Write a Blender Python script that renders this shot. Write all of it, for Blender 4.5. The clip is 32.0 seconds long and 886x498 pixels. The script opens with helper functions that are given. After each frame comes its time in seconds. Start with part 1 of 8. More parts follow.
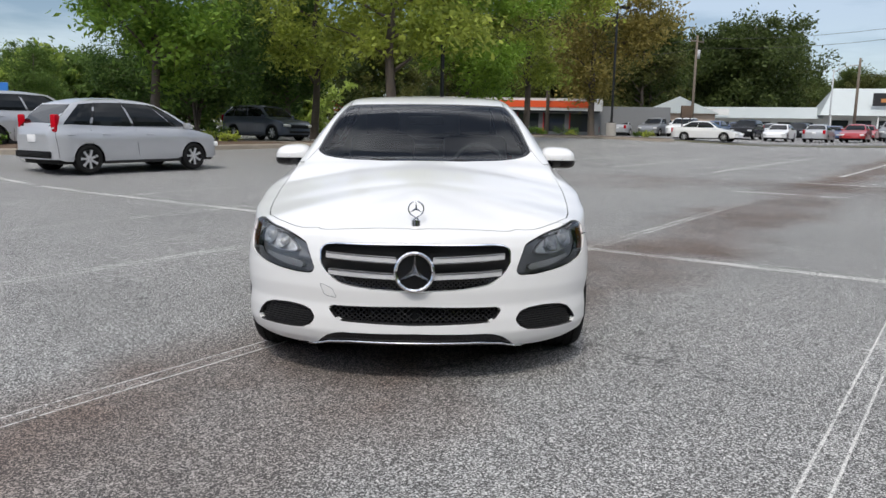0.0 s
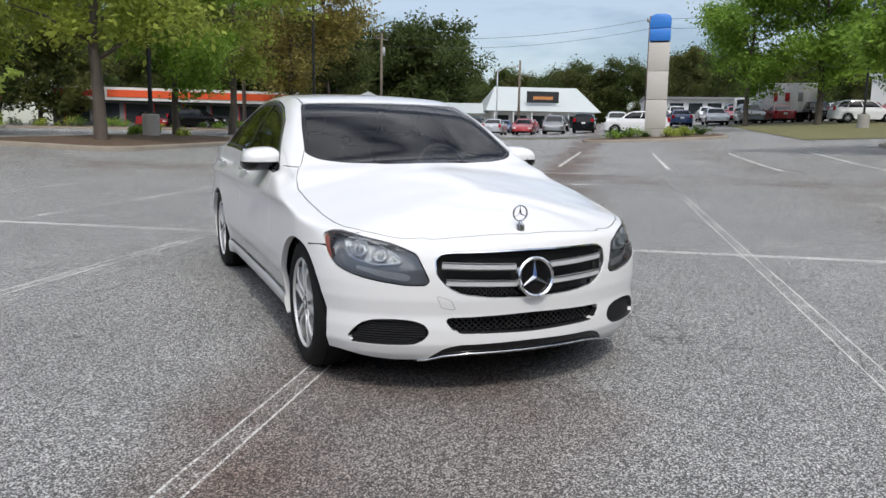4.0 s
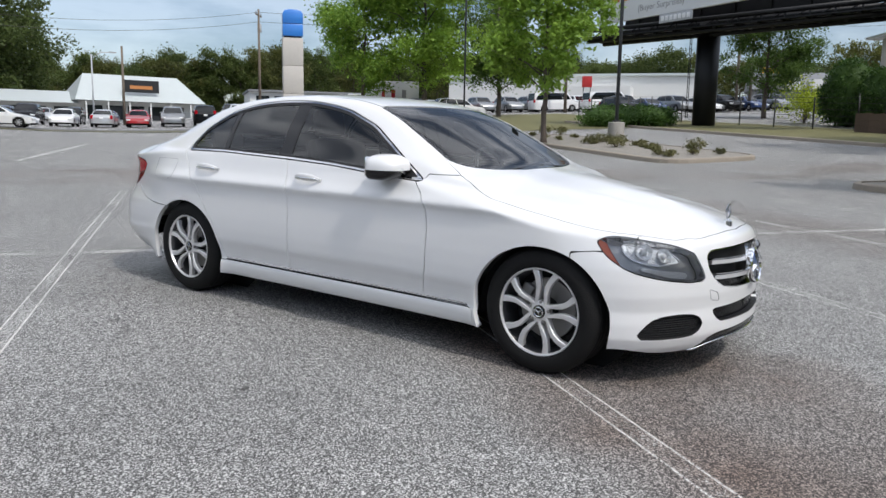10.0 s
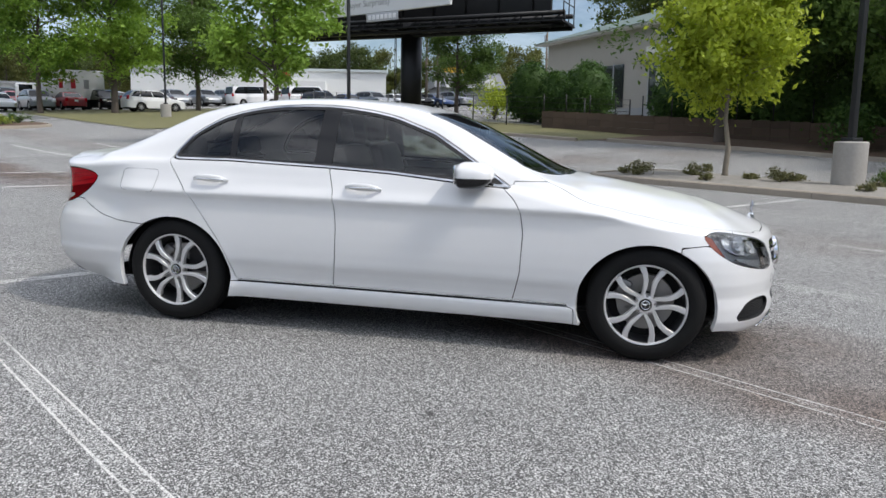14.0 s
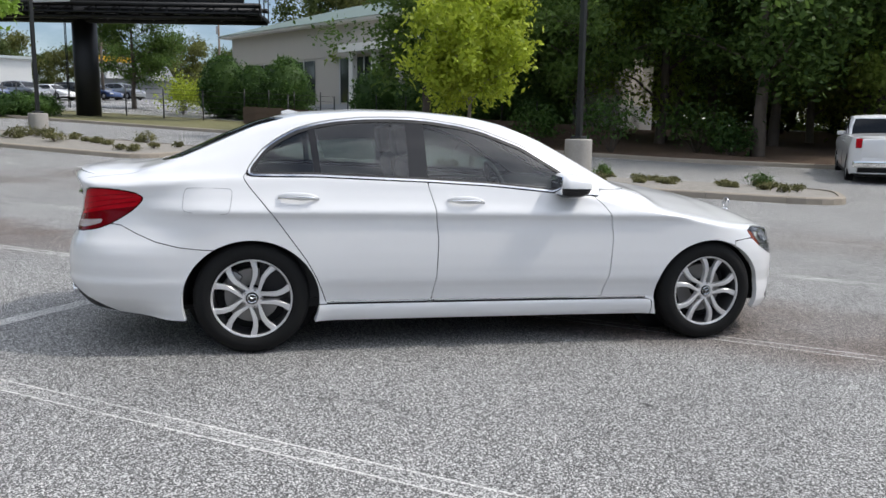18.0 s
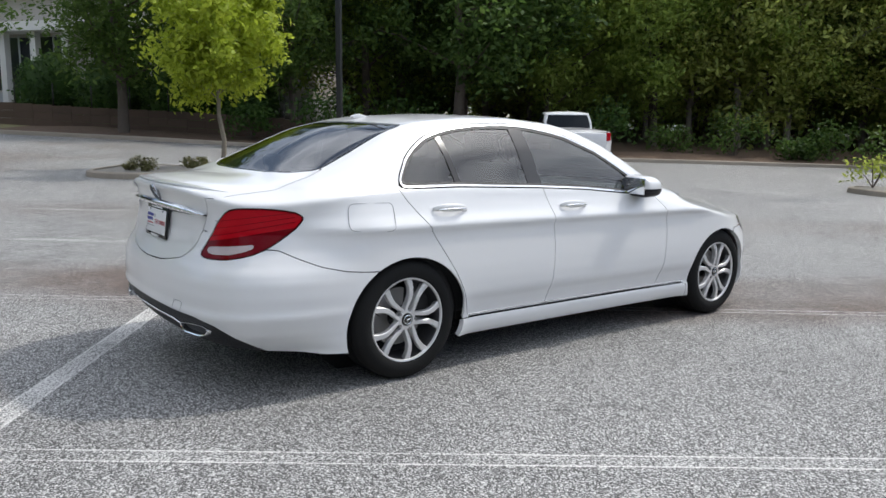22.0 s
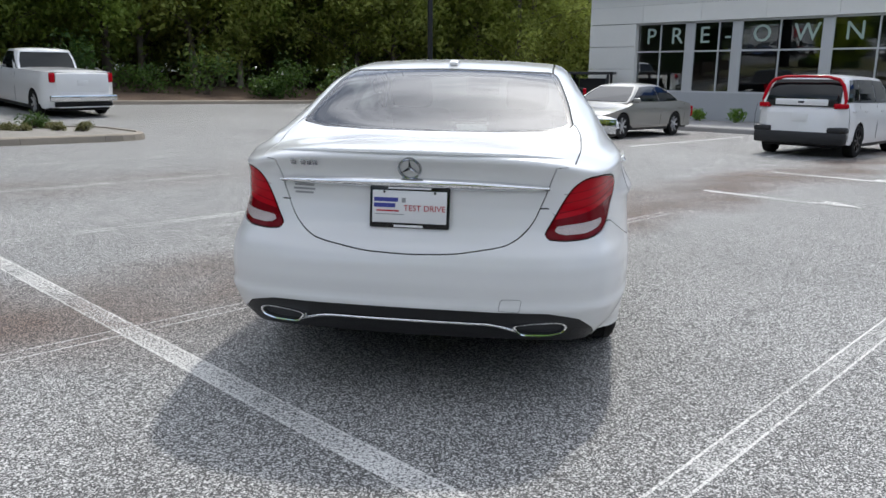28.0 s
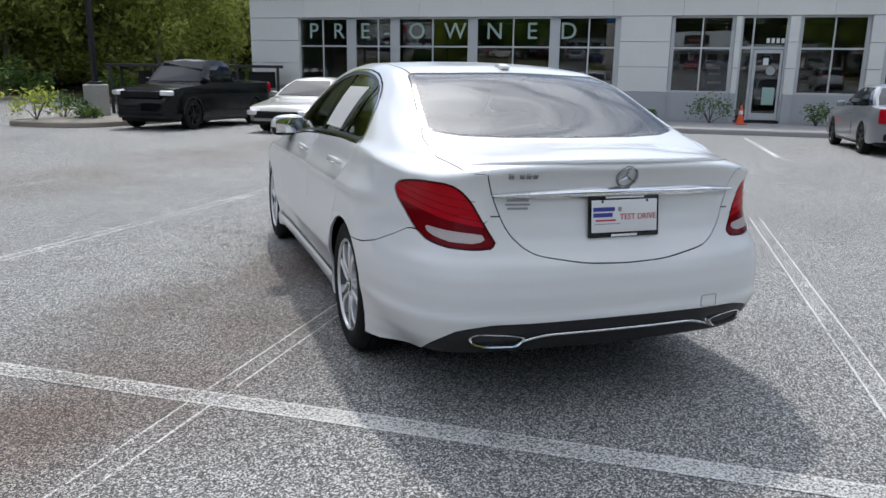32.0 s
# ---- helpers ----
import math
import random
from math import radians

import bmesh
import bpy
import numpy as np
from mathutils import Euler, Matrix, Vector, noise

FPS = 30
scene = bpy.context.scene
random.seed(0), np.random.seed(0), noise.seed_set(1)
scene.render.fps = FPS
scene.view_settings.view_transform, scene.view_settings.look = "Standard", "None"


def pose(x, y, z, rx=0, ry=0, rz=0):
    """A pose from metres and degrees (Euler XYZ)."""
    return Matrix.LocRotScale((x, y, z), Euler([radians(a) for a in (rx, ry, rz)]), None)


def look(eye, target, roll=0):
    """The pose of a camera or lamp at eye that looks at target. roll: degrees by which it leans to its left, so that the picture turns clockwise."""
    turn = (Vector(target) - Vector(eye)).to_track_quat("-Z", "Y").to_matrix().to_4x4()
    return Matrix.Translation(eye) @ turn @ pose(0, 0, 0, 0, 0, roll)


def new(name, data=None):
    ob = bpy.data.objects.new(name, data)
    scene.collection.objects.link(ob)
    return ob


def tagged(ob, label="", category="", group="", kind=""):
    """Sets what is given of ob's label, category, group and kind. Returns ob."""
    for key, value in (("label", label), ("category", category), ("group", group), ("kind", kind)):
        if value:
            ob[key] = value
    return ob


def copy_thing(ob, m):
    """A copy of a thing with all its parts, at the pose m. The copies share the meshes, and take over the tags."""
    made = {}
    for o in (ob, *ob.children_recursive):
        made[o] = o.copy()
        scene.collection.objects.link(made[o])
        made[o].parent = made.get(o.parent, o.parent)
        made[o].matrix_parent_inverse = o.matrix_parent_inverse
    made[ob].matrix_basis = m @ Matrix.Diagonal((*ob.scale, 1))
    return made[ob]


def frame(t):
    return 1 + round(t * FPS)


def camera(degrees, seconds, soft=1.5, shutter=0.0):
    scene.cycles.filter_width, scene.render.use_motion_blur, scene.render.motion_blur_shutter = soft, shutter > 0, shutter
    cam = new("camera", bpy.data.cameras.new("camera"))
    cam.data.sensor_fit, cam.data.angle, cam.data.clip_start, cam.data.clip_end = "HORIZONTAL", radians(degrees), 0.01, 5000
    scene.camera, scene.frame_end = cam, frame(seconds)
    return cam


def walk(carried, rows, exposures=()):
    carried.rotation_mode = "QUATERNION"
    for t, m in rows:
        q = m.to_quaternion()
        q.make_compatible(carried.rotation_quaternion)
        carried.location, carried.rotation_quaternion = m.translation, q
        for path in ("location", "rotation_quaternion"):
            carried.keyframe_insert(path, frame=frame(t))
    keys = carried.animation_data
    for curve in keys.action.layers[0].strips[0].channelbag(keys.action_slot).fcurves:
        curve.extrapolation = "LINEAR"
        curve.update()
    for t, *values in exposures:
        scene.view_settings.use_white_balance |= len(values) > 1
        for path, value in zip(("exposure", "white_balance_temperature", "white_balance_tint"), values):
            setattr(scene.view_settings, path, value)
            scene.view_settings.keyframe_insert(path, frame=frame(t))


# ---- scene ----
cam = camera(60.7, 32.0)
ROWS = [
    (0.0, 0.119, -5.545, 1.106, 0.20, -8.39, -1.35),
    (0.5, -0.149, -5.494, 1.096, -2.79, -8.35, -1.24),
    (1.0, -0.385, -5.452, 1.101, -5.79, -8.34, -1.18),
    (1.5, -0.611, -5.438, 1.107, -8.78, -8.36, -1.14),
    (2.0, -0.813, -5.404, 1.107, -11.83, -8.37, -1.12),
    (2.5, -1.050, -5.328, 1.104, -14.86, -8.34, -1.04),
    (3.0, -1.256, -5.255, 1.109, -17.86, -8.34, -0.99),
    (3.5, -1.484, -5.181, 1.112, -20.76, -8.36, -0.97),
    (5.5, -2.409, -4.712, 1.121, -31.71, -8.42, -1.18),
    (6.0, -2.620, -4.566, 1.114, -34.21, -8.41, -1.14),
    (6.5, -2.826, -4.419, 1.120, -36.60, -8.40, -1.13),
    (7.0, -3.035, -4.293, 1.124, -38.93, -8.39, -1.13),
    (7.5, -3.236, -4.160, 1.131, -41.25, -8.40, -1.15),
    (8.0, -3.425, -3.974, 1.125, -43.59, -8.39, -1.15),
    (8.5, -3.597, -3.788, 1.130, -46.04, -8.41, -1.13),
    (9.0, -3.787, -3.613, 1.134, -48.56, -8.40, -1.12),
    (9.5, -3.957, -3.429, 1.133, -51.14, -8.43, -1.08),
    (10.0, -4.117, -3.203, 1.141, -53.73, -8.44, -1.00),
    (10.5, -4.246, -3.011, 1.147, -56.41, -8.49, -0.99),
    (11.0, -4.387, -2.788, 1.154, -59.14, -8.50, -0.98),
    (11.5, -4.499, -2.553, 1.154, -61.94, -8.53, -0.99),
    (12.0, -4.613, -2.294, 1.165, -64.79, -8.53, -0.95),
    (12.5, -4.742, -2.039, 1.163, -67.73, -8.52, -0.93),
    (13.0, -4.861, -1.784, 1.170, -70.77, -8.53, -0.92),
    (13.5, -4.954, -1.491, 1.182, -73.94, -8.52, -0.88),
    (14.0, -5.035, -1.220, 1.183, -77.27, -8.51, -0.83),
    (14.5, -5.119, -0.949, 1.196, -80.58, -8.49, -0.80),
    (16.5, -5.271, 0.337, 1.244, -93.07, -8.51, -0.68),
    (17.0, -5.249, 0.661, 1.252, -96.02, -8.51, -0.69),
    (17.5, -5.213, 0.961, 1.243, -99.10, -8.53, -0.69),
    (18.0, -5.164, 1.263, 1.260, -102.30, -8.60, -0.67),
    (18.5, -5.080, 1.572, 1.264, -105.58, -8.67, -0.64),
    (19.0, -4.987, 1.891, 1.274, -108.82, -8.67, -0.56),
    (19.5, -4.892, 2.221, 1.280, -112.02, -8.71, -0.51),
    (20.0, -4.758, 2.539, 1.286, -115.26, -8.80, -0.57),
    (20.5, -4.585, 2.815, 1.316, -118.47, -8.88, -0.68),
    (21.0, -4.417, 3.098, 1.318, -121.67, -8.95, -0.70),
    (21.5, -4.239, 3.372, 1.313, -124.79, -8.94, -0.62),
    (22.0, -4.024, 3.634, 1.317, -127.78, -8.92, -0.56),
    (22.5, -3.808, 3.872, 1.319, -130.82, -9.00, -0.53),
    (23.0, -3.583, 4.112, 1.327, -133.94, -9.13, -0.48),
    (23.5, -3.328, 4.321, 1.325, -137.20, -9.36, -0.47),
    (24.0, -3.059, 4.515, 1.336, -140.56, -9.64, -0.48),
    (24.5, -2.774, 4.724, 1.337, -144.02, -10.02, -0.41),
    (25.0, -2.473, 4.893, 1.329, -147.61, -10.43, -0.28),
    (25.5, -2.162, 5.028, 1.327, -151.32, -10.89, -0.20),
    (26.0, -1.848, 5.148, 1.329, -155.18, -11.44, -0.14),
    (26.5, -1.532, 5.255, 1.339, -159.07, -11.96, -0.11),
    (28.5, -0.261, 5.249, 1.353, -175.41, -13.34, -0.29),
    (29.0, 0.037, 5.233, 1.367, -179.24, -13.42, -0.32),
    (29.5, 0.320, 5.224, 1.378, -182.91, -13.45, -0.37),
    (30.0, 0.581, 5.183, 1.377, -186.47, -13.48, -0.44),
    (30.5, 0.851, 5.112, 1.388, -189.93, -13.49, -0.53),
    (31.0, 1.117, 5.053, 1.384, -193.36, -13.50, -0.58),
    (31.5, 1.381, 4.985, 1.392, -196.60, -13.47, -0.62),
    (32.0, 1.629, 4.895, 1.387, -199.55, -13.48, -0.72),
]
walk(cam, [(t, pose(x, y, z, 90 + pitch, roll, yaw)) for t, x, y, z, yaw, pitch, roll in ROWS],
     [(0, -.10, 6750, 10), (9, -.04, 6650, 10), (17, .14, 6650, 10), (24, .15, 6600, 9), (28, .15, 6550, 9), (32, .06, 6480, 9)])

# ---- the lot's gentle fall, and small makers ----
A, B = 0.0122, 0.0177


def lot(x, y):
    return A * x + B * y


def nodes_of(m):
    m.use_nodes = True
    return m.node_tree.nodes, m.node_tree.links, m.node_tree.nodes["Principled BSDF"]


def mat(name, color, rough=0.5, metal=0.0, var=0.0, scale=8.0, bump=0.0, bump_scale=60.0, coat=0.0, spec=0.5, emit=None, rand=0.0, trans=0.0):
    """Principled material with colour variation at two scales, bump, and a per-object shift."""
    m = bpy.data.materials.new(name)
    n, l, b = nodes_of(m)
    b.inputs["Base Color"].default_value = (*color, 1)
    b.inputs["Roughness"].default_value = rough
    b.inputs["Metallic"].default_value = metal
    b.inputs["Specular IOR Level"].default_value = spec
    b.inputs["Coat Weight"].default_value = coat
    b.inputs["Coat Roughness"].default_value = 0.03
    b.inputs["Transmission Weight"].default_value = trans
    if emit:
        b.inputs["Emission Color"].default_value = (*emit[:3], 1)
        b.inputs["Emission Strength"].default_value = emit[3]
    if var or rand:
        geo = n.new("ShaderNodeTexCoord")
        a = n.new("ShaderNodeTexNoise"); a.inputs["Scale"].default_value = scale; a.inputs["Detail"].default_value = 6
        c = n.new("ShaderNodeTexNoise"); c.inputs["Scale"].default_value = scale * 9; c.inputs["Detail"].default_value = 4
        l.new(geo.outputs["Object"], a.inputs["Vector"]); l.new(geo.outputs["Object"], c.inputs["Vector"])
        s = n.new("ShaderNodeMath"); s.operation = "ADD"; l.new(a.outputs["Fac"], s.inputs[0]); l.new(c.outputs["Fac"], s.inputs[1])
        info = n.new("ShaderNodeObjectInfo")
        s2 = n.new("ShaderNodeMath"); s2.operation = "MULTIPLY_ADD"; s2.inputs[1].default_value = rand
        l.new(info.outputs["Random"], s2.inputs[0])
        s3 = n.new("ShaderNodeMath"); s3.operation = "MULTIPLY_ADD"; s3.inputs[1].default_value = var; s3.inputs[2].default_value = 1 - var - rand / 2
        l.new(s.outputs[0], s3.inputs[0]); l.new(s3.outputs[0], s2.inputs[2])
        mx = n.new("ShaderNodeVectorMath"); mx.operation = "SCALE"; mx.inputs[0].default_value = color
        l.new(s2.outputs[0], mx.inputs["Scale"]); l.new(mx.outputs[0], b.inputs["Base Color"])
    if bump:
        geo2 = n.new("ShaderNodeTexCoord")
        t = n.new("ShaderNodeTexNoise"); t.inputs["Scale"].default_value = bump_scale; t.inputs["Detail"].default_value = 5
        l.new(geo2.outputs["Object"], t.inputs["Vector"])
        bp = n.new("ShaderNodeBump"); bp.inputs["Strength"].default_value = bump; bp.inputs["Distance"].default_value = 0.02
        l.new(t.outputs["Fac"], bp.inputs["Height"]); l.new(bp.outputs[0], b.inputs["Normal"])
    return m


def glass_mat(name, tint, rough=0.0, ior=1.6):
    """Thin tinted pane: clear with a Fresnel gloss."""
    m = bpy.data.materials.new(name)
    n, l, b = nodes_of(m)
    n.remove(b)
    t = n.new("ShaderNodeBsdfTransparent"); t.inputs[0].default_value = (*tint, 1)
    g = n.new("ShaderNodeBsdfGlossy"); g.inputs["Roughness"].default_value = rough
    f = n.new("ShaderNodeFresnel"); f.inputs[0].default_value = ior
    x = n.new("ShaderNodeMixShader")
    l.new(f.outputs[0], x.inputs[0]); l.new(t.outputs[0], x.inputs[1]); l.new(g.outputs[0], x.inputs[2])
    l.new(x.outputs[0], n["Material Output"].inputs[0])
    return m


def mesh_ob(name, verts, faces, material=None, parent=None, label="", smooth=False, normals=None):
    me = bpy.data.meshes.new(name)
    me.from_pydata([tuple(v) for v in verts], [], faces)
    me.update()
    if smooth:
        me.polygons.foreach_set("use_smooth", [True] * len(me.polygons))
    if normals is not None:
        me.normals_split_custom_set_from_vertices([tuple(n) for n in normals])
    if material:
        me.materials.append(material)
    ob = new(name, me)
    if parent:
        ob.parent = parent
    return tagged(ob, label)


def part(name, bm, material, parent, label="", smooth=True, angle=35):
    """Link a bmesh as one mesh object under a thing or a part."""
    me = bpy.data.meshes.new(name)
    for f in bm.faces:
        f.smooth = smooth
    if smooth:
        for e in bm.edges:
            if len(e.link_faces) == 2 and e.calc_face_angle(0) > radians(angle):
                e.smooth = False
    bm.to_mesh(me); bm.free()
    me.materials.append(material)
    ob = new(name, me)
    ob.parent = parent
    return tagged(ob, label)


def empty(name, m=None, label="", category="", group="", kind=""):
    ob = new(name)
    ob.empty_display_size = 0.2
    if m is not None:
        ob.matrix_basis = m
    return tagged(ob, label, category, group, kind)


def box_bm(lo, hi, bevel=0.0, m=None, bm=None, seg=2):
    own = bmesh.new()
    size = [hi[i] - lo[i] for i in range(3)]
    bmesh.ops.create_cube(own, size=1, matrix=Matrix.LocRotScale([(lo[i] + hi[i]) / 2 for i in range(3)], None, size))
    if bevel:
        bmesh.ops.bevel(own, geom=own.edges[:], offset=min(bevel, min(size) * 0.45), segments=seg, profile=0.5, affect="EDGES")
    if m is not None:
        own.transform(m)
    return join(bm, own)


def join(bm, own):
    if bm is None:
        return own
    me = bpy.data.meshes.new("tmp")
    own.to_mesh(me); own.free()
    bm.from_mesh(me)
    bpy.data.meshes.remove(me)
    return bm


def tube_bm(points, radii, sides=8, bm=None, caps=True):
    """Round bar through points; radii a number or one for each point."""
    bm = bm or bmesh.new()
    pts = [Vector(p) for p in points]
    if not hasattr(radii, "__len__"):
        radii = [radii] * len(pts)
    rings, ref = [], None
    for i, p in enumerate(pts):
        d = (pts[min(i + 1, len(pts) - 1)] - pts[max(i - 1, 0)]).normalized()
        if ref is None:
            ref = d.orthogonal().normalized()
        ref = (ref - d * ref.dot(d)).normalized()
        side = d.cross(ref)
        rings.append([bm.verts.new(p + (ref * math.cos(a) + side * math.sin(a)) * radii[i]) for a in [2 * math.pi * k / sides for k in range(sides)]])
    for a, b in zip(rings, rings[1:]):
        for k in range(sides):
            bm.faces.new((a[k], a[(k + 1) % sides], b[(k + 1) % sides], b[k]))
    if caps:
        bm.faces.new(rings[0][::-1]); bm.faces.new(rings[-1])
    return bm


def lathe_bm(profile, sides=48, axis="X", bm=None, closed=False):
    """Turn a profile of (along axis, radius) round the axis."""
    bm = bm or bmesh.new()
    rings = []
    for h, r in profile:
        ring = []
        for k in range(sides):
            a = 2 * math.pi * k / sides
            c, s = r * math.cos(a), r * math.sin(a)
            ring.append(bm.verts.new((h, c, s) if axis == "X" else (c, s, h)))
        rings.append(ring)
    pairs = list(zip(rings, rings[1:])) + ([(rings[-1], rings[0])] if closed else [])
    for a, b in pairs:
        for k in range(sides):
            bm.faces.new((a[k], a[(k + 1) % sides], b[(k + 1) % sides], b[k]))
    bmesh.ops.recalc_face_normals(bm, faces=bm.faces[:])
    return bm


def prism_bm(outline, lo, hi, axis="X", bm=None, bevel=0.0, m=None):
    """Extrude a 2D outline along an axis from lo to hi."""
    own = bmesh.new()
    def at(p, h):
        return (h, p[0], p[1]) if axis == "X" else (p[0], h, p[1]) if axis == "Y" else (p[0], p[1], h)
    a = [own.verts.new(at(p, lo)) for p in outline]
    b = [own.verts.new(at(p, hi)) for p in outline]
    own.faces.new(a); own.faces.new(b[::-1])
    for k in range(len(a)):
        own.faces.new((a[k], b[k], b[(k + 1) % len(a)], a[(k + 1) % len(a)]))
    bmesh.ops.recalc_face_normals(own, faces=own.faces[:])
    if bevel:
        bmesh.ops.bevel(own, geom=own.edges[:], offset=bevel, segments=2, profile=0.5, affect="EDGES")
    if m is not None:
        own.transform(m)
    return join(bm, own)


def text_ob(name, body, size, m, material, parent=None, depth=0.004, label="", align="LEFT"):
    """Lettering as a mesh with the built-in font."""
    cu = bpy.data.curves.new("tmp_text", "FONT")
    cu.body, cu.size, cu.extrude, cu.align_x, cu.align_y, cu.resolution_u = body, size, depth, align, "CENTER", 3
    tmp = bpy.data.objects.new("tmp_text", cu)
    scene.collection.objects.link(tmp)
    dg = bpy.context.evaluated_depsgraph_get()
    me = bpy.data.meshes.new_from_object(tmp.evaluated_get(dg))
    bpy.data.objects.remove(tmp); bpy.data.curves.remove(cu)
    me.materials.clear(); me.materials.append(material)
    ob = new(name, me)
    if parent:
        ob.parent = parent
    ob.matrix_basis = m
    return tagged(ob, label)


def lerp_table(rows, t):
    rows = np.array(rows, float)
    return [float(np.interp(t, rows[:, 0], rows[:, k])) for k in range(1, rows.shape[1])]

# ---- sky and sun ----
SUN_DIR = Vector((-.12, -.60, .80)).normalized()
world = bpy.data.worlds.new("sky")
scene.world = world
world.use_nodes = True
wn, wl = world.node_tree.nodes, world.node_tree.links
sky = wn.new("ShaderNodeTexSky")
sky.sky_type, sky.sun_disc = "NISHITA", False
sky.sun_elevation = math.asin(SUN_DIR.z)
sky.sun_rotation = math.atan2(SUN_DIR.x, SUN_DIR.y)
sky.air_density, sky.dust_density, sky.ozone_density = 1.0, 1.0, 2.0
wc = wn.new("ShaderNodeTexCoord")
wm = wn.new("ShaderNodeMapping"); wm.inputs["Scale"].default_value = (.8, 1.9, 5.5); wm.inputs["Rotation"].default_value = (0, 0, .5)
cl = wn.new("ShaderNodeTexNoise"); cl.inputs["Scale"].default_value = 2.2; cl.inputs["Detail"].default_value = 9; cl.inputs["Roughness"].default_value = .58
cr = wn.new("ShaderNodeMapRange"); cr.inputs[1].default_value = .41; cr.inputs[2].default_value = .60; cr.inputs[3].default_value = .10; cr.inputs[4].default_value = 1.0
dim = wn.new("ShaderNodeVectorMath"); dim.operation = "MULTIPLY"; dim.inputs[1].default_value = (.58, .60, .63)
wl.new(sky.outputs[0], dim.inputs[0])
wl.new(wc.outputs["Generated"], wm.inputs[0]); wl.new(wm.outputs[0], cl.inputs["Vector"]); wl.new(cl.outputs["Fac"], cr.inputs[0])
# cloud veil thickened and brightened above view to fill shade; glow added round sun
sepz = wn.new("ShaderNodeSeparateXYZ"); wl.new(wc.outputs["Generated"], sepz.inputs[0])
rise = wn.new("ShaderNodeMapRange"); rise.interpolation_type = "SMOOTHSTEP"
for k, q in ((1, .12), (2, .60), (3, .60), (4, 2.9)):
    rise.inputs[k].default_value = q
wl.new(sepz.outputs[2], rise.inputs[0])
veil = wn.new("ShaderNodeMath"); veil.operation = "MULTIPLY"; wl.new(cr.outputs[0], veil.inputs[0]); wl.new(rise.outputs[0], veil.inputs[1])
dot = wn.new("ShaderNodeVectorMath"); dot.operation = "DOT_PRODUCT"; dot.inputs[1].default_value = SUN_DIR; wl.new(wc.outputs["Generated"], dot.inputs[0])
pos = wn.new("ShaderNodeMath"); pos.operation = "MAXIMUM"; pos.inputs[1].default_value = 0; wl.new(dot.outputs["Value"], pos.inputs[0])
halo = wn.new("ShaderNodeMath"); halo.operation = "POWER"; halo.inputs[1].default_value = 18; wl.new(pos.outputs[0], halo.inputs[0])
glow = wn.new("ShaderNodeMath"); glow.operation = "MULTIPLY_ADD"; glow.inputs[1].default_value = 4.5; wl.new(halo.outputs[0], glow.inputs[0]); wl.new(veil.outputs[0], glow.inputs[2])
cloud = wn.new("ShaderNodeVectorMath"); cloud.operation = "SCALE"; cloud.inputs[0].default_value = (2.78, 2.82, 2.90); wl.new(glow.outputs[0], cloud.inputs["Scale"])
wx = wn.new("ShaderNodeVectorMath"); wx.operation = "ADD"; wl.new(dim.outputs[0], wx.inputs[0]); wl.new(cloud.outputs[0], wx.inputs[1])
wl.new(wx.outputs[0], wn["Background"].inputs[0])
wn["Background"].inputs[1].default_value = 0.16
sun = new("sun", bpy.data.lights.new("sun", "SUN"))
sun.data.energy, sun.data.angle, sun.data.color = 1.95, radians(2.2), (1, .97, .915)
sun.matrix_world = look(SUN_DIR * 50, (0, 0, 0))

# ================= the white saloon =================
class Shell:
    """A surface as polygons that can be parted by signed functions."""

    def __init__(self):
        self.v, self.polys = [], []

    def arrays(self):
        return np.array(self.v)

    def split(self, polys, fn):
        vals = fn(self.arrays())
        inside, outside, cache = [], [], {}
        for p in polys:
            f = [vals[i] for i in p]
            if all(q <= 0 for q in f):
                inside.append(p); continue
            if all(q > 0 for q in f):
                outside.append(p); continue
            a, b = [], []
            for k, i in enumerate(p):
                j = p[(k + 1) % len(p)]
                fi, fj = vals[i], vals[j]
                (a if fi <= 0 else b).append(i)
                if (fi <= 0) != (fj <= 0):
                    key = (min(i, j), max(i, j))
                    if key not in cache:
                        w = fi / (fi - fj)
                        cache[key] = len(self.v)
                        self.v.append(self.v[i] * (1 - w) + self.v[j] * w)
                    a.append(cache[key]); b.append(cache[key])
            if len(a) > 2:
                inside.append(a)
            if len(b) > 2:
                outside.append(b)
        return inside, outside


def outline_fn(outline, cols, zone=None):
    """Signed distance to a closed outline, in two columns of the vertex table; zone limits it."""
    q = np.array(outline, float)

    def fn(v):
        p = v[:, cols]
        d = np.full(len(p), 1e9); inside = np.zeros(len(p), bool)
        for k in range(len(q)):
            a, b = q[k], q[(k + 1) % len(q)]
            e = b - a; w = p - a
            h = np.clip((w @ e) / (e @ e), 0, 1)
            d = np.minimum(d, np.linalg.norm(w - h[:, None] * e, axis=1))
            cond = (a[1] > p[:, 1]) != (b[1] > p[:, 1])
            with np.errstate(divide="ignore", invalid="ignore"):
                xs = (b[0] - a[0]) * (p[:, 1] - a[1]) / (b[1] - a[1] if b[1] != a[1] else 1e-9) + a[0]
            inside ^= cond & (p[:, 0] < xs)
        d = np.where(inside, -d, d)
        return d if zone is None else np.maximum(d, zone(v))
    return fn


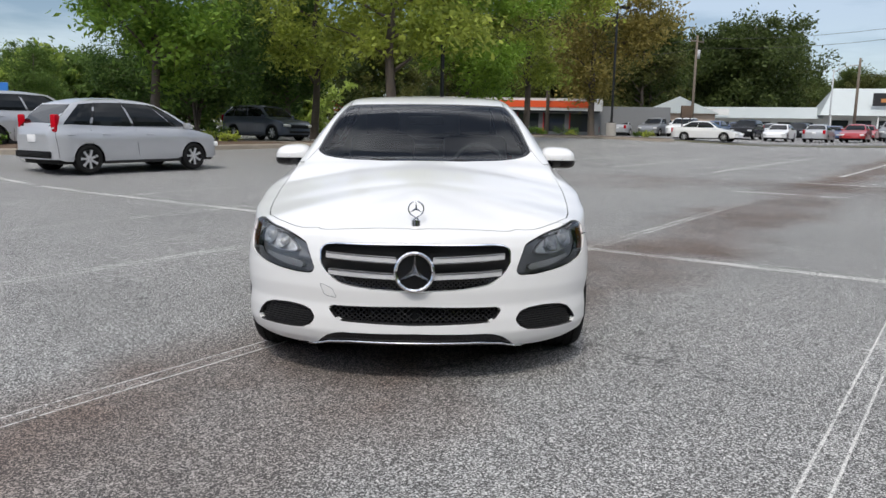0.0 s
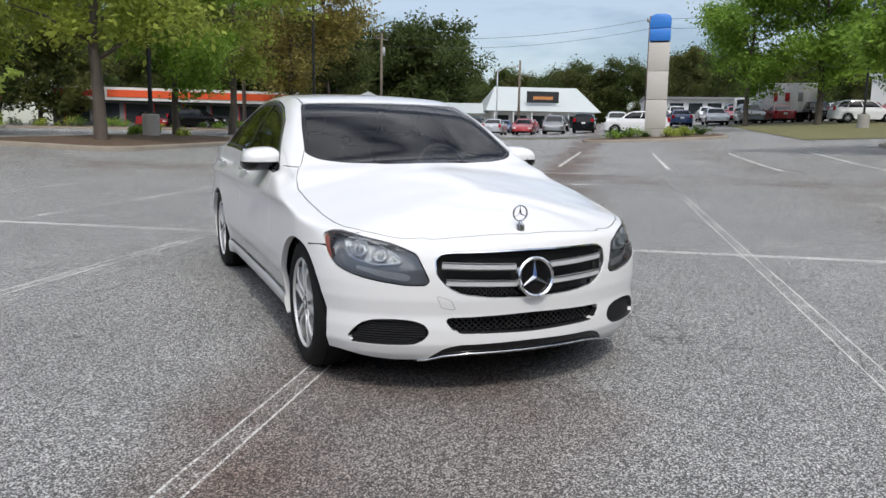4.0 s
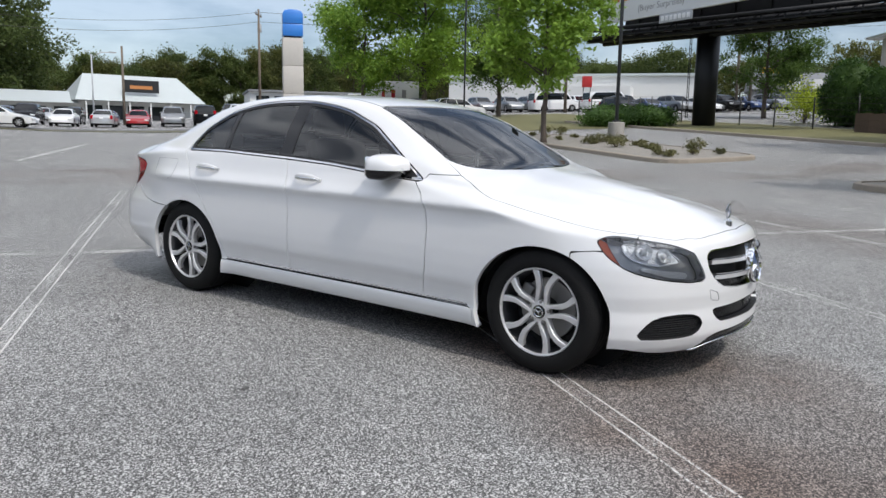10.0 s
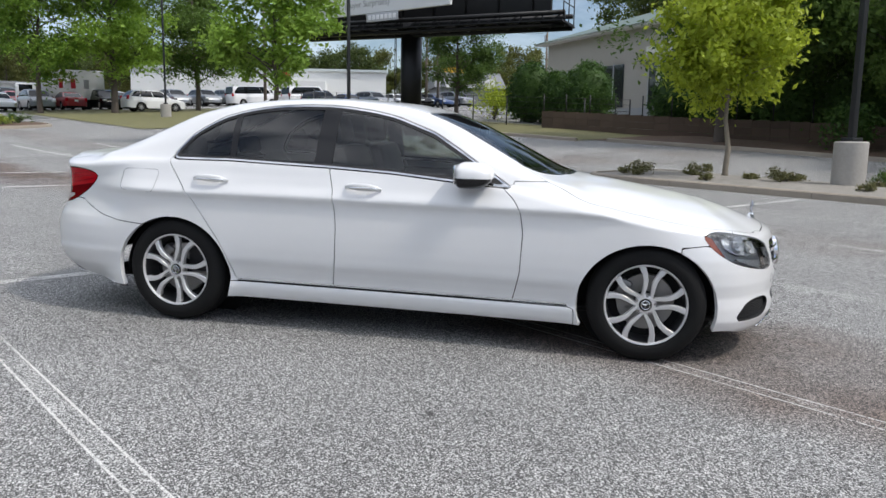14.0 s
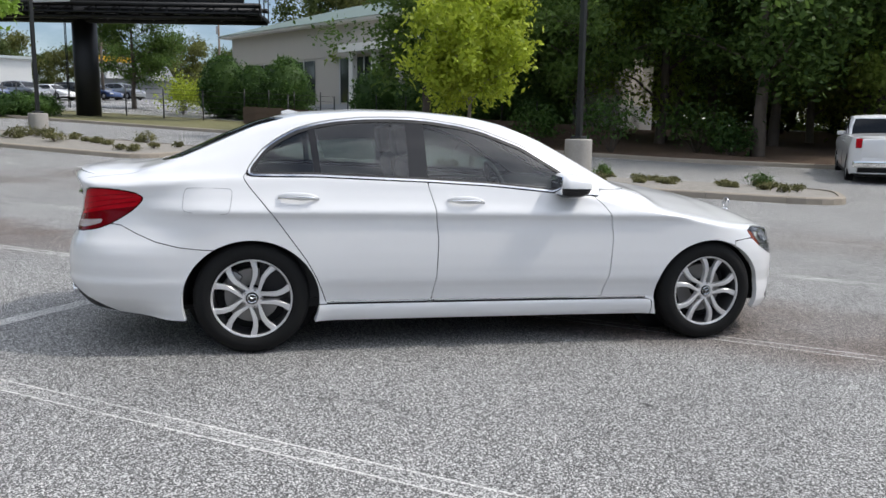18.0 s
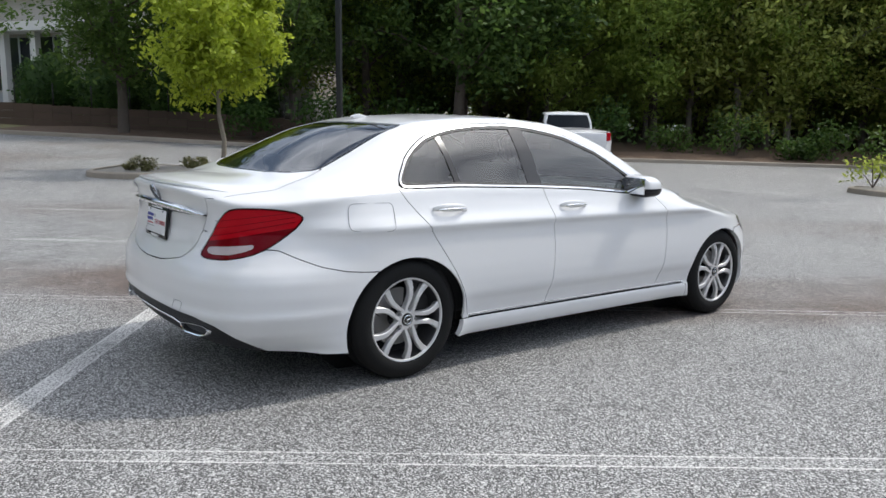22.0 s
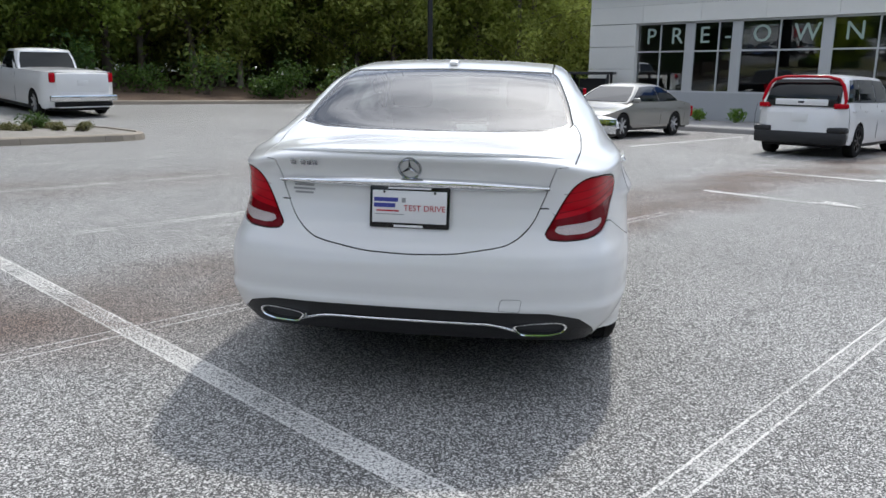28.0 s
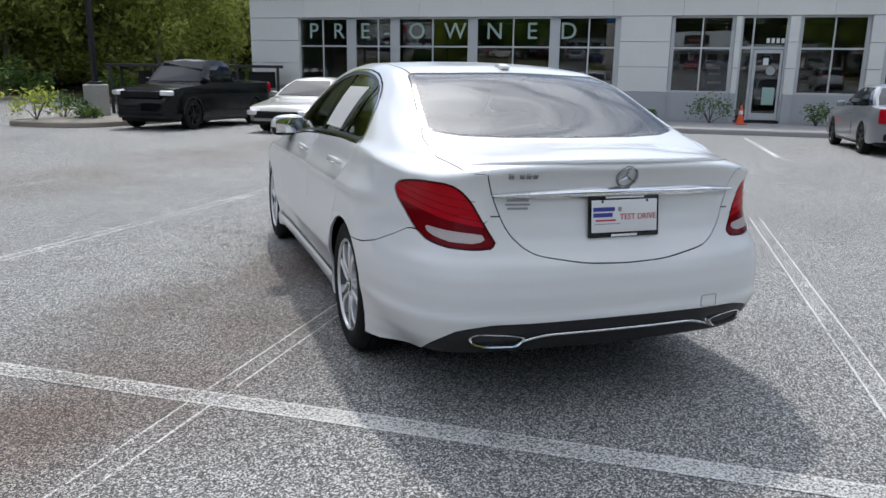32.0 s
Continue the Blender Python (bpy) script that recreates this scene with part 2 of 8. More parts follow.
def round_outline(pts, r=0.02, n=4):
    """An outline with its corners rounded."""
    out = []
    m = len(pts)
    for k in range(m):
        p, a, b = Vector(pts[k]), Vector(pts[k - 1]), Vector(pts[(k + 1) % m])
        da, db = a - p, b - p
        ra, rb = min(r, da.length * 0.45), min(r, db.length * 0.45)
        s, e = p + da.normalized() * ra, p + db.normalized() * rb
        for i in range(n + 1):
            t = i / n
            out.append(tuple(s * (1 - t) ** 2 + p * 2 * t * (1 - t) + e * t * t))
    return out


def catmull(ctrl, step=0.04):
    c = np.array(ctrl, float)
    out = []
    for i in range(len(c) - 1):
        p0, p1, p2, p3 = c[max(i - 1, 0)], c[i], c[i + 1], c[min(i + 2, len(c) - 1)]
        if i == 0:
            p0 = p1 * [-1, 1, 1, 1] if abs(p1[0]) > 1e-6 else p2 * [-1, 1, 1, 1]
        if i == len(c) - 2:
            p3 = p1 * [-1, 1, 1, 1]
        n = max(3, int(np.linalg.norm((p2 - p1)[:2]) / step))
        for k in range(n):
            t = k / n
            out.append(0.5 * (2 * p1 + (p2 - p0) * t + (2 * p0 - 5 * p1 + 4 * p2 - p3) * t * t + (3 * p1 - p0 - 3 * p2 + p3) * t ** 3))
    out.append(c[-1])
    return np.array(out)


# plan of the body at its widest: x, y, shoulder height, lower edge
PLAN = [(0, -2.205, .705, .195), (.25, -2.182, .705, .195), (.45, -2.118, .70, .18), (.60, -2.046, .695, .17), (.73, -1.955, .715, .18),
        (.824, -1.84, .730, .20), (.876, -1.70, .735, .19), (.898, -1.50, .752, .18), (.904, -1.30, .785, .18), (.90, -.9, .864, .18),
        (.895, -.4, .945, .18), (.895, .3, .982, .18), (.90, .9, .998, .18), (.908, 1.4, .998, .18), (.903, 1.75, .985, .19),
        (.880, 2.0, .955, .215), (.828, 2.2, .945, .235), (.755, 2.33, .948, .25), (.63, 2.412, .965, .26), (.43, 2.460, .982, .27),
        (.2, 2.478, .985, .27), (0, 2.484, .985, .27)]
SIDE = [(.17, -.07), (.20, -.045), (.25, -.032), (.275, -.035), (.287, -.047), (.33, -.038), (.385, -.022), (.405, -.012), (.43, -.006), (.50, -.001), (.58, -.001), (.68, -.006), (.75, -.011), (.785, -.008),
        (.803, .006), (.815, .007), (.835, -.004), (.86, -.020), (.88, -.031), (.93, -.052), (1.0, -.075)]
FRONT = [(.17, -.05), (.20, -.025), (.25, -.005), (.32, -.004), (.38, -.012), (.45, -.004), (.52, -.006), (.58, -.014), (.64, -.03), (.70, -.055), (.74, -.075), (.80, -.09)]
REAR = [(.22, -.12), (.27, -.075), (.32, -.035), (.38, -.008), (.415, .004), (.44, -.004), (.50, 0), (.57, -.004), (.62, -.018), (.66, -.040), (.72, -.064), (.80, -.082), (.88, -.086),
        (.92, -.078), (.96, -.06), (.985, -.035)]
# cabin sections: y, belt x, belt z, rail x, rail z, middle z
CABIN = [(-1.02, .80, .885, .70, .942, .974), (-.90, .805, .895, .71, .952, .993), (-.80, .81, .905, .715, .980, 1.040), (-.70, .815, .917, .70, 1.035, 1.092),
         (-.50, .82, .935, .665, 1.148, 1.188), (-.30, .823, .95, .622, 1.254, 1.283), (-.10, .825, .962, .587, 1.328, 1.352), (.10, .827, .972, .574, 1.368, 1.389),
         (.45, .83, .985, .568, 1.392, 1.412), (.80, .83, .993, .568, 1.385, 1.408), (1.15, .825, .998, .572, 1.350, 1.380), (1.40, .82, .998, .590, 1.285, 1.325),
         (1.60, .81, .997, .606, 1.195, 1.24), (1.80, .79, .993, .625, 1.10, 1.142), (1.95, .765, .99, .630, 1.042, 1.072), (2.06, .745, .988, .61, 1.028, 1.045)]
RING = catmull(PLAN)
WALL_ROWS = 50


def smooth01(a, b, t):
    u = min(max((t - a) / (b - a), 0), 1)
    return u * u * (3 - 2 * u)


def build_shell():
    sh = Shell()
    ring = RING
    arc = np.concatenate([[0], np.cumsum(np.linalg.norm(np.diff(ring[:, :2], axis=0), axis=1))])
    total = arc[-1]
    i_f = int(np.argmin(abs(ring[:, 1] + 1.5))); i_r = int(np.argmin(abs(ring[:, 1] - 2.0)))
    grid = []
    for i, (x, y, zs, zb) in enumerate(ring):
        d = ring[min(i + 1, len(ring) - 1)][:2] - ring[max(i - 1, 0)][:2]
        if i in (0, len(ring) - 1):
            d = np.array([1.0, 0.0]) * (1 if i == 0 else -1)
        n = np.array([d[1], -d[0]]) / np.linalg.norm(d)
        wf, wr = smooth01(-1.38, -1.82, y), smooth01(1.58, 2.15, y)
        # the lower flank swells round the wheels
        swell = max(1 - abs(y + 1.415) / (.47 if y > -1.415 else .62), 1 - abs(y - 1.42) / (.47 if y < 1.42 else .62), 0)
        col = []
        for k in range(WALL_ROWS + 1):
            z = zb + (zs - zb) * k / WALL_ROWS
            o = [np.interp(z, *np.array(t).T) for t in (SIDE, FRONT, REAR)]
            low = 1 - .85 * smooth01(0, .5, swell) * smooth01(.56, .44, z)
            off = o[0] * low * (1 - wf - wr) + o[1] * wf + o[2] * wr * (1 - .5 * smooth01(0, .4, swell) * smooth01(.40, .3, z))
            col.append(np.array([x + n[0] * off, y + n[1] * off, z]))
        col[0][0] = max(col[0][0], 0)
        top = col[-1]
        # spine point that this column runs up to
        if i < i_f:
            ys = -1.72 + (ring[i_f][1] + 1.72) * (arc[i] / arc[i_f]) ** 1.5
        elif i > i_r:
            ys = 2.0 + 0.14 * ((arc[i] - arc[i_r]) / (total - arc[i_r])) ** 0.7
        else:
            ys = y
        zc_hood = float(np.interp(ys, [-1.75, -1.6, -1.4, -1.2, -1.02], [.850, .884, .920, .952, .974]))
        if ys < -1.02:
            w_pts = (0.06, 0.16, 0.30, 0.6, 1.0)
            pw = 1.75 if i >= i_f else 1.6
            even = .62 * (1 - min(1, arc[i] / arc[i_f])) ** .7       # the nose climbs evenly, the flanks round off
            ctl = [(top[0] * (1 - w), top[1] * (1 - w) + ys * w, top[2] + (zc_hood - top[2]) * (even * w + (1 - even) * (1 - (1 - w) ** pw))) for w in w_pts]
        else:
            x1, z1, x2, z2, zc = lerp_table(CABIN, min(ys, 2.06))
            if i > i_r:
                def deck(w):
                    zz = top[2] + (zc - 0.006 - top[2]) * (1 - (1 - w) ** 3.4)
                    return (top[0] * (1 - w), top[1] * (1 - w) + ys * w, zz)
                ctl = [deck(0.12), deck(0.21), deck(0.30), deck(0.62), deck(1.0)]
            else:
                b1 = min(x1, top[0] - 0.008)
                ctl = [(b1, y, max(z1, top[2] + 0.003)), ((b1 + x2) / 2 + 0.016, y, (z1 + z2) / 2 + 0.01), (x2, y, z2), (x2 * 0.5, y, z2 + 0.75 * (zc - z2)), (0, y, zc)]
        cap = [np.array(top)]
        for c, cnt in zip(ctl, (2, 7, 7, 7, 7)):
            last = cap[-1].copy()
            for q in range(1, cnt + 1):
                cap.append(last + (np.array(c) - last) * q / cnt)
        for _ in range(3):
            s = [cap[0]] + [(cap[q - 1] + 2 * cap[q] + cap[q + 1]) / 4 for q in range(1, len(cap) - 1)] + [cap[-1]]
            mid = s[-2].copy(); mid[0] = -mid[0]
            s[-1] = (s[-2] + mid + 2 * cap[-1]) / 4; s[-1][0] = 0
            cap = s
        grid.append(col[:-1] + cap)
    g = np.array(grid)
    for _ in range(2):       # soften the shoulder and the length
        h = g.copy()
        a, b = WALL_ROWS - 1, WALL_ROWS + 2
        h[:, a:b] = (g[:, a - 1:b - 1] + 2 * g[:, a:b] + g[:, a + 1:b + 1]) / 4
        h[1:-1, WALL_ROWS:] = (h[:-2, WALL_ROWS:] + 2 * h[1:-1, WALL_ROWS:] + h[2:, WALL_ROWS:]) / 4
        g = h
    g[0, :, 0] = 0; g[-1, :, 0] = 0; g[:, -1, 0] = 0
    ni, nk = g.shape[:2]
    # normals from the mirrored grid
    du = np.gradient(g, axis=0); dv = np.gradient(g, axis=1)
    nrm = np.cross(du, dv)
    nrm[0, :, 0] = 0; nrm[-1, :, 0] = 0; nrm[:, -1, 0] = 0
    nrm /= np.maximum(np.linalg.norm(nrm, axis=2, keepdims=True), 1e-9)
    if nrm[ni // 2, 5, 0] < 0:
        nrm = -nrm
    for i in range(ni):
        for k in range(nk):
            sh.v.append(np.array([*g[i, k], *nrm[i, k], arc[i], total - arc[i]]))
    for i in range(ni - 1):
        for k in range(nk - 1):
            sh.polys.append([i * nk + k, (i + 1) * nk + k, (i + 1) * nk + k + 1, i * nk + k + 1])
    return sh, g, nrm, arc, total


shell, GRID, NRM, ARC, TOTAL = build_shell()


def arc_at(x, y):
    """Length along the half plan from the nose to the plan point nearest to (x, y)."""
    return float(ARC[int(np.argmin(np.hypot(RING[:, 0] - x, RING[:, 1] - y)))])


def on_wall(s, z, out=0.0, side=1):
    """Point and normal of the body's wall at length s and height z."""
    i = int(np.clip(np.searchsorted(ARC, s), 1, len(ARC) - 1)); w = (s - ARC[i - 1]) / (ARC[i] - ARC[i - 1])
    g = GRID[i - 1] * (1 - w) + GRID[i] * w; n = NRM[i - 1] * (1 - w) + NRM[i] * w
    k = int(np.argmin(abs(g[:WALL_ROWS + 6, 2] - z)))
    lo, hi = (k - 1, k) if g[k, 2] > z and k > 0 else (k, k + 1)
    t = float(np.clip((z - g[lo, 2]) / max(g[hi, 2] - g[lo, 2], 1e-6), 0, 1))
    p, q = g[lo] * (1 - t) + g[hi] * t, n[lo] * (1 - t) + n[hi] * t
    q = q / np.linalg.norm(q)
    p = p + q * out
    return Vector((p[0] * side, p[1], p[2])), Vector((q[0] * side, q[1], q[2]))


FLANK = (RING[:, 0] > .84) & (RING[:, 1] > -1.75) & (RING[:, 1] < 2.05)


def on_side(y, z, out=0.0, side=1):
    return on_wall(float(np.interp(y, RING[FLANK, 1], ARC[FLANK])), z, out, side)


CAR = empty("sedan_car", pose(0, 0, 0, math.degrees(math.atan(B)), -math.degrees(math.atan(A)), 0),
            "clean white four-door sedan parked across worn stall lines", "car")
RUBBER_DARK = mat("seal_black", (.006, .006, .006), 0.8)


def panel(name, polys, material, label="", mode="both", depth=0.012, push=0.0, parent=None):
    """Panels with a folded edge; mode both: one mesh with its mirror image; right / left: one side (left is +x)."""
    parent = parent or CAR
    v = shell.arrays()
    used = sorted({i for p in polys for i in p})
    count = {}
    for p in polys:
        for k in range(len(p)):
            a, b = p[k], p[(k + 1) % len(p)]
            key = (min(a, b), max(a, b))
            count[key] = count.get(key, 0) + 1
    made = []
    sides = {"both": [(1, -1)], "pair": [(1,), (-1,)], "left": [(1,)], "right": [(-1,)]}[mode]
    for group in sides:
        verts, norms, faces, centre = [], [], [], {}
        for s in group:
            idx = {}
            for i in used:
                pos = v[i, :3] + v[i, 3:6] * push
                if len(group) == 2 and abs(v[i, 0]) < 1e-6 and i in centre:
                    idx[i] = centre[i]; continue
                idx[i] = len(verts)
                if abs(v[i, 0]) < 1e-6:
                    centre[i] = idx[i]
                verts.append((pos[0] * s, pos[1], pos[2])); norms.append((v[i, 3] * s, v[i, 4], v[i, 5]))
            inner = {}
            for p in polys:
                f = [idx[i] for i in p]
                if len(set(f)) > 2:
                    faces.append(f if s > 0 else f[::-1])
            if depth:
                for p in polys:
                    for k in range(len(p)):
                        a, b = p[k], p[(k + 1) % len(p)]
                        if count[(min(a, b), max(a, b))] == 1 and not (abs(v[a, 0]) < 1e-6 and abs(v[b, 0]) < 1e-6):
                            for i in (a, b):
                                if i not in inner:
                                    q = v[i, :3] + v[i, 3:6] * (push - depth)
                                    o = v[i, :3] + v[i, 3:6] * push
                                    inner[i] = (len(verts), len(verts) + 1)
                                    for w in (o, q):
                                        verts.append((w[0] * s, w[1], w[2])); norms.append((0, 0, 0))
                            f = [inner[b][0], inner[a][0], inner[a][1], inner[b][1]]
                            faces.append(f if s > 0 else f[::-1])
        made.append(mesh_ob(name, verts, faces, material, parent, label, True, norms))
    return made

# ---- materials of the car ----
def leafless(name, c):
    """Thin paper that lets part of the light through."""
    m = bpy.data.materials.new(name)
    n, l, b = nodes_of(m)
    b.inputs["Base Color"].default_value = (*c, 1); b.inputs["Roughness"].default_value = .7
    t = n.new("ShaderNodeBsdfTranslucent"); t.inputs[0].default_value = (*c, 1)
    x = n.new("ShaderNodeMixShader"); x.inputs[0].default_value = .45
    l.new(b.outputs[0], x.inputs[1]); l.new(t.outputs[0], x.inputs[2]); l.new(x.outputs[0], n["Material Output"].inputs[0])
    return m



PAINT = mat("white_paint", (.745, .745, .74), 0.28, 0.0, 0.012, 3.0, 0.0, coat=.8)
CHROME = mat("chrome", (.82, .83, .84), 0.08, 1.0)
SATIN = mat("satin_silver", (.55, .56, .57), 0.28, 1.0, 0.03, 20)
GLOSS_BLACK = mat("gloss_black", (.006, .006, .007), 0.2, coat=0.15, spec=.35)
CHROME_DK = mat("dark_chrome", (.36, .37, .39), 0.12, 1.0)
STRIP = mat("bright_strip", (.62, .63, .64), 0.12, 1.0)
SILVER = mat("silver_louvre", (.78, .79, .80), 0.25, .5, .04, 20)
REFLECTOR = mat("faceted_reflector", (.86, .88, .90), 0.25, .12, .1, 30, 1.0, 55)
TRIM_BLACK = mat("trim_black", (.012, .012, .013), 0.5, 0, .1, 30, .15, 400)
TYRE = mat("tyre_rubber", (.010, .010, .010), 0.75, 0, .15, 12, .2, 120, spec=.2)
RIM_DARK = mat("rim_grey", (.10, .10, .105), 0.35, 0.7)
RIM_FACE = mat("rim_machined", (.70, .695, .69), 0.3, 0.5, .05, 30)
IRON = mat("brake_iron", (.32, .31, .30), 0.45, 0.8, .1, 20)
TINT = glass_mat("tinted_glass", (.66, .72, .70), ior=1.5)
TINT_DARK = glass_mat("tinted_rear_glass", (.60, .66, .65), 0, 2.1)
SIDE_GLASS = glass_mat("tinted_side_glass", (.52, .60, .57), 0, 1.75)
LENS = glass_mat("clear_lens", (.93, .94, .95))
MIRROR = mat("mirror_glass", (.8, .82, .84), 0.02, 1.0)
AMBER = mat("amber_plastic", (.20, .035, .008), 0.25, coat=.6)
RED_LENS = mat("red_lens", (.43, .004, .012), 0.12, coat=.06, var=.1, scale=14, spec=.12)
RED_MID = mat("mid_red_lens", (.15, .002, .006), 0.12, coat=.06, spec=.12)
TAIL_CLEAR = mat("tail_clear_lamp", (.52, .44, .43), 0.2, coat=.8, bump=.5, bump_scale=160)
RED_DARK = mat("dark_red_lens", (.10, .002, .004), 0.15, coat=.05, spec=.1)
CLEAR_LAMP = mat("milky_lamp", (.80, .80, .79), 0.2, coat=1.0, bump=.5, bump_scale=160)
HOUSING = mat("lamp_housing", (.34, .343, .348), 0.3, .2)
LEATHER = mat("black_leather", (.018, .018, .02), 0.5, 0, .1, 10, .2, 200)
PAPER = leafless("thin_paper", (.82, .82, .80))
WHITE_PLASTIC = mat("white_plastic", (.75, .75, .75), 0.45)
INK_RED = mat("print_red", (.45, .02, .03), 0.5)
INK_BLUE = mat("print_blue", (.04, .05, .28), 0.5)
INK_GREY = mat("print_grey", (.30, .30, .31), 0.5)


def fs(x):
    h = len(RING) // 2
    return float(np.interp(x, RING[:h, 0], ARC[:h]))


def rs(x):
    h = len(RING) // 2
    return float(np.interp(x, RING[::-1][:h, 0], (TOTAL - ARC)[::-1][:h]))


def sr_at(x, y):
    return TOTAL - arc_at(x, y)


GAP = 0.0052
FRONT_END = lambda v: v[:, 1] + 1.2
REAR_END = lambda v: 1.5 - v[:, 1]
pieces = {}
seams = []
rest = shell.polys


def cut(name, fn, gap=GAP):
    """Part the region fn<0 off the rest, with a seam round it."""
    global rest
    inn, out = shell.split(rest, lambda v: fn(v) - gap / 2)
    if gap:
        core, seam = shell.split(inn, lambda v: fn(v) + gap / 2)
        seams.extend(seam)
    else:
        core = inn
    rest = out
    if name:
        pieces[name] = core
    return core


def seam_line(polys, fn, gap=GAP):
    """Part polys in two along fn=0, leaving a seam."""
    a, b = shell.split(polys, lambda v: fn(v) + gap / 2)
    mid, b = shell.split(b, lambda v: fn(v) - gap / 2)
    seams.extend(mid)
    return a, b


# wheel arches
for yc in (1.42, -1.415):
    cut(None, lambda v, yc=yc: np.maximum((np.hypot((v[:, 1] - yc) / 0.376, (v[:, 2] - 0.305) / 0.352) - 1) * 0.36, np.maximum(0.6 - v[:, 0], v[:, 2] - .8)), 0)
# windscreen and rear window
WS = round_outline([(0, -.965), (.25, -.945), (.45, -.885), (.60, -.80), (.672, -.715), (.62, -.42), (.548, -.095), (.30, -.125), (0, -.135), (-.548, -.095), (-.672, -.715), (-.60, -.80), (-.45, -.885), (-.25, -.945)], .03)
cut("ws_all", outline_fn(WS, [0, 1], lambda v: .93 - v[:, 2]), 0.006)
RW = round_outline([(0, 1.985), (.30, 1.965), (.50, 1.91), (.625, 1.83), (.60, 1.62), (.525, 1.235), (.30, 1.30), (0, 1.315), (-.525, 1.235), (-.625, 1.83), (-.50, 1.91), (-.30, 1.965)], .03)
cut("rw_all", outline_fn(RW, [0, 1], lambda v: 1.0 - v[:, 2]), 0.006)
pieces["windscreen"], pieces["ws_frit"] = shell.split(pieces["ws_all"], lambda v: outline_fn(WS, [0, 1])(v) + 0.022)
pieces["rear_window"], pieces["rw_frit"] = shell.split(pieces["rw_all"], lambda v: outline_fn(RW, [0, 1])(v) + 0.022)
# side windows: opening, chrome strip round it, panes and pillars
DLO = [(1.455, 1.003), (1.436, 1.058), (1.36, 1.158), (1.28, 1.216), (1.185, 1.270), (1.07, 1.306), (.955, 1.330), (.80, 1.348), (.653, 1.355), (.50, 1.356), (.379, 1.349), (.20, 1.326), (.065, 1.298), (-.179, 1.212),
       (-.346, 1.115), (-.50, 1.020), (-.665, .918), (-.34, .938), (.042, .970), (.417, .987), (1.064, 1.006)]
DLO = round_outline(DLO, .025)
dlo_fn = outline_fn(DLO, [1, 2], lambda v: .5 - v[:, 0])
side = cut("dlo", dlo_fn, 0.007)
pieces["window_strip"], side = shell.split(side, lambda v: -(dlo_fn(v) + 0.013))
pieces["window_seal"], side = shell.split(side, lambda v: -(dlo_fn(v) + 0.027))
bp = lambda v: v[:, 1] - (.474 + (v[:, 2] - 1.0) * .02)          # middle of the B-pillar
front_glass, back = shell.split(side, lambda v: bp(v) + .055)
pieces["b_pillar"], back = shell.split(back, lambda v: bp(v) - .055)
qd = lambda v: v[:, 1] - (1.052 + (v[:, 2] - 1.0) * .13)
rear_glass, back = shell.split(back, lambda v: qd(v) + .020)
pieces["divider"], quarter = shell.split(back, lambda v: qd(v) - .020)
tri = lambda v: v[:, 1] + .47 - (v[:, 2] - .95) * .25
pieces["sail"], front_glass = shell.split(front_glass, tri)
pieces["front_glass"], pieces["rear_glass"], pieces["quarter_glass"] = front_glass, rear_glass, quarter
# lamps
HL = [(.475, .520), (.50, .575), (.542, .652), (.62, .682), (.70, .700), (.787, .711), (.90, .726), (.985, .732), (1.06, .726), (1.085, .711), (1.06, .675), (1.02, .637),
      (.95, .594), (.88, .567), (.80, .548), (.70, .531), (.58, .517)]
hl_fn = outline_fn(round_outline(HL, .009), [6, 2], FRONT_END)
cut("headlight", hl_fn, 0.006)
TL = [(.528, .686), (.60, .79), (.655, .862), (.71, .905), (.78, .920), (.92, .922), (1.03, .914), (1.10, .903), (1.142, .884), (1.14, .865), (1.10, .822), (1.03, .775),
      (.96, .735), (.88, .704), (.74, .682), (.62, .677)]
tl_fn = outline_fn(round_outline(TL, .03), [7, 2], REAR_END)
cut("taillight", tl_fn, 0.005)
# grille and intakes
GR_HALF = [(.40, .664), (.448, .654), (.463, .632), (.455, .567), (.402, .507), (.34, .476), (.21, .459)]
GR = round_outline([(-u, z) for u, z in GR_HALF[::-1]] + [(0, .668)] + GR_HALF + [(0, .450)], .02)
gr_fn = outline_fn(GR, [6, 2], FRONT_END)
cut("grille_hole", gr_fn, 0)
LO = round_outline([(-.425, .374), (0, .384), (.425, .374), (.365, .304), (0, .296), (-.365, .304)], .012)
lo_fn = outline_fn(LO, [6, 2], FRONT_END)
cut("low_hole", lo_fn, 0)
FOG = round_outline([(.50, .346), (.55, .361), (.64, .367), (.74, .361), (.80, .342), (.845, .296), (.872, .262), (.85, .250), (.74, .248), (.62, .248), (.53, .256), (.475, .300)], .03)
fog_fn = outline_fn(FOG, [6, 2], FRONT_END)
cut("fog_hole", fog_fn, 0)
# black lip at the bottom of the front bumper
cut("front_lip", lambda v: np.maximum(v[:, 2] - np.interp(v[:, 6], [0, .36, .42, .47, .53], [.258, .252, .232, .198, .15]), v[:, 1] + 1.9), 0)
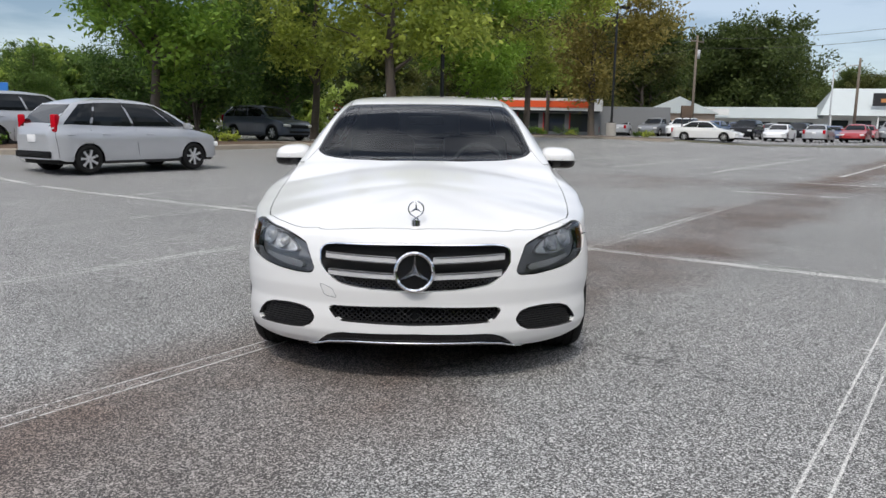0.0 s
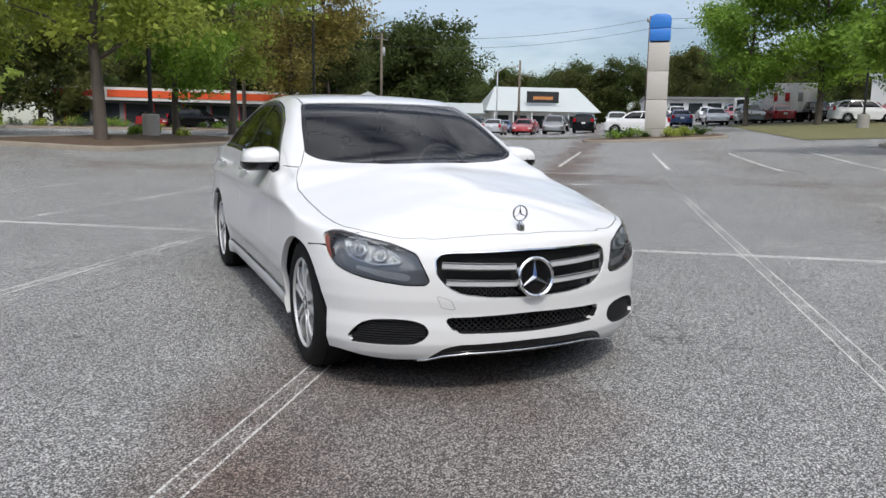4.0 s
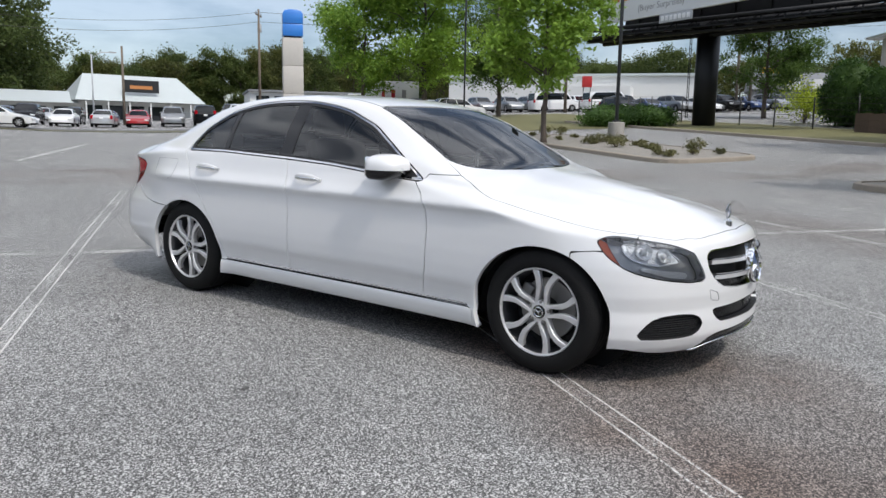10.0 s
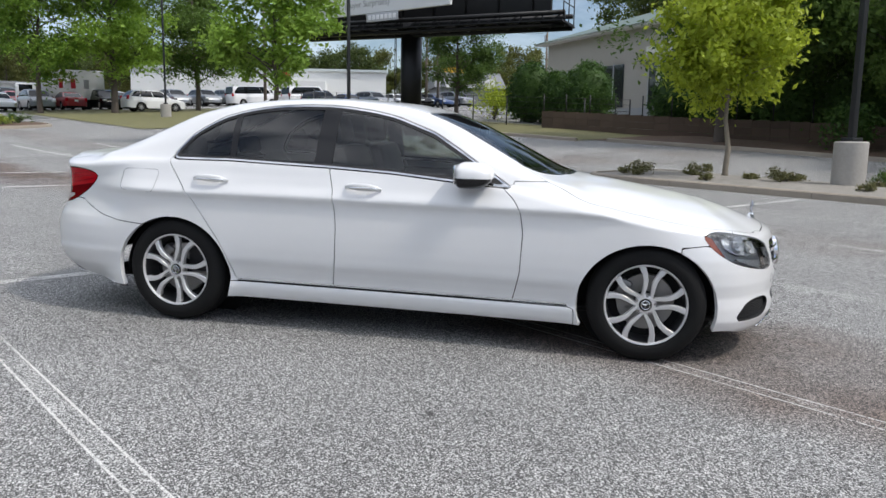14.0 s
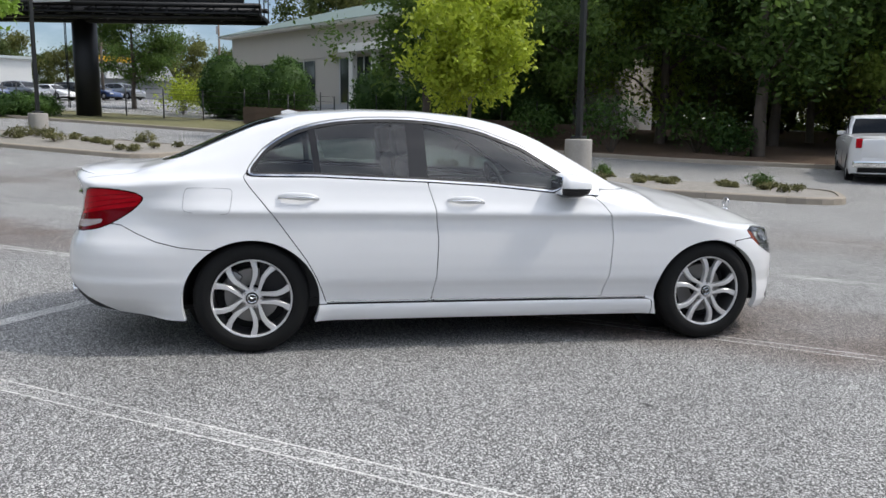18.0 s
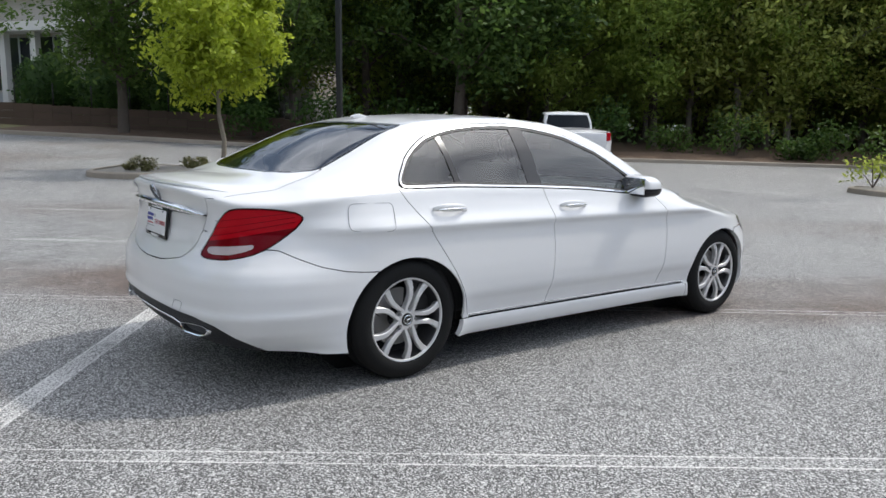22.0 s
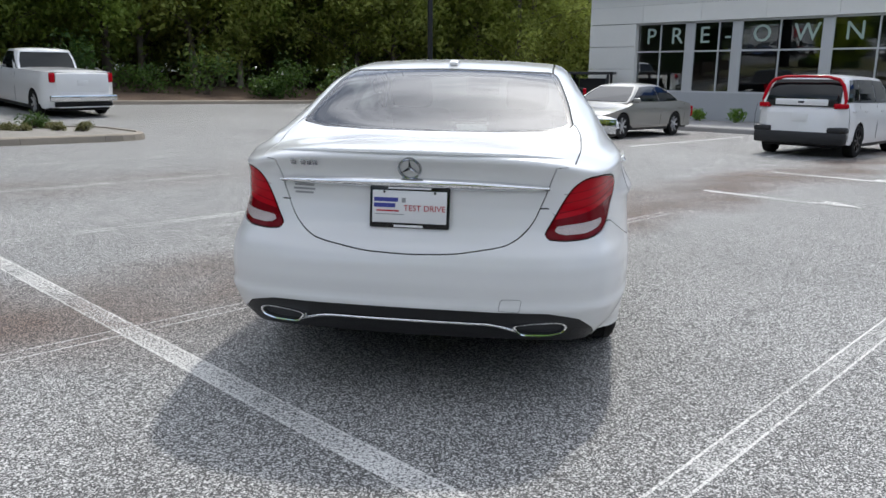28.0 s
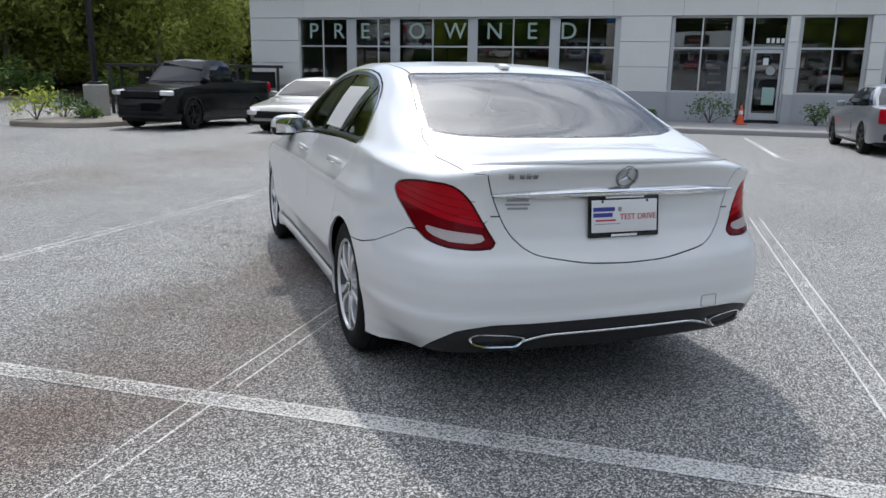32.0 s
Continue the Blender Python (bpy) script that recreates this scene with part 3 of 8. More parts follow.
# bonnet
HOOD = [(0, -2.100), (.25, -2.078), (.40, -2.046), (.445, -2.026), (.470, -1.992), (.52, -1.99), (.60, -1.935), (.68, -1.855), (.74, -1.76), (.765, -1.66), (.785, -1.50), (.80, -1.25), (.80, -1.08), (.785, -.97), (.755, -.88), (.715, -.80),
        (.68, -.70), (.62, -.6), (0, -.6), (-.62, -.6), (-.68, -.70), (-.80, -1.05), (-.785, -1.5), (-.74, -1.76), (-.60, -1.935), (-.470, -1.992), (-.40, -2.046), (-.25, -2.078)]
cut("hood", outline_fn(HOOD, [0, 1], lambda v: np.maximum(.685 - v[:, 2], np.where(v[:, 0] > .70, v[:, 1] + .76, -1))))
# boot lid: over the deck and down the tail
trunk_low = outline_fn(round_outline([(rs(.60), 1.1), (rs(.585), .985), (rs(.55), .865), (rs(.49), .735), (rs(.40), .66), (rs(.18), .622), (0, .616), (-.3, .616), (-.3, 1.1)], .05), [7, 2], REAR_END)
trunk_top = outline_fn([(0, 1.9), (.50, 1.85), (.635, 1.80), (.655, 1.90), (.655, 2.05), (.635, 2.25), (.60, 2.6), (-.2, 2.6), (-.2, 1.9)], [0, 1])
cut("trunk", lambda v: np.where(v[:, 2] > .962, trunk_top(v), trunk_low(v)))
# roof skin between its two dark channels
cut("roof", lambda v: np.maximum(np.maximum(v[:, 0] - np.interp(v[:, 1], [-.2, .1, .6, 1.2, 1.35], [.545, .53, .52, .515, .52]), np.maximum(-.3 - v[:, 1], v[:, 1] - 1.45)), 1.2 - v[:, 2]), 0.010)
# doors and sill
FD = round_outline([(-.56, 1.20), (-.595, .935), (-.625, .905), (-.68, .855), (-.712, .80), (-.732, .68), (-.722, .45), (-.682, .283), (.392, .283), (.366, .45), (.362, .66), (.385, .85), (.425, .98), (.45, 1.36), (.0, 1.4)], .02)
RD = round_outline([(.45, 1.36), (.425, .98), (.385, .85), (.362, .66), (.366, .45), (.392, .283), (1.005, .283), (1.03, .36), (1.065, .447), (1.12, .545), (1.191, .644), (1.313, .810), (1.434, .952), (1.465, 1.0), (1.44, 1.09), (1.33, 1.20), (1.20, 1.28), (1.0, 1.36)], .02)
side_zone = lambda v: .56 - v[:, 0]
belt_zone = lambda v: np.maximum(side_zone(v), v[:, 2] - np.interp(v[:, 1], [-.70, -.37, 0, .5, 1.02, 1.45], [.93, .952, .979, 1.002, 1.016, 1.018]))
cut("front_door", outline_fn(FD, [1, 2], belt_zone))
cut("rear_door", outline_fn(RD, [1, 2], belt_zone))
cut("sill", lambda v: np.maximum(np.maximum(v[:, 2] - .281, abs(v[:, 1] - .02) - 1.05), .5 - v[:, 0]))
# rear bumper with its dark lower part, front bumper, wings, rest of the body
cut("rear_bumper", lambda v: np.maximum(np.where(v[:, 0] > .56, v[:, 2] - np.interp(v[:, 1], [1.6, 1.70, 1.80, 1.93, 2.04, 2.12, 2.3], [.60, .605, .615, .645, .69, .73, .73]), v[:, 2] - .80), 1.55 - v[:, 1]))
pieces["diffuser"], pieces["rear_bumper"] = seam_line(pieces["rear_bumper"], lambda v: v[:, 2] - np.interp(v[:, 7], [0, .55, .68, .80, .95, 1.05], [.405, .40, .375, .31, .235, .20]), 0.004)
cut("front_bumper", lambda v: np.maximum(np.where(v[:, 1] < -1.86, -1, v[:, 2] - np.interp(v[:, 1], [-1.9, -1.84, -1.72, -1.6], [.80, .60, .665, .65])), v[:, 1] + 1.58))
cut("front_fender", lambda v: np.maximum(v[:, 1] - np.interp(v[:, 2], [.9, .94], [-.5, -.66]), np.maximum(v[:, 2] - .96, .5 - v[:, 0])))
pieces["body_shell"] = rest

panel("body_side", pieces["body_shell"], PAINT, "white rear quarter with roof rail", "pair")
panel("hood", pieces["hood"], PAINT)
panel("roof", pieces["roof"], PAINT)
panel("trunk_lid", pieces["trunk"], PAINT)
panel("front_door", pieces["front_door"], PAINT, "", "pair", 0.02)
panel("rear_door", pieces["rear_door"], PAINT, "", "pair", 0.02)
panel("side_sill", pieces["sill"], PAINT, "", "pair", 0.03)
panel("front_fender", pieces["front_fender"], PAINT, "", "pair", 0.03)
panel("front_bumper", pieces["front_bumper"], PAINT, "", "both", 0.03)
panel("rear_bumper", pieces["rear_bumper"], PAINT, "", "both", 0.03)
panel("diffuser", pieces["diffuser"], TRIM_BLACK, "textured black lower bumper", "both", 0.02, -.004)
panel("front_lip", pieces["front_lip"], GLOSS_BLACK, "black lower lip", "both", 0.03, -.001)
panel("panel_gap", seams, RUBBER_DARK, "dark panel gaps", "both", 0, -0.011)
panel("windscreen", pieces["windscreen"], TINT, "tinted windscreen", "both", 0.0, -.004)
panel("windscreen_border", pieces["ws_frit"], GLOSS_BLACK, "black glass border", "both", 0.01, -.004)
panel("rear_window", pieces["rear_window"], TINT_DARK, "dark tinted rear window", "both", 0.0, -.004)
panel("rear_window_border", pieces["rw_frit"], GLOSS_BLACK, "black glass border", "both", 0.01, -.004)
panel("window_strip", pieces["window_strip"], STRIP, "bright window surround", "pair", 0.012, .002)
panel("window_seal", pieces["window_seal"], TRIM_BLACK, "black rubber window seal", "pair", 0.012, -.002)
panel("front_side_window", pieces["front_glass"], SIDE_GLASS, "dark tinted side glass", "pair", 0, -.006)
panel("rear_side_window", pieces["rear_glass"], SIDE_GLASS, "dark tinted side glass", "pair", 0, -.006)
panel("quarter_window", pieces["quarter_glass"], SIDE_GLASS, "dark tinted side glass", "pair", 0, -.006)
panel("pillar_cover", pieces["b_pillar"], GLOSS_BLACK, "gloss black door pillar", "pair", 0.01, -.003)
panel("window_divider", pieces["divider"], GLOSS_BLACK, "", "pair", 0.01, -.003)
panel("mirror_base", pieces["sail"], GLOSS_BLACK, "", "pair", 0.01, -.003)


# ---- lamps ----
def sub(polys, fn):
    return shell.split(polys, fn)


amber_fn = lambda v: np.maximum(.955 - v[:, 6] + (v[:, 2] - .60) * .75, v[:, 2] - .716)
lens_amber, lens_clear = sub(pieces["headlight"], amber_fn)
RF = round_outline([(.60, .612), (.645, .664), (.72, .690), (.86, .712), (.955, .716), (.94, .665), (.87, .622), (.73, .600)], .02)
rf_fn = outline_fn(RF, [6, 2], FRONT_END)
refl_all, _ = sub(pieces["headlight"], rf_fn)
refl, refl_edge = sub(refl_all, lambda v: rf_fn(v) + .006)
strip_p, _ = sub(pieces["headlight"], outline_fn(round_outline([(.555, .530), (.570, .562), (.70, .578), (.84, .600), (.85, .584), (.70, .546)], .01), [6, 2], FRONT_END))
housings = panel("headlight", pieces["headlight"], HOUSING, "clear headlight with amber corner", "pair", 0.0, -.055)
for hl, sgn in zip(housings, (1, -1)):
    mode = "left" if sgn > 0 else "right"
    panel("lens", lens_clear, LENS, "clear plastic lens", mode, 0.05, -.002, hl)
    panel("side_marker", lens_amber, AMBER, "amber corner reflector", mode, 0.02, -.006, hl)
    panel("reflector", refl, REFLECTOR, "bright faceted reflector", mode, 0.02, -.040, hl)
    panel("reflector_edge", refl_edge, SILVER, "silver edge of the reflector", mode, 0.03, -.034, hl)
    panel("light_strip", strip_p, CLEAR_LAMP, "white daytime light", mode, 0.02, -.036, hl)
    for sl, z, r in ((.83, .672, .040), (.715, .652, .034)):
        p, n = on_wall(sl, z, -.038, sgn)
        bm = lathe_bm([(-.02, r * .35), (.0, r * .75), (.018, r), (.021, r * 1.05), (.008, r * 1.07)], 28, "Z")
        bm.transform(Matrix.Translation(p) @ n.to_track_quat("Z", "Y").to_matrix().to_4x4())
        part("reflector_bowl", bm, REFLECTOR, hl, "bright reflector bowl")
        bm = bmesh.new(); bmesh.ops.create_uvsphere(bm, u_segments=16, v_segments=10, radius=r * .45)
        bm.transform(Matrix.Translation(p + n * .008)); part("bulb_lens", bm, CLEAR_LAMP, hl)
tail_lamp = panel("taillight", pieces["taillight"], RED_DARK, "red tail light with clear lower lamp", "pair", 0.0, -.03)
clear_fn = outline_fn(round_outline([(.568, .716), (.60, .734), (.86, .752), (.905, .755), (.875, .728), (.74, .704), (.62, .700)], .012), [7, 2], REAR_END)
low, up = sub(pieces["taillight"], clear_fn)
rim_dark, core = sub(up, lambda v: -(tl_fn(v) + .007))
low_core, core = sub(core, lambda v: v[:, 2] - (.802 + (v[:, 7] - .9) * .14))
mid_core, core = sub(core, lambda v: v[:, 2] - (.835 + (v[:, 7] - .9) * .12))
for hl, mode in zip(tail_lamp, ("left", "right")):
    panel("red_lens", core, RED_LENS, "glossy red lens", mode, 0.004, 0.0, hl)
    panel("lens_rim", rim_dark, RED_DARK, "dark red lens edge", mode, 0.02, -.001, hl)
    panel("lower_lens", low_core, RED_MID, "deep red lower lens", mode, 0.004, -.003, hl)
    panel("middle_lens", mid_core, RED_LENS, "glossy red lens", mode, 0.004, -.0015, hl)
    panel("reverse_lamp", low, TAIL_CLEAR, "milky clear reverse lamp", mode, 0.004, -.001, hl)


for sgn, hl in ((1, tail_lamp[0]), (-1, tail_lamp[1])):
    for q in range(3):
        pts = [on_wall(TOTAL - (rs(.60 + .012 * q) * (1 - f) + sr_at(.86, 2.06) * f), .782 + .036 * q + (.075 - .014 * q) * f, .0005, sgn)[0] for f in np.linspace(0, 1, 10)]
        part("light_guide", tube_bm(pts, .0013, 5), RED_MID, hl, "fine dark line in the lens")


# ---- grille, intakes ----
def mesh_grid(name, s0, s1, z0, z1, step, fn, push, parent, both=True, label="black honeycomb mesh"):
    """Crossed bars over an opening, following the bumper's curve."""
    verts, faces = [], []
    def bar(pts, w=.0035):
        for a, b in zip(pts, pts[1:]):
            pa, na = a; pb, nb = b
            d = (pb - pa).normalized(); sd = d.cross(na).normalized() * w
            k = len(verts)
            verts.extend([pa - sd, pa + sd, pb + sd, pb - sd, pa - sd - na * .012, pa + sd - na * .012, pb + sd - nb * .012, pb - sd - nb * .012])
            faces.extend([(k, k + 1, k + 2, k + 3), (k, k + 3, k + 7, k + 4), (k + 1, k + 5, k + 6, k + 2)])
    h = z1 - z0
    for sgn in ((1, -1)):
        n = int((s1 - s0 + h) / step) + 1
        for lean in (1, -1):
            for i in range(-1, n + int(h / step)):
                run = []
                for q in range(0, 9):
                    s = s0 + i * step + lean * (q / 8 - (0 if lean > 0 else 0)) * h * 1.2
                    z = z0 + h * q / 8
                    probe = np.zeros((1, 8)); probe[0, 6] = abs(s); probe[0, 7] = TOTAL - abs(s); probe[0, 2] = z; probe[0, 1] = -2; probe[0, 0] = .7
                    if s >= s0 - .001 and s <= s1 + .02 and fn(probe)[0] < .004:
                        run.append(on_wall(abs(s), z, push, sgn))
                    else:
                        if len(run) > 1:
                            bar(run)
                        run = []
                if len(run) > 1:
                    bar(run)
    return mesh_ob(name, verts, faces, GLOSS_BLACK, parent, label)


GRILLE = panel("grille", pieces["grille_hole"], RUBBER_DARK, "dark grille with two chrome louvres and round badge", "both", 0.0, -.07)[0]
panel("grille_rim", shell.split(pieces["grille_hole"], lambda v: -(gr_fn(v) + .006))[0], CHROME, "thin dark chrome edge", "both", 0.06, -.002, GRILLE)
mesh_grid("grille_mesh", 0, fs(.43), .45, .512, .024, gr_fn, -.03, GRILLE)
for sgn in (1, -1):
    for zc, x1 in ((.601, .430), (.527, .412)):
        pts = [(on_wall(fs(x), zc - .004 + (x - .1) * .035, -.008, sgn)) for x in np.linspace(.085, x1 - .012, 8)]
        for nm, dz, hgt, mt, pp in (("louvre", -.004, .026, SILVER, 0.0), ("louvre_edge", .0125, .007, CHROME, .008)):
            verts, faces = [], []
            for p, n in pts:
                for q in ((hgt / 2, .0), (hgt / 2 - .003, .008), (-hgt / 2 + .003, .008), (-hgt / 2, 0), (-hgt / 2, -.03), (hgt / 2, -.03)):
                    verts.append(p + Vector((0, 0, q[0] + dz)) + n * (q[1] + pp))
            for i in range(len(pts) - 1):
                for k in range(6):
                    faces.append((i * 6 + k, i * 6 + (k + 1) % 6, (i + 1) * 6 + (k + 1) % 6, (i + 1) * 6 + k))
            mesh_ob(nm, verts, faces, mt, GRILLE, "bright metal louvre", False)


def badge(parent, m, r, depth=.008, disc=None, thick=.12, metal=None):
    """Ring with three tapered arms."""
    bm = lathe_bm([(-depth, r * (1 - thick)), (depth * .6, r * (1 - thick)), (depth, r * (1 - thick / 2)), (depth * .6, r), (-depth, r)], 40, "Z", closed=True)
    bm.transform(m); part("badge_ring", bm, metal or CHROME, parent, "chrome ring")
    bm = bmesh.new()
    for k in range(3):
        a = math.pi / 2 + k * 2 * math.pi / 3
        tip = Vector((math.cos(a), math.sin(a), 0)) * r * .93
        sd = Vector((-math.sin(a), math.cos(a), 0)) * r * .13
        root = Vector((math.cos(a), math.sin(a), 0)) * r * .02
        up = Vector((0, 0, depth * 1.1))
        vs = [bm.verts.new(p) for p in (tip, root + sd, root + up, root - sd, root - sd - up, root + sd - up)]
        for f in ((0, 1, 2), (0, 2, 3), (0, 3, 4), (0, 5, 1), (0, 4, 5), (1, 5, 4, 3)):
            bm.faces.new([vs[i] for i in f])
    bm.transform(m); part("badge_star", bm, metal or CHROME, parent, "three-armed chrome figure", False)
    if disc:
        bm = lathe_bm([(-depth * .5, r * .9), (-depth * .4, .001)], 32, "Z"); bm.transform(m); part("badge_disc", bm, disc, parent)


p, n = on_wall(0.0, .545, .012)
badge(GRILLE, Matrix.Translation(p) @ pose(0, 0, 0, 82, 0, 0), .092, .014, GLOSS_BLACK, .16)
LOWER = panel("lower_intake", pieces["low_hole"], RUBBER_DARK, "black lower air intake", "both", 0.0, -.05)[0]
panel("intake_wall", shell.split(pieces["low_hole"], lambda v: -(lo_fn(v) + .003))[0], TRIM_BLACK, "", "both", .05, -.001, LOWER)
mesh_grid("intake_mesh", 0, fs(.41), .285, .392, .03, lo_fn, -.03, LOWER)
for ob, mode in zip(panel("corner_intake", pieces["fog_hole"], RUBBER_DARK, "black corner air intake", "pair", 0.0, -.05), ("left", "right")):
    panel("intake_wall", shell.split(pieces["fog_hole"], lambda v: -(fog_fn(v) + .003))[0], TRIM_BLACK, "", mode, .05, -.001, ob)
    sgn = 1 if mode == "left" else -1
    verts, faces = [], []
    for zz in np.arange(.262, .41, .0115):
        run = []
        for s in np.linspace(fs(.43), arc_at(.80, -1.85), 18):
            probe = np.zeros((1, 8)); probe[0, 6] = s; probe[0, 2] = zz; probe[0, 1] = -2; probe[0, 0] = .7
            if fog_fn(probe)[0] < .003:
                run.append(on_wall(s, zz, -.018, sgn))
        for (pa, na), (pb, nb) in zip(run, run[1:]):
            k = len(verts); u = Vector((0, 0, .0032))
            verts.extend([pa - u, pa + u, pb + u, pb - u, pa - u - na * .02, pb - u - nb * .02, pa + u - na * .02, pb + u - nb * .02])
            faces.extend([(k, k + 1, k + 2, k + 3), (k, k + 3, k + 5, k + 4), (k + 1, k + 6, k + 7, k + 2)])
    mesh_ob("intake_slats", verts, faces, TRIM_BLACK, ob, "black slatted mesh")
# bright line on the front lip and on the rear diffuser
bm = tube_bm([on_wall(abs(s), np.interp(abs(s), [0, .30, .42, .50], [.214, .212, .200, .176]), .006, 1 if s > 0 else -1)[0] for s in np.linspace(-.54, .54, 28)], .005, 6)
part("lip_trim", bm, CHROME, CAR, "thin chrome strip")

# ---- wheels ----
def spoke_bm():
    bm = bmesh.new()
    for lean in (1, -1):
        secs = []
        for r, a, w, face, dep in ((.044, .06, .009, .036, .05), (.070, .285, .0105, .038, .034), (.100, .405, .012, .042, .030), (.135, .450, .0135, .044, .028), (.172, .415, .015, .043, .028), (.214, .345, .0185, .037, .034)):
            a *= lean
            c = Vector((0, math.sin(a) * r, math.cos(a) * r)); t = Vector((0, math.cos(a), -math.sin(a))) * w
            secs.append([bm.verts.new(c + t * q + Vector((h, 0, 0))) for q, h in ((-1, face - .004), (-.75, face), (.75, face), (1, face - .004), (1, face - dep), (-1, face - dep))])
        for s, e in zip(secs, secs[1:]):
            for k in range(6):
                bm.faces.new((s[k], s[(k + 1) % 6], e[(k + 1) % 6], e[k]))
    bmesh.ops.recalc_face_normals(bm, faces=bm.faces[:])
    return bm


def wheel(parent, m):
    w = empty("wheel", m, "alloy wheel with five forked spokes and black tyre"); w.parent = parent
    R, W = .322, .112
    prof = [(-W + .01, .222), (-W, .235), (-W - .006, .27), (-W + .004, .295), (-W + .022, .314)]
    for q in (-.072, -.03, .012, .054):
        prof += [(q - .006, R), (q, R), (q + .001, R - .007), (q + .007, R - .007), (q + .008, R)]
    prof += [(W - .022, .314), (W - .004, .297), (W + .005, .272), (W + .006, .262), (W + .003, .238), (W - .004, .226), (W - .012, .222)]
    part("tyre", lathe_bm(prof, 64), TYRE, w, "black tyre with grooved tread")
    part("rim", lathe_bm([(W - .008, .226), (W - .004, .221), (W - .012, .214), (.06, .206), (-.09, .200), (-W + .01, .222)], 56), RIM_DARK, w, "grey rim barrel")
    part("rim_edge", lathe_bm([(W - .008, .2265), (W - .002, .222), (W - .004, .216), (W - .014, .212)], 56), RIM_FACE, w)
    me = None
    for k in range(5):
        t = pose(.062, 0, 0, 36 + 72 * k, 0, 0)
        if me is None:
            ob = part("spoke", spoke_bm(), RIM_FACE, w, "machined silver forked spoke", True, 30); me = ob.data
        else:
            ob = new("spoke", me); ob.parent = w; tagged(ob, "machined silver forked spoke")
        ob.matrix_basis = t
    part("hub", lathe_bm([(.07, .062), (.092, .056), (.098, .046), (.098, .036), (.094, .034)], 32), RIM_FACE, w)
    cap = part("hub_cap", lathe_bm([(.090, .034), (.100, .032), (.102, .026), (.100, .001)], 28), GLOSS_BLACK, w, "dark hub cap with star ring")
    badge(cap, pose(.102, 0, 0, 90, 0, 90), .026, .003, None, .18)
    for k in range(5):
        a = radians(72 * k)
        bm = lathe_bm([(.085, .010), (.098, .009), (.099, .001)], 6); bm.transform(Matrix.Translation((0, .052 * math.sin(a), .052 * math.cos(a))))
        part("wheel_bolt", bm, IRON, w)
    part("brake_disc", lathe_bm([(.0, .06), (.004, .155), (-.02, .157), (-.022, .06)], 40), IRON, w, "grey brake disc")
    bm = box_bm((-.045, -.06, .105), (.03, .06, .172), .012); part("brake_caliper", bm, IRON, w)
    part("wheel_back", lathe_bm([(-.03, .205), (-.032, .001)], 32), RUBBER_DARK, w)
    return w


for sgn in (1, -1):
    for yc in (-1.415, 1.42):
        wheel(CAR, pose(sgn * (.768 if yc > 0 else .754), yc, .322, 54 if yc > 0 else 64, 0, 0 if sgn > 0 else 180))
        # dark liner of the wheel arch
        verts, faces = [], []
        for k in range(25):
            a = radians(-8 + 196 * k / 24)
            for xx in (.53, .80):
                verts.append((sgn * xx, yc + .378 * math.cos(a), .305 + .354 * math.sin(a)))
        for k in range(24):
            faces.append((2 * k, 2 * k + 1, 2 * k + 3, 2 * k + 2))
        k = len(verts); verts += [(sgn * .53, yc + .4 * math.cos(radians(a)), .305 + .37 * math.sin(radians(a))) for a in range(-60, 241, 20)]
        faces.append(tuple(range(k, len(verts))))
        mesh_ob("arch_liner", verts, faces, RUBBER_DARK, CAR, "black wheel arch liner", True)
# floor pan and tanks underneath
part("floor_pan", box_bm((-.60, -1.95, .20), (.60, 2.15, .235), .02), RUBBER_DARK, CAR, "black underbody")
part("floor_pan_side", box_bm((-.79, -.98, .20), (.79, .98, .26), .02), RUBBER_DARK, CAR)

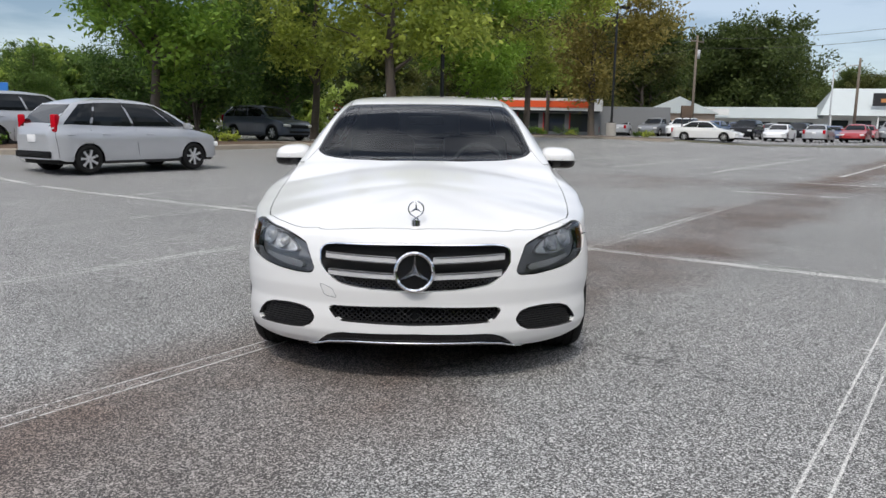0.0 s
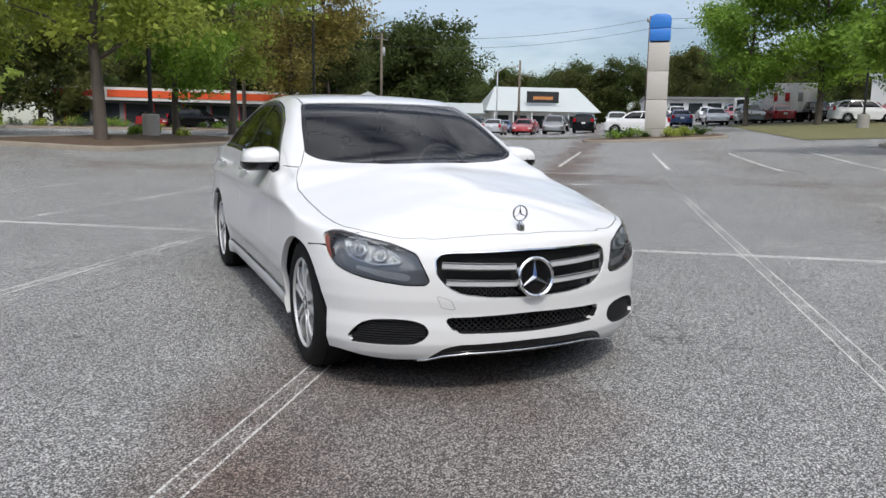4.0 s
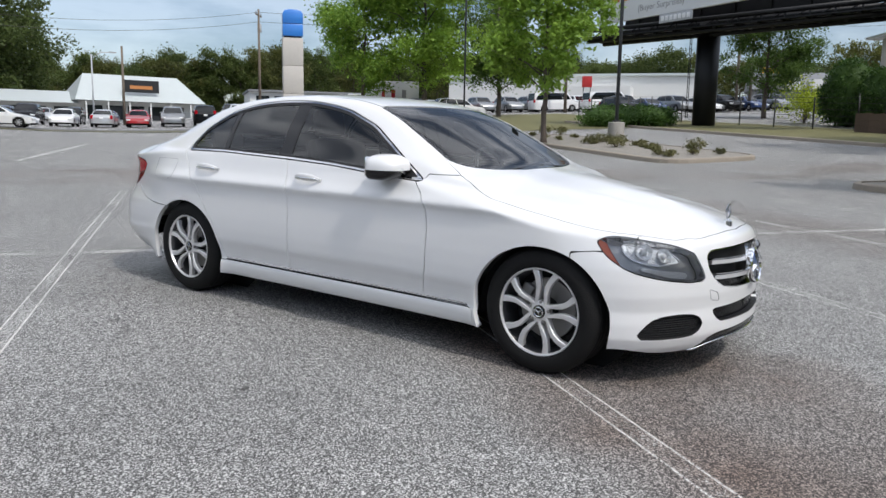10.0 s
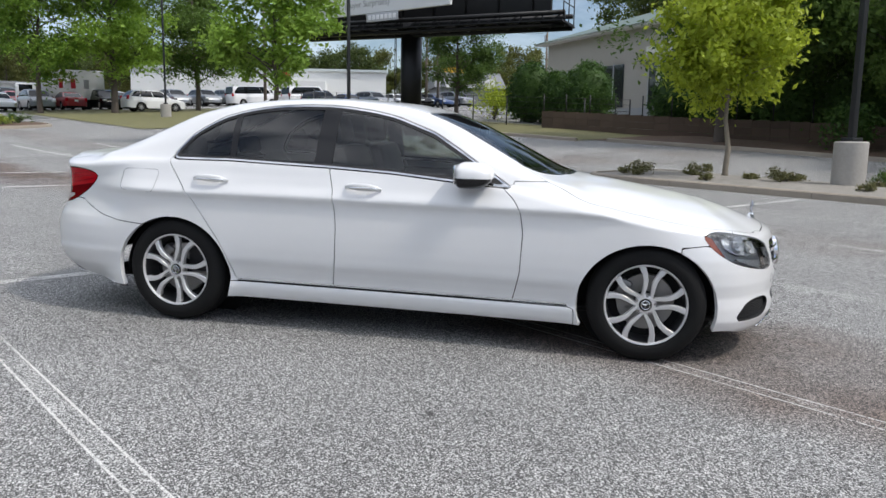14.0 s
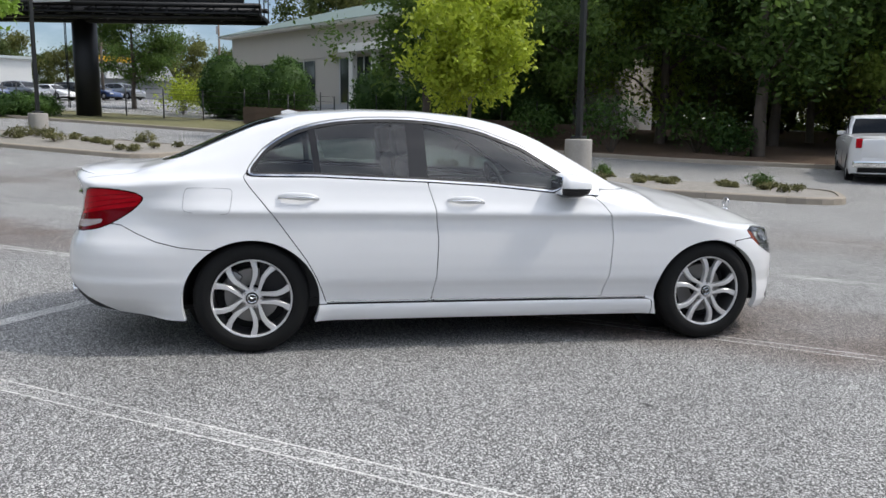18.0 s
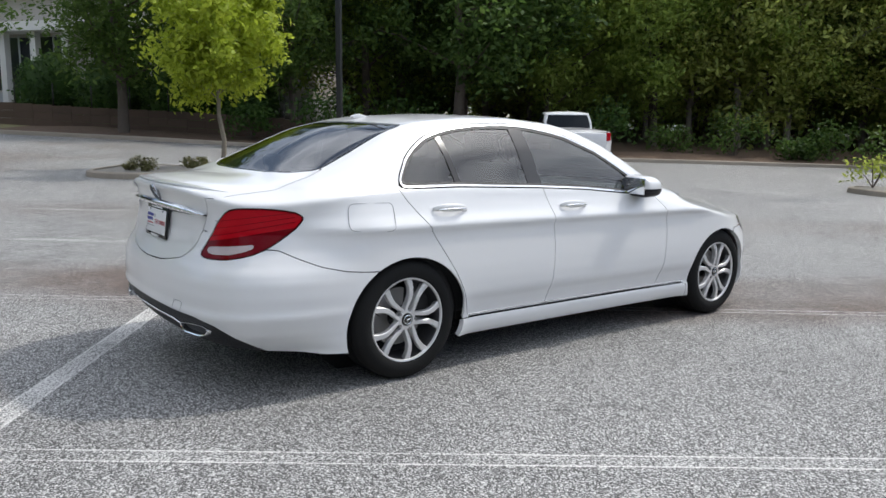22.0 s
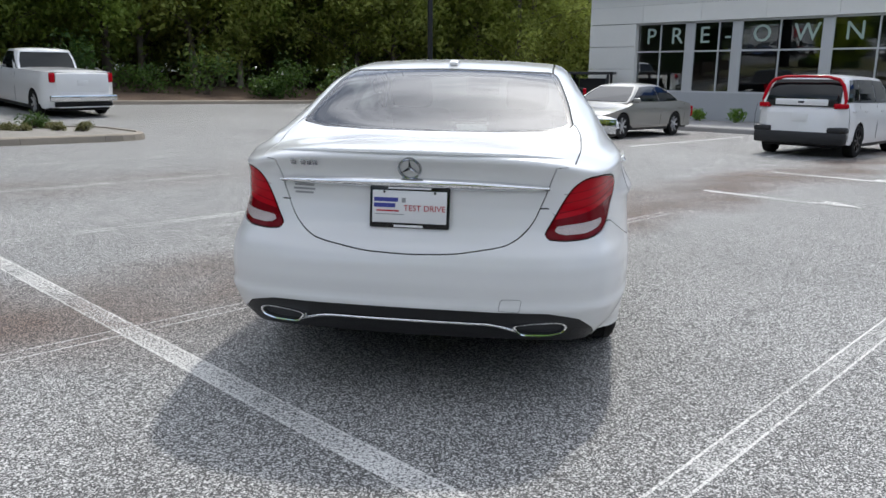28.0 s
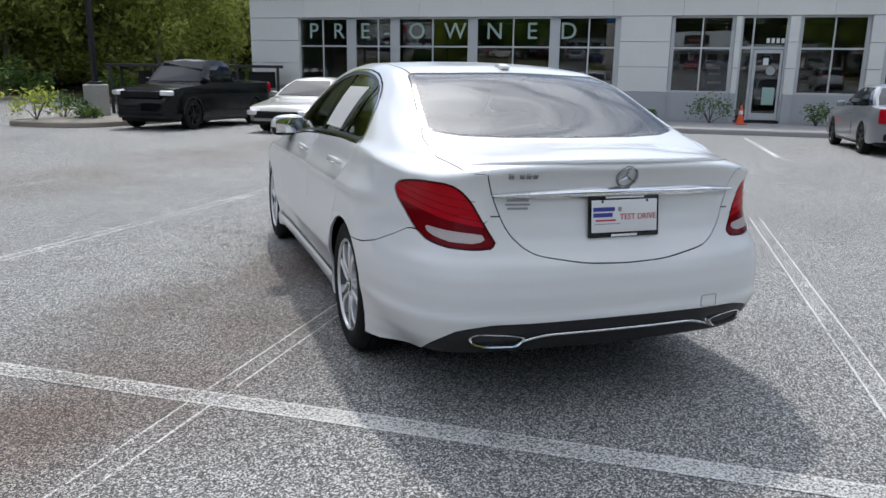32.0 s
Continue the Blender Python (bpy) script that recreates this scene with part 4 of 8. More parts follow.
# ---- door handles, mirrors, trim ----
for sgn in (1, -1):
    for y0, y1, z in ((.09, .312, .879), (1.05, 1.276, .891)):
        hs = tagged(empty("door_handle"), "white pull handle with chrome strip"); hs.parent = CAR
        ys = np.linspace(y0, y1, 13)
        verts, faces = [], []
        for i, yy in enumerate(ys):
            u = (i / 12 - .5) * 2
            p, n = on_side(yy, z + .004 * u, 0, sgn)
            lift = .030 * (1 - abs(u) ** 3.5)
            hw = .020 * (1 - .55 * abs(u) ** 3)
            for q in range(8):
                a = 2 * math.pi * q / 8
                verts.append(p + n * (lift + .004 + .008 * math.cos(a)) + Vector((0, 0, hw * math.sin(a))))
        for i in range(12):
            for q in range(8):
                faces.append((i * 8 + q, i * 8 + (q + 1) % 8, (i + 1) * 8 + (q + 1) % 8, (i + 1) * 8 + q))
        faces += [tuple(range(8)), tuple(range(96, 104))]
        mesh_ob("handle_grip", verts, faces, PAINT, hs, "", True)
        strip = [on_side(yy, z - .009, .040 - .02 * abs((yy - (y0 + y1) / 2) / (y1 - y0) * 2) ** 3, sgn)[0] for yy in ys[1:-1]]
        part("handle_strip", tube_bm(strip, .0045, 6), CHROME, hs, "chrome strip")
        p, n = on_side((y0 + y1) / 2 - .005, z - .004, .0015, sgn)
        bm = bmesh.new(); bmesh.ops.create_uvsphere(bm, u_segments=20, v_segments=8, radius=1)
        bm.transform(Matrix.Translation(p) @ Matrix.Diagonal((.0035, .062, .027, 1)))
        part("handle_recess", bm, PAINT, hs, "white hand recess")
    # mirror
    mr = tagged(empty("side_mirror", pose(sgn * .878, -.40, .988)), "white door mirror with black foot"); mr.parent = CAR
    bm = bmesh.new(); bmesh.ops.create_uvsphere(bm, u_segments=32, v_segments=20, radius=1)
    for v in bm.verts:
        x, y, z = v.co
        sx, sy, sz = [math.copysign(abs(q) ** .62, q) for q in (x, y, z)]
        v.co = (sx * .115 * (1 - .12 * z), (sy * .155 if y < 0 else sy * .05), sz * .07 * (1 - .30 * max(0, -y) ** 2) + (-.008 * sx * sgn if z < 0 else .006 * sx * -sgn))
    low_bm = bm.copy()
    bmesh.ops.bisect_plane(bm, geom=bm.verts[:] + bm.edges[:] + bm.faces[:], plane_co=(0, 0, -.014), plane_no=(0, 0, -1), clear_outer=True)
    part("mirror_cap", bm, PAINT, mr, "white mirror cap")
    bmesh.ops.bisect_plane(low_bm, geom=low_bm.verts[:] + low_bm.edges[:] + low_bm.faces[:], plane_co=(0, 0, -.014), plane_no=(0, 0, 1), clear_outer=True)
    part("mirror_base", low_bm, GLOSS_BLACK, mr, "black lower mirror housing")
    bm = tube_bm([(sgn * q, -.150 + abs(q - .01) ** 2 * 9, -.006) for q in np.linspace(-.055, .075, 9)], .006, 6)
    part("indicator", bm, CHROME, mr, "slim chrome indicator strip")
    bm = box_bm((-.092, .044, -.052), (.092, .054, .055), .02); part("mirror_glass", bm, MIRROR, mr)
    bm = tube_bm([(-sgn * .07, .01, -.045), (-sgn * .12, -.01, -.06), (-sgn * .17, -.04, -.075)], [.03, .026, .03], 10); part("mirror_arm", bm, GLOSS_BLACK, mr)
# ornament on the bonnet
orn = tagged(empty("hood_ornament", pose(0, -2.055, .757)), "upright chrome star ornament"); orn.parent = CAR
badge(orn, pose(0, 0, .057, 90, 0, 0), .038, .004, None, .16, CHROME_DK)
part("ornament_base", lathe_bm([(-.02, .024), (.006, .022), (.012, .012), (.02, .004)], 20, "Z"), CHROME, orn)
# tail: chrome bar, spoiler, badges, plate, exhausts, sensor lids
bar_pts = [on_wall(TOTAL - rs(abs(x)), 0.886 - .02 * abs(x) ** 2, .004, 1 if x >= 0 else -1) for x in np.linspace(-.555, .555, 30)]
verts, faces = [], []
for i, (p, n) in enumerate(bar_pts):
    u = abs(i / 29 - .5) * 2
    h = .021 * (1 - .7 * u ** 3)
    for q in ((h, 0), (h * .55, .016), (-h * .15, .021), (-h, .004)):
        verts.append(p + Vector((0, 0, q[0])) + n * q[1])
for i in range(29):
    for k in range(3):
        faces.append((i * 4 + k, i * 4 + k + 1, (i + 1) * 4 + k + 1, (i + 1) * 4 + k))
mesh_ob("chrome_bar", verts, faces, CHROME, CAR, "chrome bar across the boot lid", True)
G_TAIL = GRID.reshape(-1, 3); G_TAIL = G_TAIL[(G_TAIL[:, 2] > .93) & (G_TAIL[:, 1] > 1.9)]


def deck_z(x, y):
    d = np.hypot(G_TAIL[:, 0] - abs(x), G_TAIL[:, 1] - y) + .004
    k = np.argsort(d)[:5]; w = d[k] ** -2
    return float((G_TAIL[k, 2] * w).sum() / w.sum())


verts, faces = [], []
for i in range(41):
    x = -.628 + 1.256 * i / 40; u = abs(x) / .628
    e = 1 - .85 * u ** 10
    yb = 2.432 - .100 * u ** 2 - .115 * u ** 7
    tip = 1.012 - .012 * u ** 2 - .022 * u ** 7
    z0, z1 = deck_z(x, yb - .19), deck_z(x, yb - .11)
    for y, z in ((yb - .19, z0 - .004), (yb - .10, max(z1, tip - .012) * .5 + tip * .5 - .003), (yb - .03, tip + .001), (yb, tip), (yb + .003, tip - .007 * e - .001), (yb - .012, tip - .020 * e - .002), (yb - .05, tip - .06)):
        verts.append((x, y, z))
for i in range(40):
    for k in range(6):
        faces.append((i * 7 + k, (i + 1) * 7 + k, (i + 1) * 7 + k + 1, i * 7 + k + 1))
bm = bmesh.new(); vs = [bm.verts.new(v) for v in verts]
for f in faces:
    bm.faces.new([vs[k] for k in f])
bmesh.ops.recalc_face_normals(bm, faces=bm.faces[:])
part("spoiler", bm, PAINT, CAR, "white lip spoiler on the boot", True, 28)
# thin dark strip along the lower edge of the chrome bar
under_pts = [p + Vector((0, 0, -.017 * (1 - .65 * abs(k / 29 - .5) * 2))) + n * .001 for k, (p, n) in enumerate(bar_pts)]
part("bar_gap", tube_bm(under_pts, .0035, 6), RUBBER_DARK, CAR, "thin dark strip under the chrome bar")
p, n = on_wall(TOTAL, .946, .006)
badge(CAR, Matrix.Translation(p) @ Vector((0, n.y, n.z)).to_track_quat("Z", "Y").to_matrix().to_4x4(), .046, .008, None, .15, CHROME_DK)
pl = tagged(empty("plate", Matrix.Translation(on_wall(TOTAL, .79, .012)[0]) @ pose(0, 0, 0, 84, 0, 180)), "white dealer plate in a black frame"); pl.parent = CAR
bm = box_bm((-.158, -.082, -.006), (.158, .082, .008), .012)
part("plate_frame", bm, GLOSS_BLACK, pl, "black plate frame")
part("plate_face", box_bm((-.147, -.062, .004), (.147, .064, .0095), .003), WHITE_PLASTIC, pl)
text_ob("plate_text", "TEST DRIVE", .032, pose(.060, -.004, .0105), INK_RED, pl, .0006, "red lettering", "CENTER")
for x0, x1, y0, y1, mt in ((-.14, -.045, .020, .036, INK_BLUE), (-.14, -.055, -.002, .014, INK_BLUE), (-.13, -.04, -.018, -.012, INK_RED), (-.135, -.02, -.030, -.027, INK_GREY),
                           (-.085, .085, .070, .077, WHITE_PLASTIC), (-.06, .055, -.078, -.069, WHITE_PLASTIC), (-.03, -.015, .018, .036, INK_GREY)):
    part("plate_print", box_bm((x0, y0, .0096), (x1, y1, .0104)), mt, pl)
for q in (-.1, .1):
    for yy in (.058, -.066):
        bm = lathe_bm([(.004, .006), (.012, .005), (.0125, .001)], 8, "Z"); bm.transform(Matrix.Translation((q, yy, 0))); part("plate_screw", bm, GLOSS_BLACK, pl)
# model badge and dealer sticker as plain bars
for i, (x0, w) in enumerate(((.50, .028), (.455, .024), (.428, .024), (.401, .024))):
    p, n = on_wall(TOTAL - rs(x0 - w / 2), .955, .004)
    bm = box_bm((-w / 2 * .8, -.011, 0), (w / 2 * .8, .011, .004), .003); bm.transform(Matrix.Translation(p) @ n.to_track_quat("Z", "Y").to_matrix().to_4x4() )
    part("model_badge", bm, CHROME_DK, CAR, "chrome badge bar")
for z0, w in ((.86, .085), (.845, .095), (.83, .08)):
    p, n = on_wall(TOTAL - rs(.45), z0, .0015)
    bm = box_bm((-w / 2, -.004, 0), (w / 2, .004, .0015)); bm.transform(Matrix.Translation(p) @ n.to_track_quat("Z", "Y").to_matrix().to_4x4()); part("dealer_sticker", bm, INK_GREY, CAR, "small grey sticker bar")
for sgn in (1, -1):
    p, n = on_wall(TOTAL - rs(.525), .330, -.006, sgn)
    ex = tagged(empty("exhaust_tip", Matrix.Translation(p) @ pose(0, 0, 0, 0, 0, -sgn * 16)), "flat chrome exhaust surround"); ex.parent = CAR
    outer = [(-sgn * .120, .016), (-sgn * .05, .026), (sgn * .075, .030), (sgn * .112, .016), (sgn * .098, -.016), (sgn * .04, -.030), (-sgn * .085, -.026)]
    oc = [(x + sgn * .005, z) for x, z in outer]
    ring_o = round_outline(oc, .02); ring_i = [(x * .86, z * .68) for x, z in ring_o]
    bm = bmesh.new(); k = len(ring_o)
    loops = [[bm.verts.new((x, yy, z)) for x, z in rr] for rr, yy in ((ring_o, -.09), (ring_o, .012), ([(x * .97, z * .93) for x, z in ring_o], .022), ([(x * .89, z * .74) for x, z in ring_o], .02), (ring_i, .008), (ring_i, -.05))]
    for a, b in zip(loops, loops[1:]):
        for i in range(k):
            bm.faces.new((a[i], a[(i + 1) % k], b[(i + 1) % k], b[i]))
    bmesh.ops.recalc_face_normals(bm, faces=bm.faces[:])
    part("exhaust_ring", bm, CHROME, ex)
    bm = bmesh.new(); bm.faces.new([bm.verts.new((x, -.04, z)) for x, z in ring_i]); part("exhaust_inside", bm, RUBBER_DARK, ex)
dif = [on_wall(TOTAL - rs(abs(x)), np.interp(abs(x), [0, .33, .40, .45], [.352, .350, .335, .318]), .004, 1 if x >= 0 else -1)[0] for x in np.linspace(-.45, .45, 26)]
part("diffuser_trim", tube_bm(dif, .006, 6), CHROME, CAR, "thin chrome strip")
for sgn in (1, -1):
    for nm, z, hh, mt, out in (("sill_strip", .2965, .0055, CHROME, .004), ("sill_seal", .2865, .003, RUBBER_DARK, .002)):
        verts, faces = [], []
        for yy in np.linspace(-.99, 1.0, 24):
            p, n = on_side(yy, z, 0, sgn)
            verts += [p + Vector((0, 0, hh)), p + Vector((0, 0, hh * .6)) + n * out, p + Vector((0, 0, -hh * .6)) + n * out, p - Vector((0, 0, hh))]
        for i in range(23):
            for k in range(3):
                q = (i * 4 + k, i * 4 + k + 1, i * 4 + k + 5, i * 4 + k + 4); faces.append(q)
        mesh_ob(nm, verts, faces, mt, CAR, "bright strip along the sill" if mt is CHROME else "")
# fuel flap outline and tow covers: fine grooves
def groove(pts, mt=None):
    part("flap_gap", tube_bm(pts + [pts[0]], .0016, 4, caps=False), mt or INK_GREY, CAR, "fine gap line")
groove([on_side(a, b, .0005, -1)[0] for a, b in round_outline([(1.517, .938), (1.775, .938), (1.785, .81), (1.535, .80)], .035)])
groove([on_wall(TOTAL - rs(x), z, .0005, -1)[0] for x, z in round_outline([(.37, .455), (.45, .455), (.44, .405), (.36, .41)], .012)])
groove([on_wall(fs(x), z, .0005, -1)[0] for x, z in round_outline([(.38, .455), (.44, .475), (.42, .42), (.36, .41)], .012)])
# roof aerial
bm = prism_bm([(1.12, 1.372), (1.25, 1.360), (1.255, 1.376), (1.21, 1.390)], -.022, .022, "X", bevel=.004); part("roof_aerial", bm, PAINT, CAR, "small white roof aerial")
# wipers
for x0, x1, yy in ((.50, -.06, -.93), (-.05, -.52, -.945)):
    bm = tube_bm([(x0, -.89 + .03 * abs(x0), .985 - .05 * abs(x0)), ((x0 + x1) / 2, -.915, .984), (x1, yy + .05, .985 - .05 * abs(x1))], .006, 6)
    part("wiper", bm, TRIM_BLACK, CAR)
part("cowl", box_bm((-.60, -.97, .890), (.60, -.86, .915), .01), TRIM_BLACK, CAR)

# ---- cabin ----
cab = empty("cabin"); cab.parent = CAR
tagged(cab, "dark leather interior")
part("dashboard", prism_bm([(-.95, .86), (-.80, .955), (-.55, .97), (-.42, .93), (-.40, .80), (-.45, .55), (-.95, .55)], -.68, .68, "X", bevel=.02), LEATHER, cab)
bm = lathe_bm([(.018 * math.cos(a), .175 + .016 * math.sin(a)) for a in [2 * math.pi * k / 10 for k in range(10)]], 36, "Z", closed=True)
for a in (0, 180, 270):
    box_bm((.03, -.02, -.01), (.17, .02, .01), .006, pose(0, 0, 0, 0, 0, a), bm)
box_bm((-.07, -.05, -.025), (.07, .05, .02), .015, None, bm)
bm.transform(pose(.36, -.34, .90, 65, 0, 0)); part("steering_wheel", bm, LEATHER, cab, "black steering wheel")
for x in (-.36, .36):
    for y0, nm in ((.05, "front_seat"),):
        st = part(nm, box_bm((x - .25, y0 - .28, .38), (x + .25, y0 + .28, .56), .06), LEATHER, cab, "black leather seat")
        bm = box_bm((-.25, -.06, 0), (.25, .07, .62), .06, pose(x, y0 + .25, .52, -16, 0, 0)); part("seat_back", bm, LEATHER, st)
        bm = box_bm((-.13, -.05, 0), (.13, .05, .19), .045, pose(x, y0 + .46, 1.12, -10, 0, 0)); part("headrest", bm, LEATHER, st)
part("rear_bench", box_bm((-.62, .92, .40), (.62, 1.40, .60), .06), LEATHER, cab)
part("rear_backrest", box_bm((-.64, 0, 0), (.64, .12, .52), .05, pose(0, 1.36, .54, -22, 0, 0)), LEATHER, cab)
for x in (-.40, .40):
    bm = box_bm((-.14, -.04, 0), (.14, .04, .13), .035, pose(x, 1.54, 1.0, -12, 0, 0)); part("rear_headrest", bm, LEATHER, cab)
part("parcel_shelf", box_bm((-.62, 1.52, .97), (.62, 1.98, .985), .005), LEATHER, cab)
part("cabin_floor", box_bm((-.74, -.95, .24), (.74, 1.55, .30), .01), LEATHER, cab)
for sgn in (1, -1):
    part("door_lining", box_bm((sgn * .76 - .03, -.7, .3), (sgn * .76 + .03, 1.38, .93), .02), LEATHER, cab)
part("rear_view_mirror", box_bm((-.12, -.36, 1.19), (.12, -.335, 1.25), .01), GLOSS_BLACK, cab)
def glass_pt(y, z, out):
    g = GRID[int(np.argmin(abs(ARC - arc_at(.9, y))))][WALL_ROWS:]
    return Vector((float(np.interp(z, g[:, 2], g[:, 0])) + out, y, z))


verts, faces = [], []
for lay in (.004, .002):
    for r in range(5):
        for k in range(5):
            verts.append(glass_pt(.52 + .40 * k / 4 + .02 * r, 1.045 + .215 * r / 4, lay))
faces = [(r * 5 + k, r * 5 + k + 1, r * 5 + k + 6, r * 5 + k + 5) for r in range(4) for k in range(4)]
faces += [tuple(25 + q for q in reversed(f)) for f in faces]
mesh_ob("window_sheet", verts, faces, PAPER, cab, "white price sheet on the rear side window")

# ================= ground =================
TH = radians(54.7)
E1 = Vector((math.cos(TH), math.sin(TH), 0)); E2 = Vector((math.sin(TH), -math.cos(TH), 0))


def sstep(a, b, t):
    u = min(max((t - a) / (b - a), 0), 1)
    return u * u * (3 - 2 * u)


def terrain(x, y):
    """The lot's plane, a bank that climbs beyond it, and a level distance."""
    r = math.hypot(x, y)
    if r > 135:
        x, y = x * 135 / r, y * 135 / r
    p, q = x * E1.x + y * E1.y, x * E2.x + y * E2.y
    w = q + .55 * max(0, p - 15) - 12 - 7 * sstep(15, 0, p)
    w = w if w > 3 else max(0, (w + 3)) ** 2 / 12
    return lot(x, y) + .046 * min(w, 75) * sstep(-12, 12, q) + .3 * sstep(-9, -18, q) - .35 * sstep(60, 130, p) * sstep(10, -10, q)


def pq(p, q, up=0.0):
    x, y = p * E1.x + q * E2.x, p * E1.y + q * E2.y
    return Vector((x, y, terrain(x, y) + up))


def noise_node(n, l, coord, scale, detail=5, rough=.5):
    t = n.new("ShaderNodeTexNoise"); t.inputs["Scale"].default_value = scale; t.inputs["Detail"].default_value = detail; t.inputs["Roughness"].default_value = rough
    l.new(coord, t.inputs["Vector"])
    return t.outputs["Fac"]


def ramp(n, l, fac, a, b, lo=0.0, hi=1.0):
    r = n.new("ShaderNodeMapRange"); r.inputs[1].default_value, r.inputs[2].default_value, r.inputs[3].default_value, r.inputs[4].default_value = a, b, lo, hi
    l.new(fac, r.inputs[0])
    return r.outputs[0]


def mixc(n, l, fac, a, b):
    m = n.new("ShaderNodeMix"); m.data_type = "RGBA"
    for k, v in ((0, fac), (6, a), (7, b)):
        if isinstance(v, tuple):
            m.inputs[k].default_value = (*v, 1)
        elif isinstance(v, float):
            m.inputs[k].default_value = v
        else:
            l.new(v, m.inputs[k])
    return m.outputs[2]


def math_node(n, l, op, a, b=0.0):
    m = n.new("ShaderNodeMath"); m.operation = op
    for k, v in ((0, a), (1, b)):
        if isinstance(v, float):
            m.inputs[k].default_value = v
        else:
            l.new(v, m.inputs[k])
    return m.outputs[0]


def asphalt_colour(n, l):
    """Speckled old asphalt: light stones in a dark binder, rusty run-off along one stall line, cracks."""
    tc = n.new("ShaderNodeTexCoord").outputs["Object"]
    rot = n.new("ShaderNodeMapping"); rot.vector_type = "POINT"; rot.inputs["Rotation"].default_value = (0, 0, -TH)
    l.new(tc, rot.inputs[0])
    sep = n.new("ShaderNodeSeparateXYZ"); l.new(rot.outputs[0], sep.inputs[0])
    v = n.new("ShaderNodeTexVoronoi"); v.inputs["Scale"].default_value = 185; l.new(tc, v.inputs["Vector"])
    v2 = n.new("ShaderNodeTexVoronoi"); v2.inputs["Scale"].default_value = 370; l.new(tc, v2.inputs["Vector"])
    s1 = n.new("ShaderNodeSeparateColor"); l.new(v.outputs["Color"], s1.inputs[0])
    s2 = n.new("ShaderNodeSeparateColor"); l.new(v2.outputs["Color"], s2.inputs[0])
    def pebbles(sep_c, lo, hi, dark):
        """Pale stones of uneven brightness set in dark binder."""
        pale = mixc(n, l, sep_c.outputs[1], (.30, .295, .285), (.92, .91, .88))
        return mixc(n, l, ramp(n, l, sep_c.outputs[0], lo, hi), dark, pale)
    stone = pebbles(s1, .60, .67, (.040, .039, .038))
    fine = pebbles(s2, .56, .66, (.044, .042, .041))
    c = mixc(n, l, .28, stone, fine)
    big = noise_node(n, l, tc, .35, 6, .6)
    mid = noise_node(n, l, tc, 2.3, 5, .6)
    tone = ramp(n, l, math_node(n, l, "ADD", big, math_node(n, l, "MULTIPLY", mid, .5)), .45, 1.05, .80, 1.16)
    sc = n.new("ShaderNodeVectorMath"); sc.operation = "SCALE"; l.new(c, sc.inputs[0]); l.new(tone, sc.inputs["Scale"])
    c = sc.outputs[0]
    # run-off: a band beside the stall line, wandering
    wob = math_node(n, l, "MULTIPLY", math_node(n, l, "SUBTRACT", noise_node(n, l, tc, .5, 3), .5), 2.4)
    qq = math_node(n, l, "ADD", math_node(n, l, "MULTIPLY", sep.outputs[1], -1.0), wob)
    def band(centre, half, soft):
        d = math_node(n, l, "ABSOLUTE", math_node(n, l, "SUBTRACT", qq, centre))
        return ramp(n, l, d, half, half + soft, 1.0, 0.0)
    patch = ramp(n, l, noise_node(n, l, tc, .42, 5, .65), .40, .60)
    st = math_node(n, l, "MULTIPLY", math_node(n, l, "MAXIMUM", band(.72, .32, .7), math_node(n, l, "MULTIPLY", band(6.0, .3, 1.2), .4)), ramp(n, l, patch, 0., 1., .45, 1.))
    pw = math_node(n, l, "ADD", sep.outputs[0], wob)
    d2 = math_node(n, l, "ABSOLUTE", math_node(n, l, "SUBTRACT", pw, 12.0))
    st2 = math_node(n, l, "MULTIPLY", ramp(n, l, d2, 1.0, 3.0, .5, 0.0), patch)
    st = math_node(n, l, "MAXIMUM", st, st2)
    stain = n.new("ShaderNodeMix"); stain.data_type = "RGBA"; stain.blend_type = "MULTIPLY"; stain.inputs[7].default_value = (.50, .37, .31, 1)
    l.new(st, stain.inputs[0]); l.new(c, stain.inputs[6])
    c = stain.outputs[2]
    # cracks
    ed = n.new("ShaderNodeTexVoronoi"); ed.feature = "DISTANCE_TO_EDGE"; ed.inputs["Scale"].default_value = .23
    wv = n.new("ShaderNodeVectorMath"); wv.operation = "ADD"
    nz = n.new("ShaderNodeTexNoise"); nz.inputs["Scale"].default_value = 1.1; nz.inputs["Detail"].default_value = 6; l.new(tc, nz.inputs["Vector"])
    l.new(tc, wv.inputs[0]); l.new(nz.outputs["Color"], wv.inputs[1]); l.new(wv.outputs[0], ed.inputs["Vector"])
    crack = math_node(n, l, "MULTIPLY", ramp(n, l, ed.outputs["Distance"], .0008, .0022, .6, 0.0), ramp(n, l, noise_node(n, l, tc, .3, 3), .5, .6))
    c = mixc(n, l, crack, c, (.02, .02, .02))
    # dark oil spots
    sp = n.new("ShaderNodeTexVoronoi"); sp.inputs["Scale"].default_value = 1.15; l.new(wv.outputs[0], sp.inputs["Vector"])
    c = mixc(n, l, ramp(n, l, sp.outputs["Distance"], .018, .035, .85, 0.0), c, (.025, .024, .023))
    hgt = math_node(n, l, "SUBTRACT", math_node(n, l, "ADD", math_node(n, l, "MULTIPLY", s1.outputs[0], .7), math_node(n, l, "MULTIPLY", s2.outputs[0], .35)), math_node(n, l, "MULTIPLY", crack, 2.0))
    return tc, c, hgt


